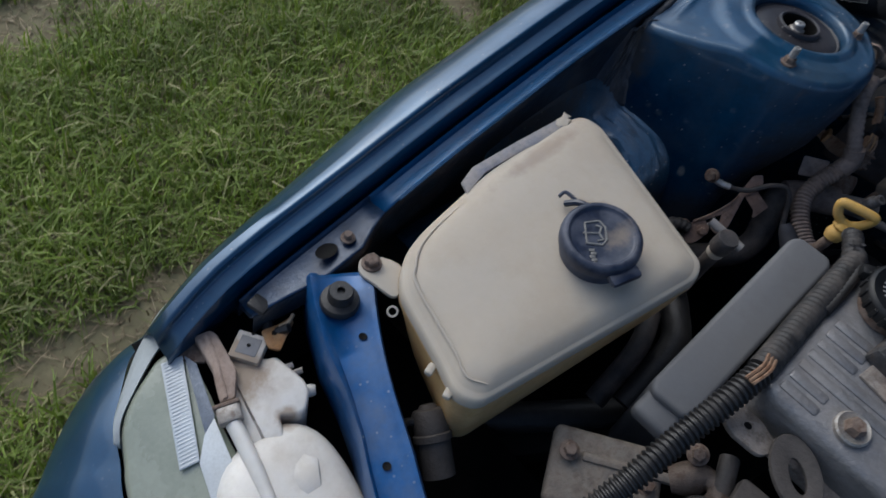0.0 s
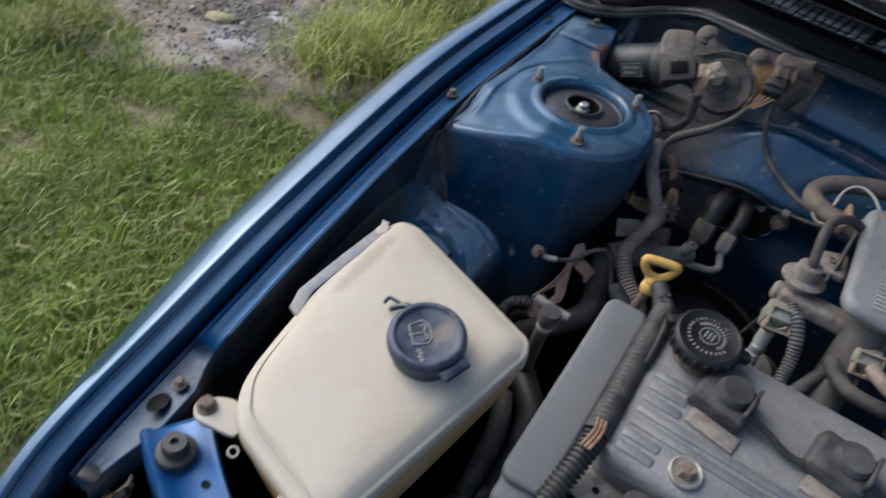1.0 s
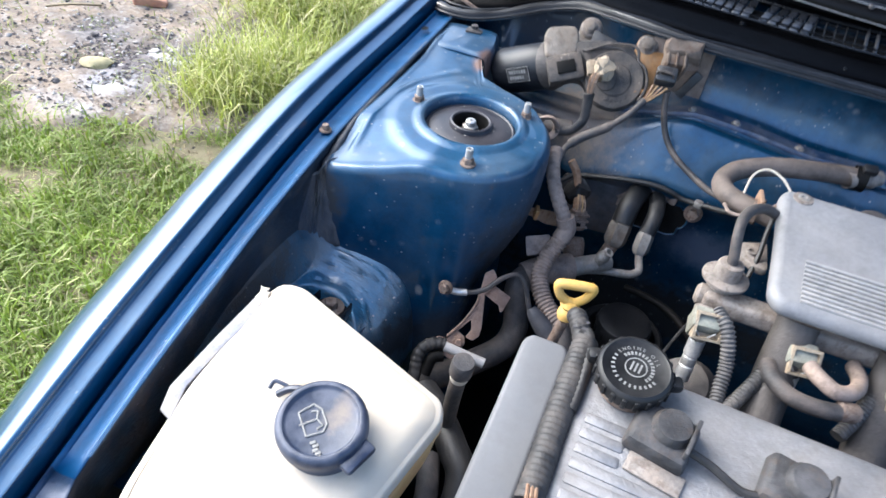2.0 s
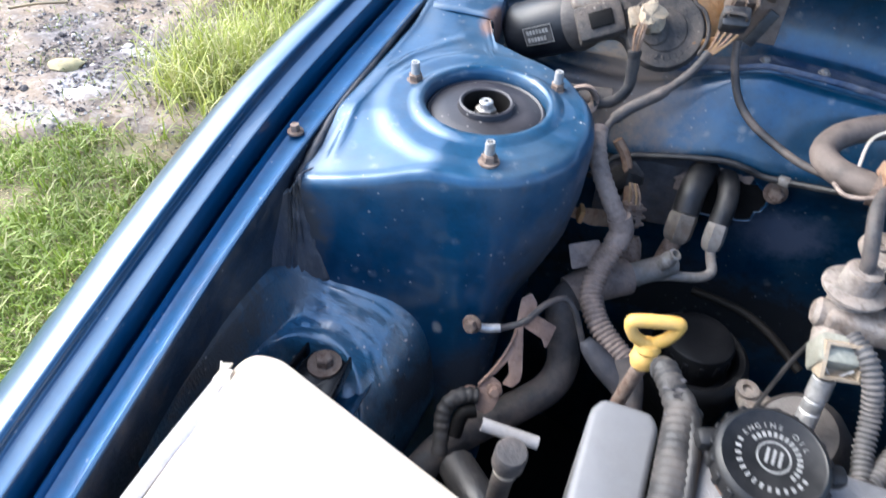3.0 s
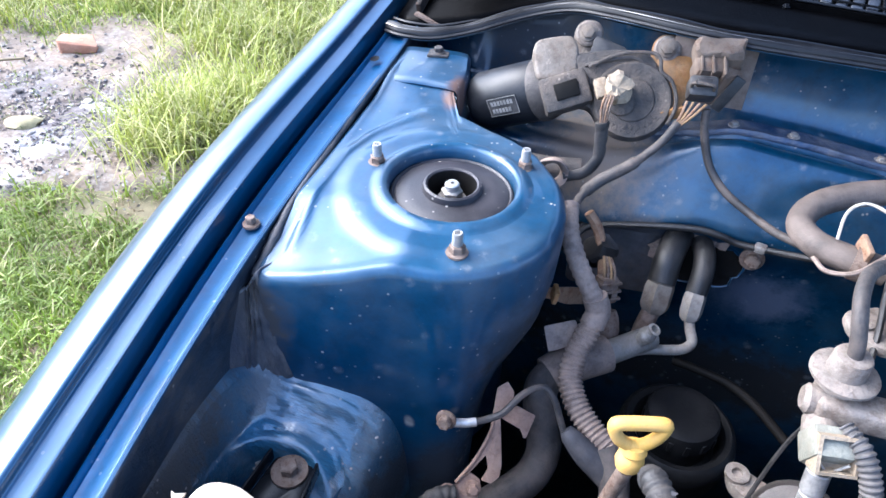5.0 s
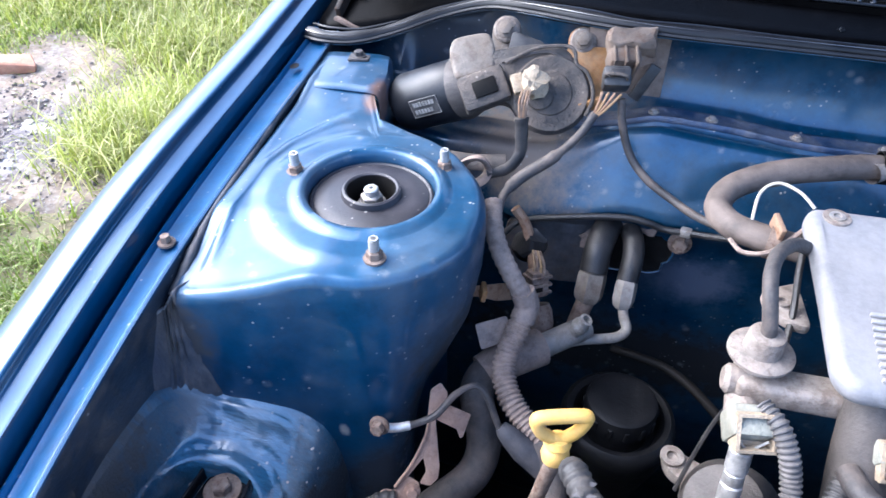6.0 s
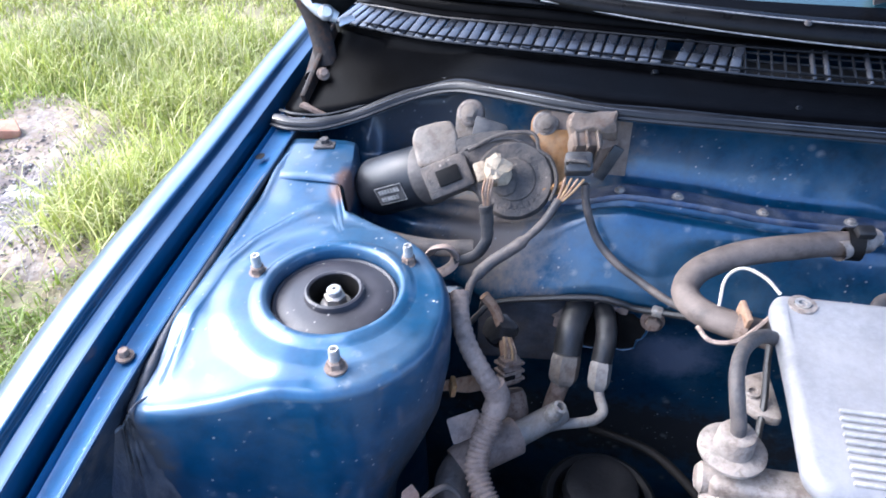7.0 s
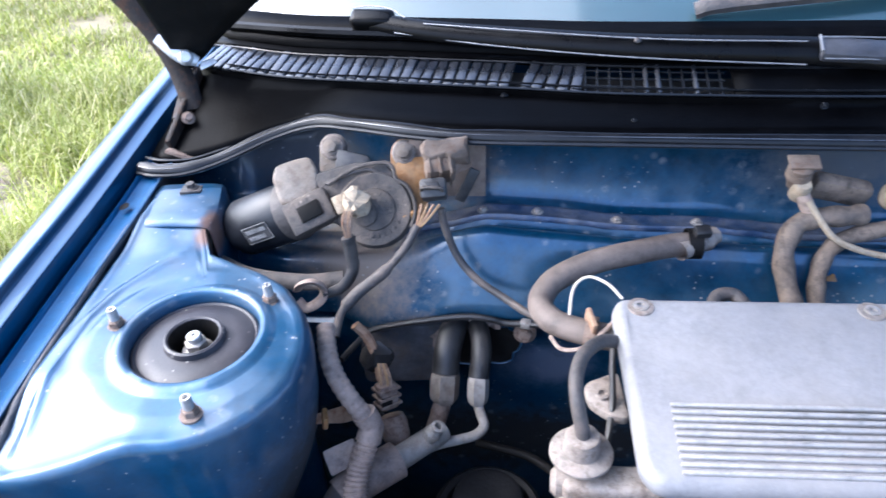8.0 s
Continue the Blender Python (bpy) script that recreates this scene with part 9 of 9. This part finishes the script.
def litter(count, seed):
    """Ash, char and rubble crumbs too small to pick apart, as one object."""
    rng = np.random.default_rng(seed)
    verts, faces = [], []
    while len(faces) < 4 * count:
        x, y = -2.25 + 0.36 * rng.normal(), 1.12 + 0.28 * rng.normal()
        if rng.random() > in_dirt(x, y):
            continue
        size, turn = 0.0025 + 0.009 * rng.random() ** 3, rng.uniform(0, 6.28)
        z, n = ground_height(x, y) + 0.021, len(verts)
        for k in range(4):
            r = size * rng.uniform(0.5, 1.2)
            verts.append((x + r * math.cos(turn + 1.57 * k), y + r * math.sin(turn + 1.57 * k), z))
        verts.append((x, y, z + size * rng.uniform(0.3, 0.9)))
        faces += [(n + k, n + (k + 1) % 4, n + 4) for k in range(4)]
    me = bpy.data.meshes.new("rubble_crumbs")
    me.from_pydata(verts, [], faces)
    me.materials.append(CRUMBS)
    return tagged(new("rubble_crumbs", me), "pale ash and black char crumbs strewn on dirt", "rubble", kind="stuff")


def crumb_material():
    m = bpy.data.materials.new("ash_and_char")
    m.use_nodes = True
    n, l = m.node_tree.nodes, m.node_tree.links
    p, geo, ramp = n["Principled BSDF"], n.new("ShaderNodeNewGeometry"), n.new("ShaderNodeValToRGB")
    ramp.color_ramp.interpolation = 'CONSTANT'
    ramp.color_ramp.elements[0].color, ramp.color_ramp.elements[1].color = (0.060, 0.052, 0.054, 1), (0.38, 0.35, 0.32, 1)
    ramp.color_ramp.elements[1].position = 0.78
    for at, shade in ((0.25, (0.110, 0.090, 0.080, 1)), (0.50, (0.22, 0.175, 0.14, 1))):
        ramp.color_ramp.elements.new(at).color = shade
    l.new(geo.outputs["Random Per Island"], ramp.inputs["Fac"])
    l.new(ramp.outputs["Color"], p.inputs["Base Color"])
    p.inputs["Roughness"].default_value = 0.95
    return m


CRUMBS = crumb_material()
litter(5200, 77)
part_straw = tube([(-2.73, 1.27, 0.045), (-2.66, 1.33, 0.052), (-2.58, 1.40, 0.046)], 0.005, 8, 3)
tagged(part("dry_stalk", part_straw, THATCH, None, "", smooth=30), "dry yellow straw stalk lying on the dirt", "straw")
tagged(pebble("stone", -1.40, -0.69, 0.012, STONE, "", "", 555), "small white stone among the grass", "stone")
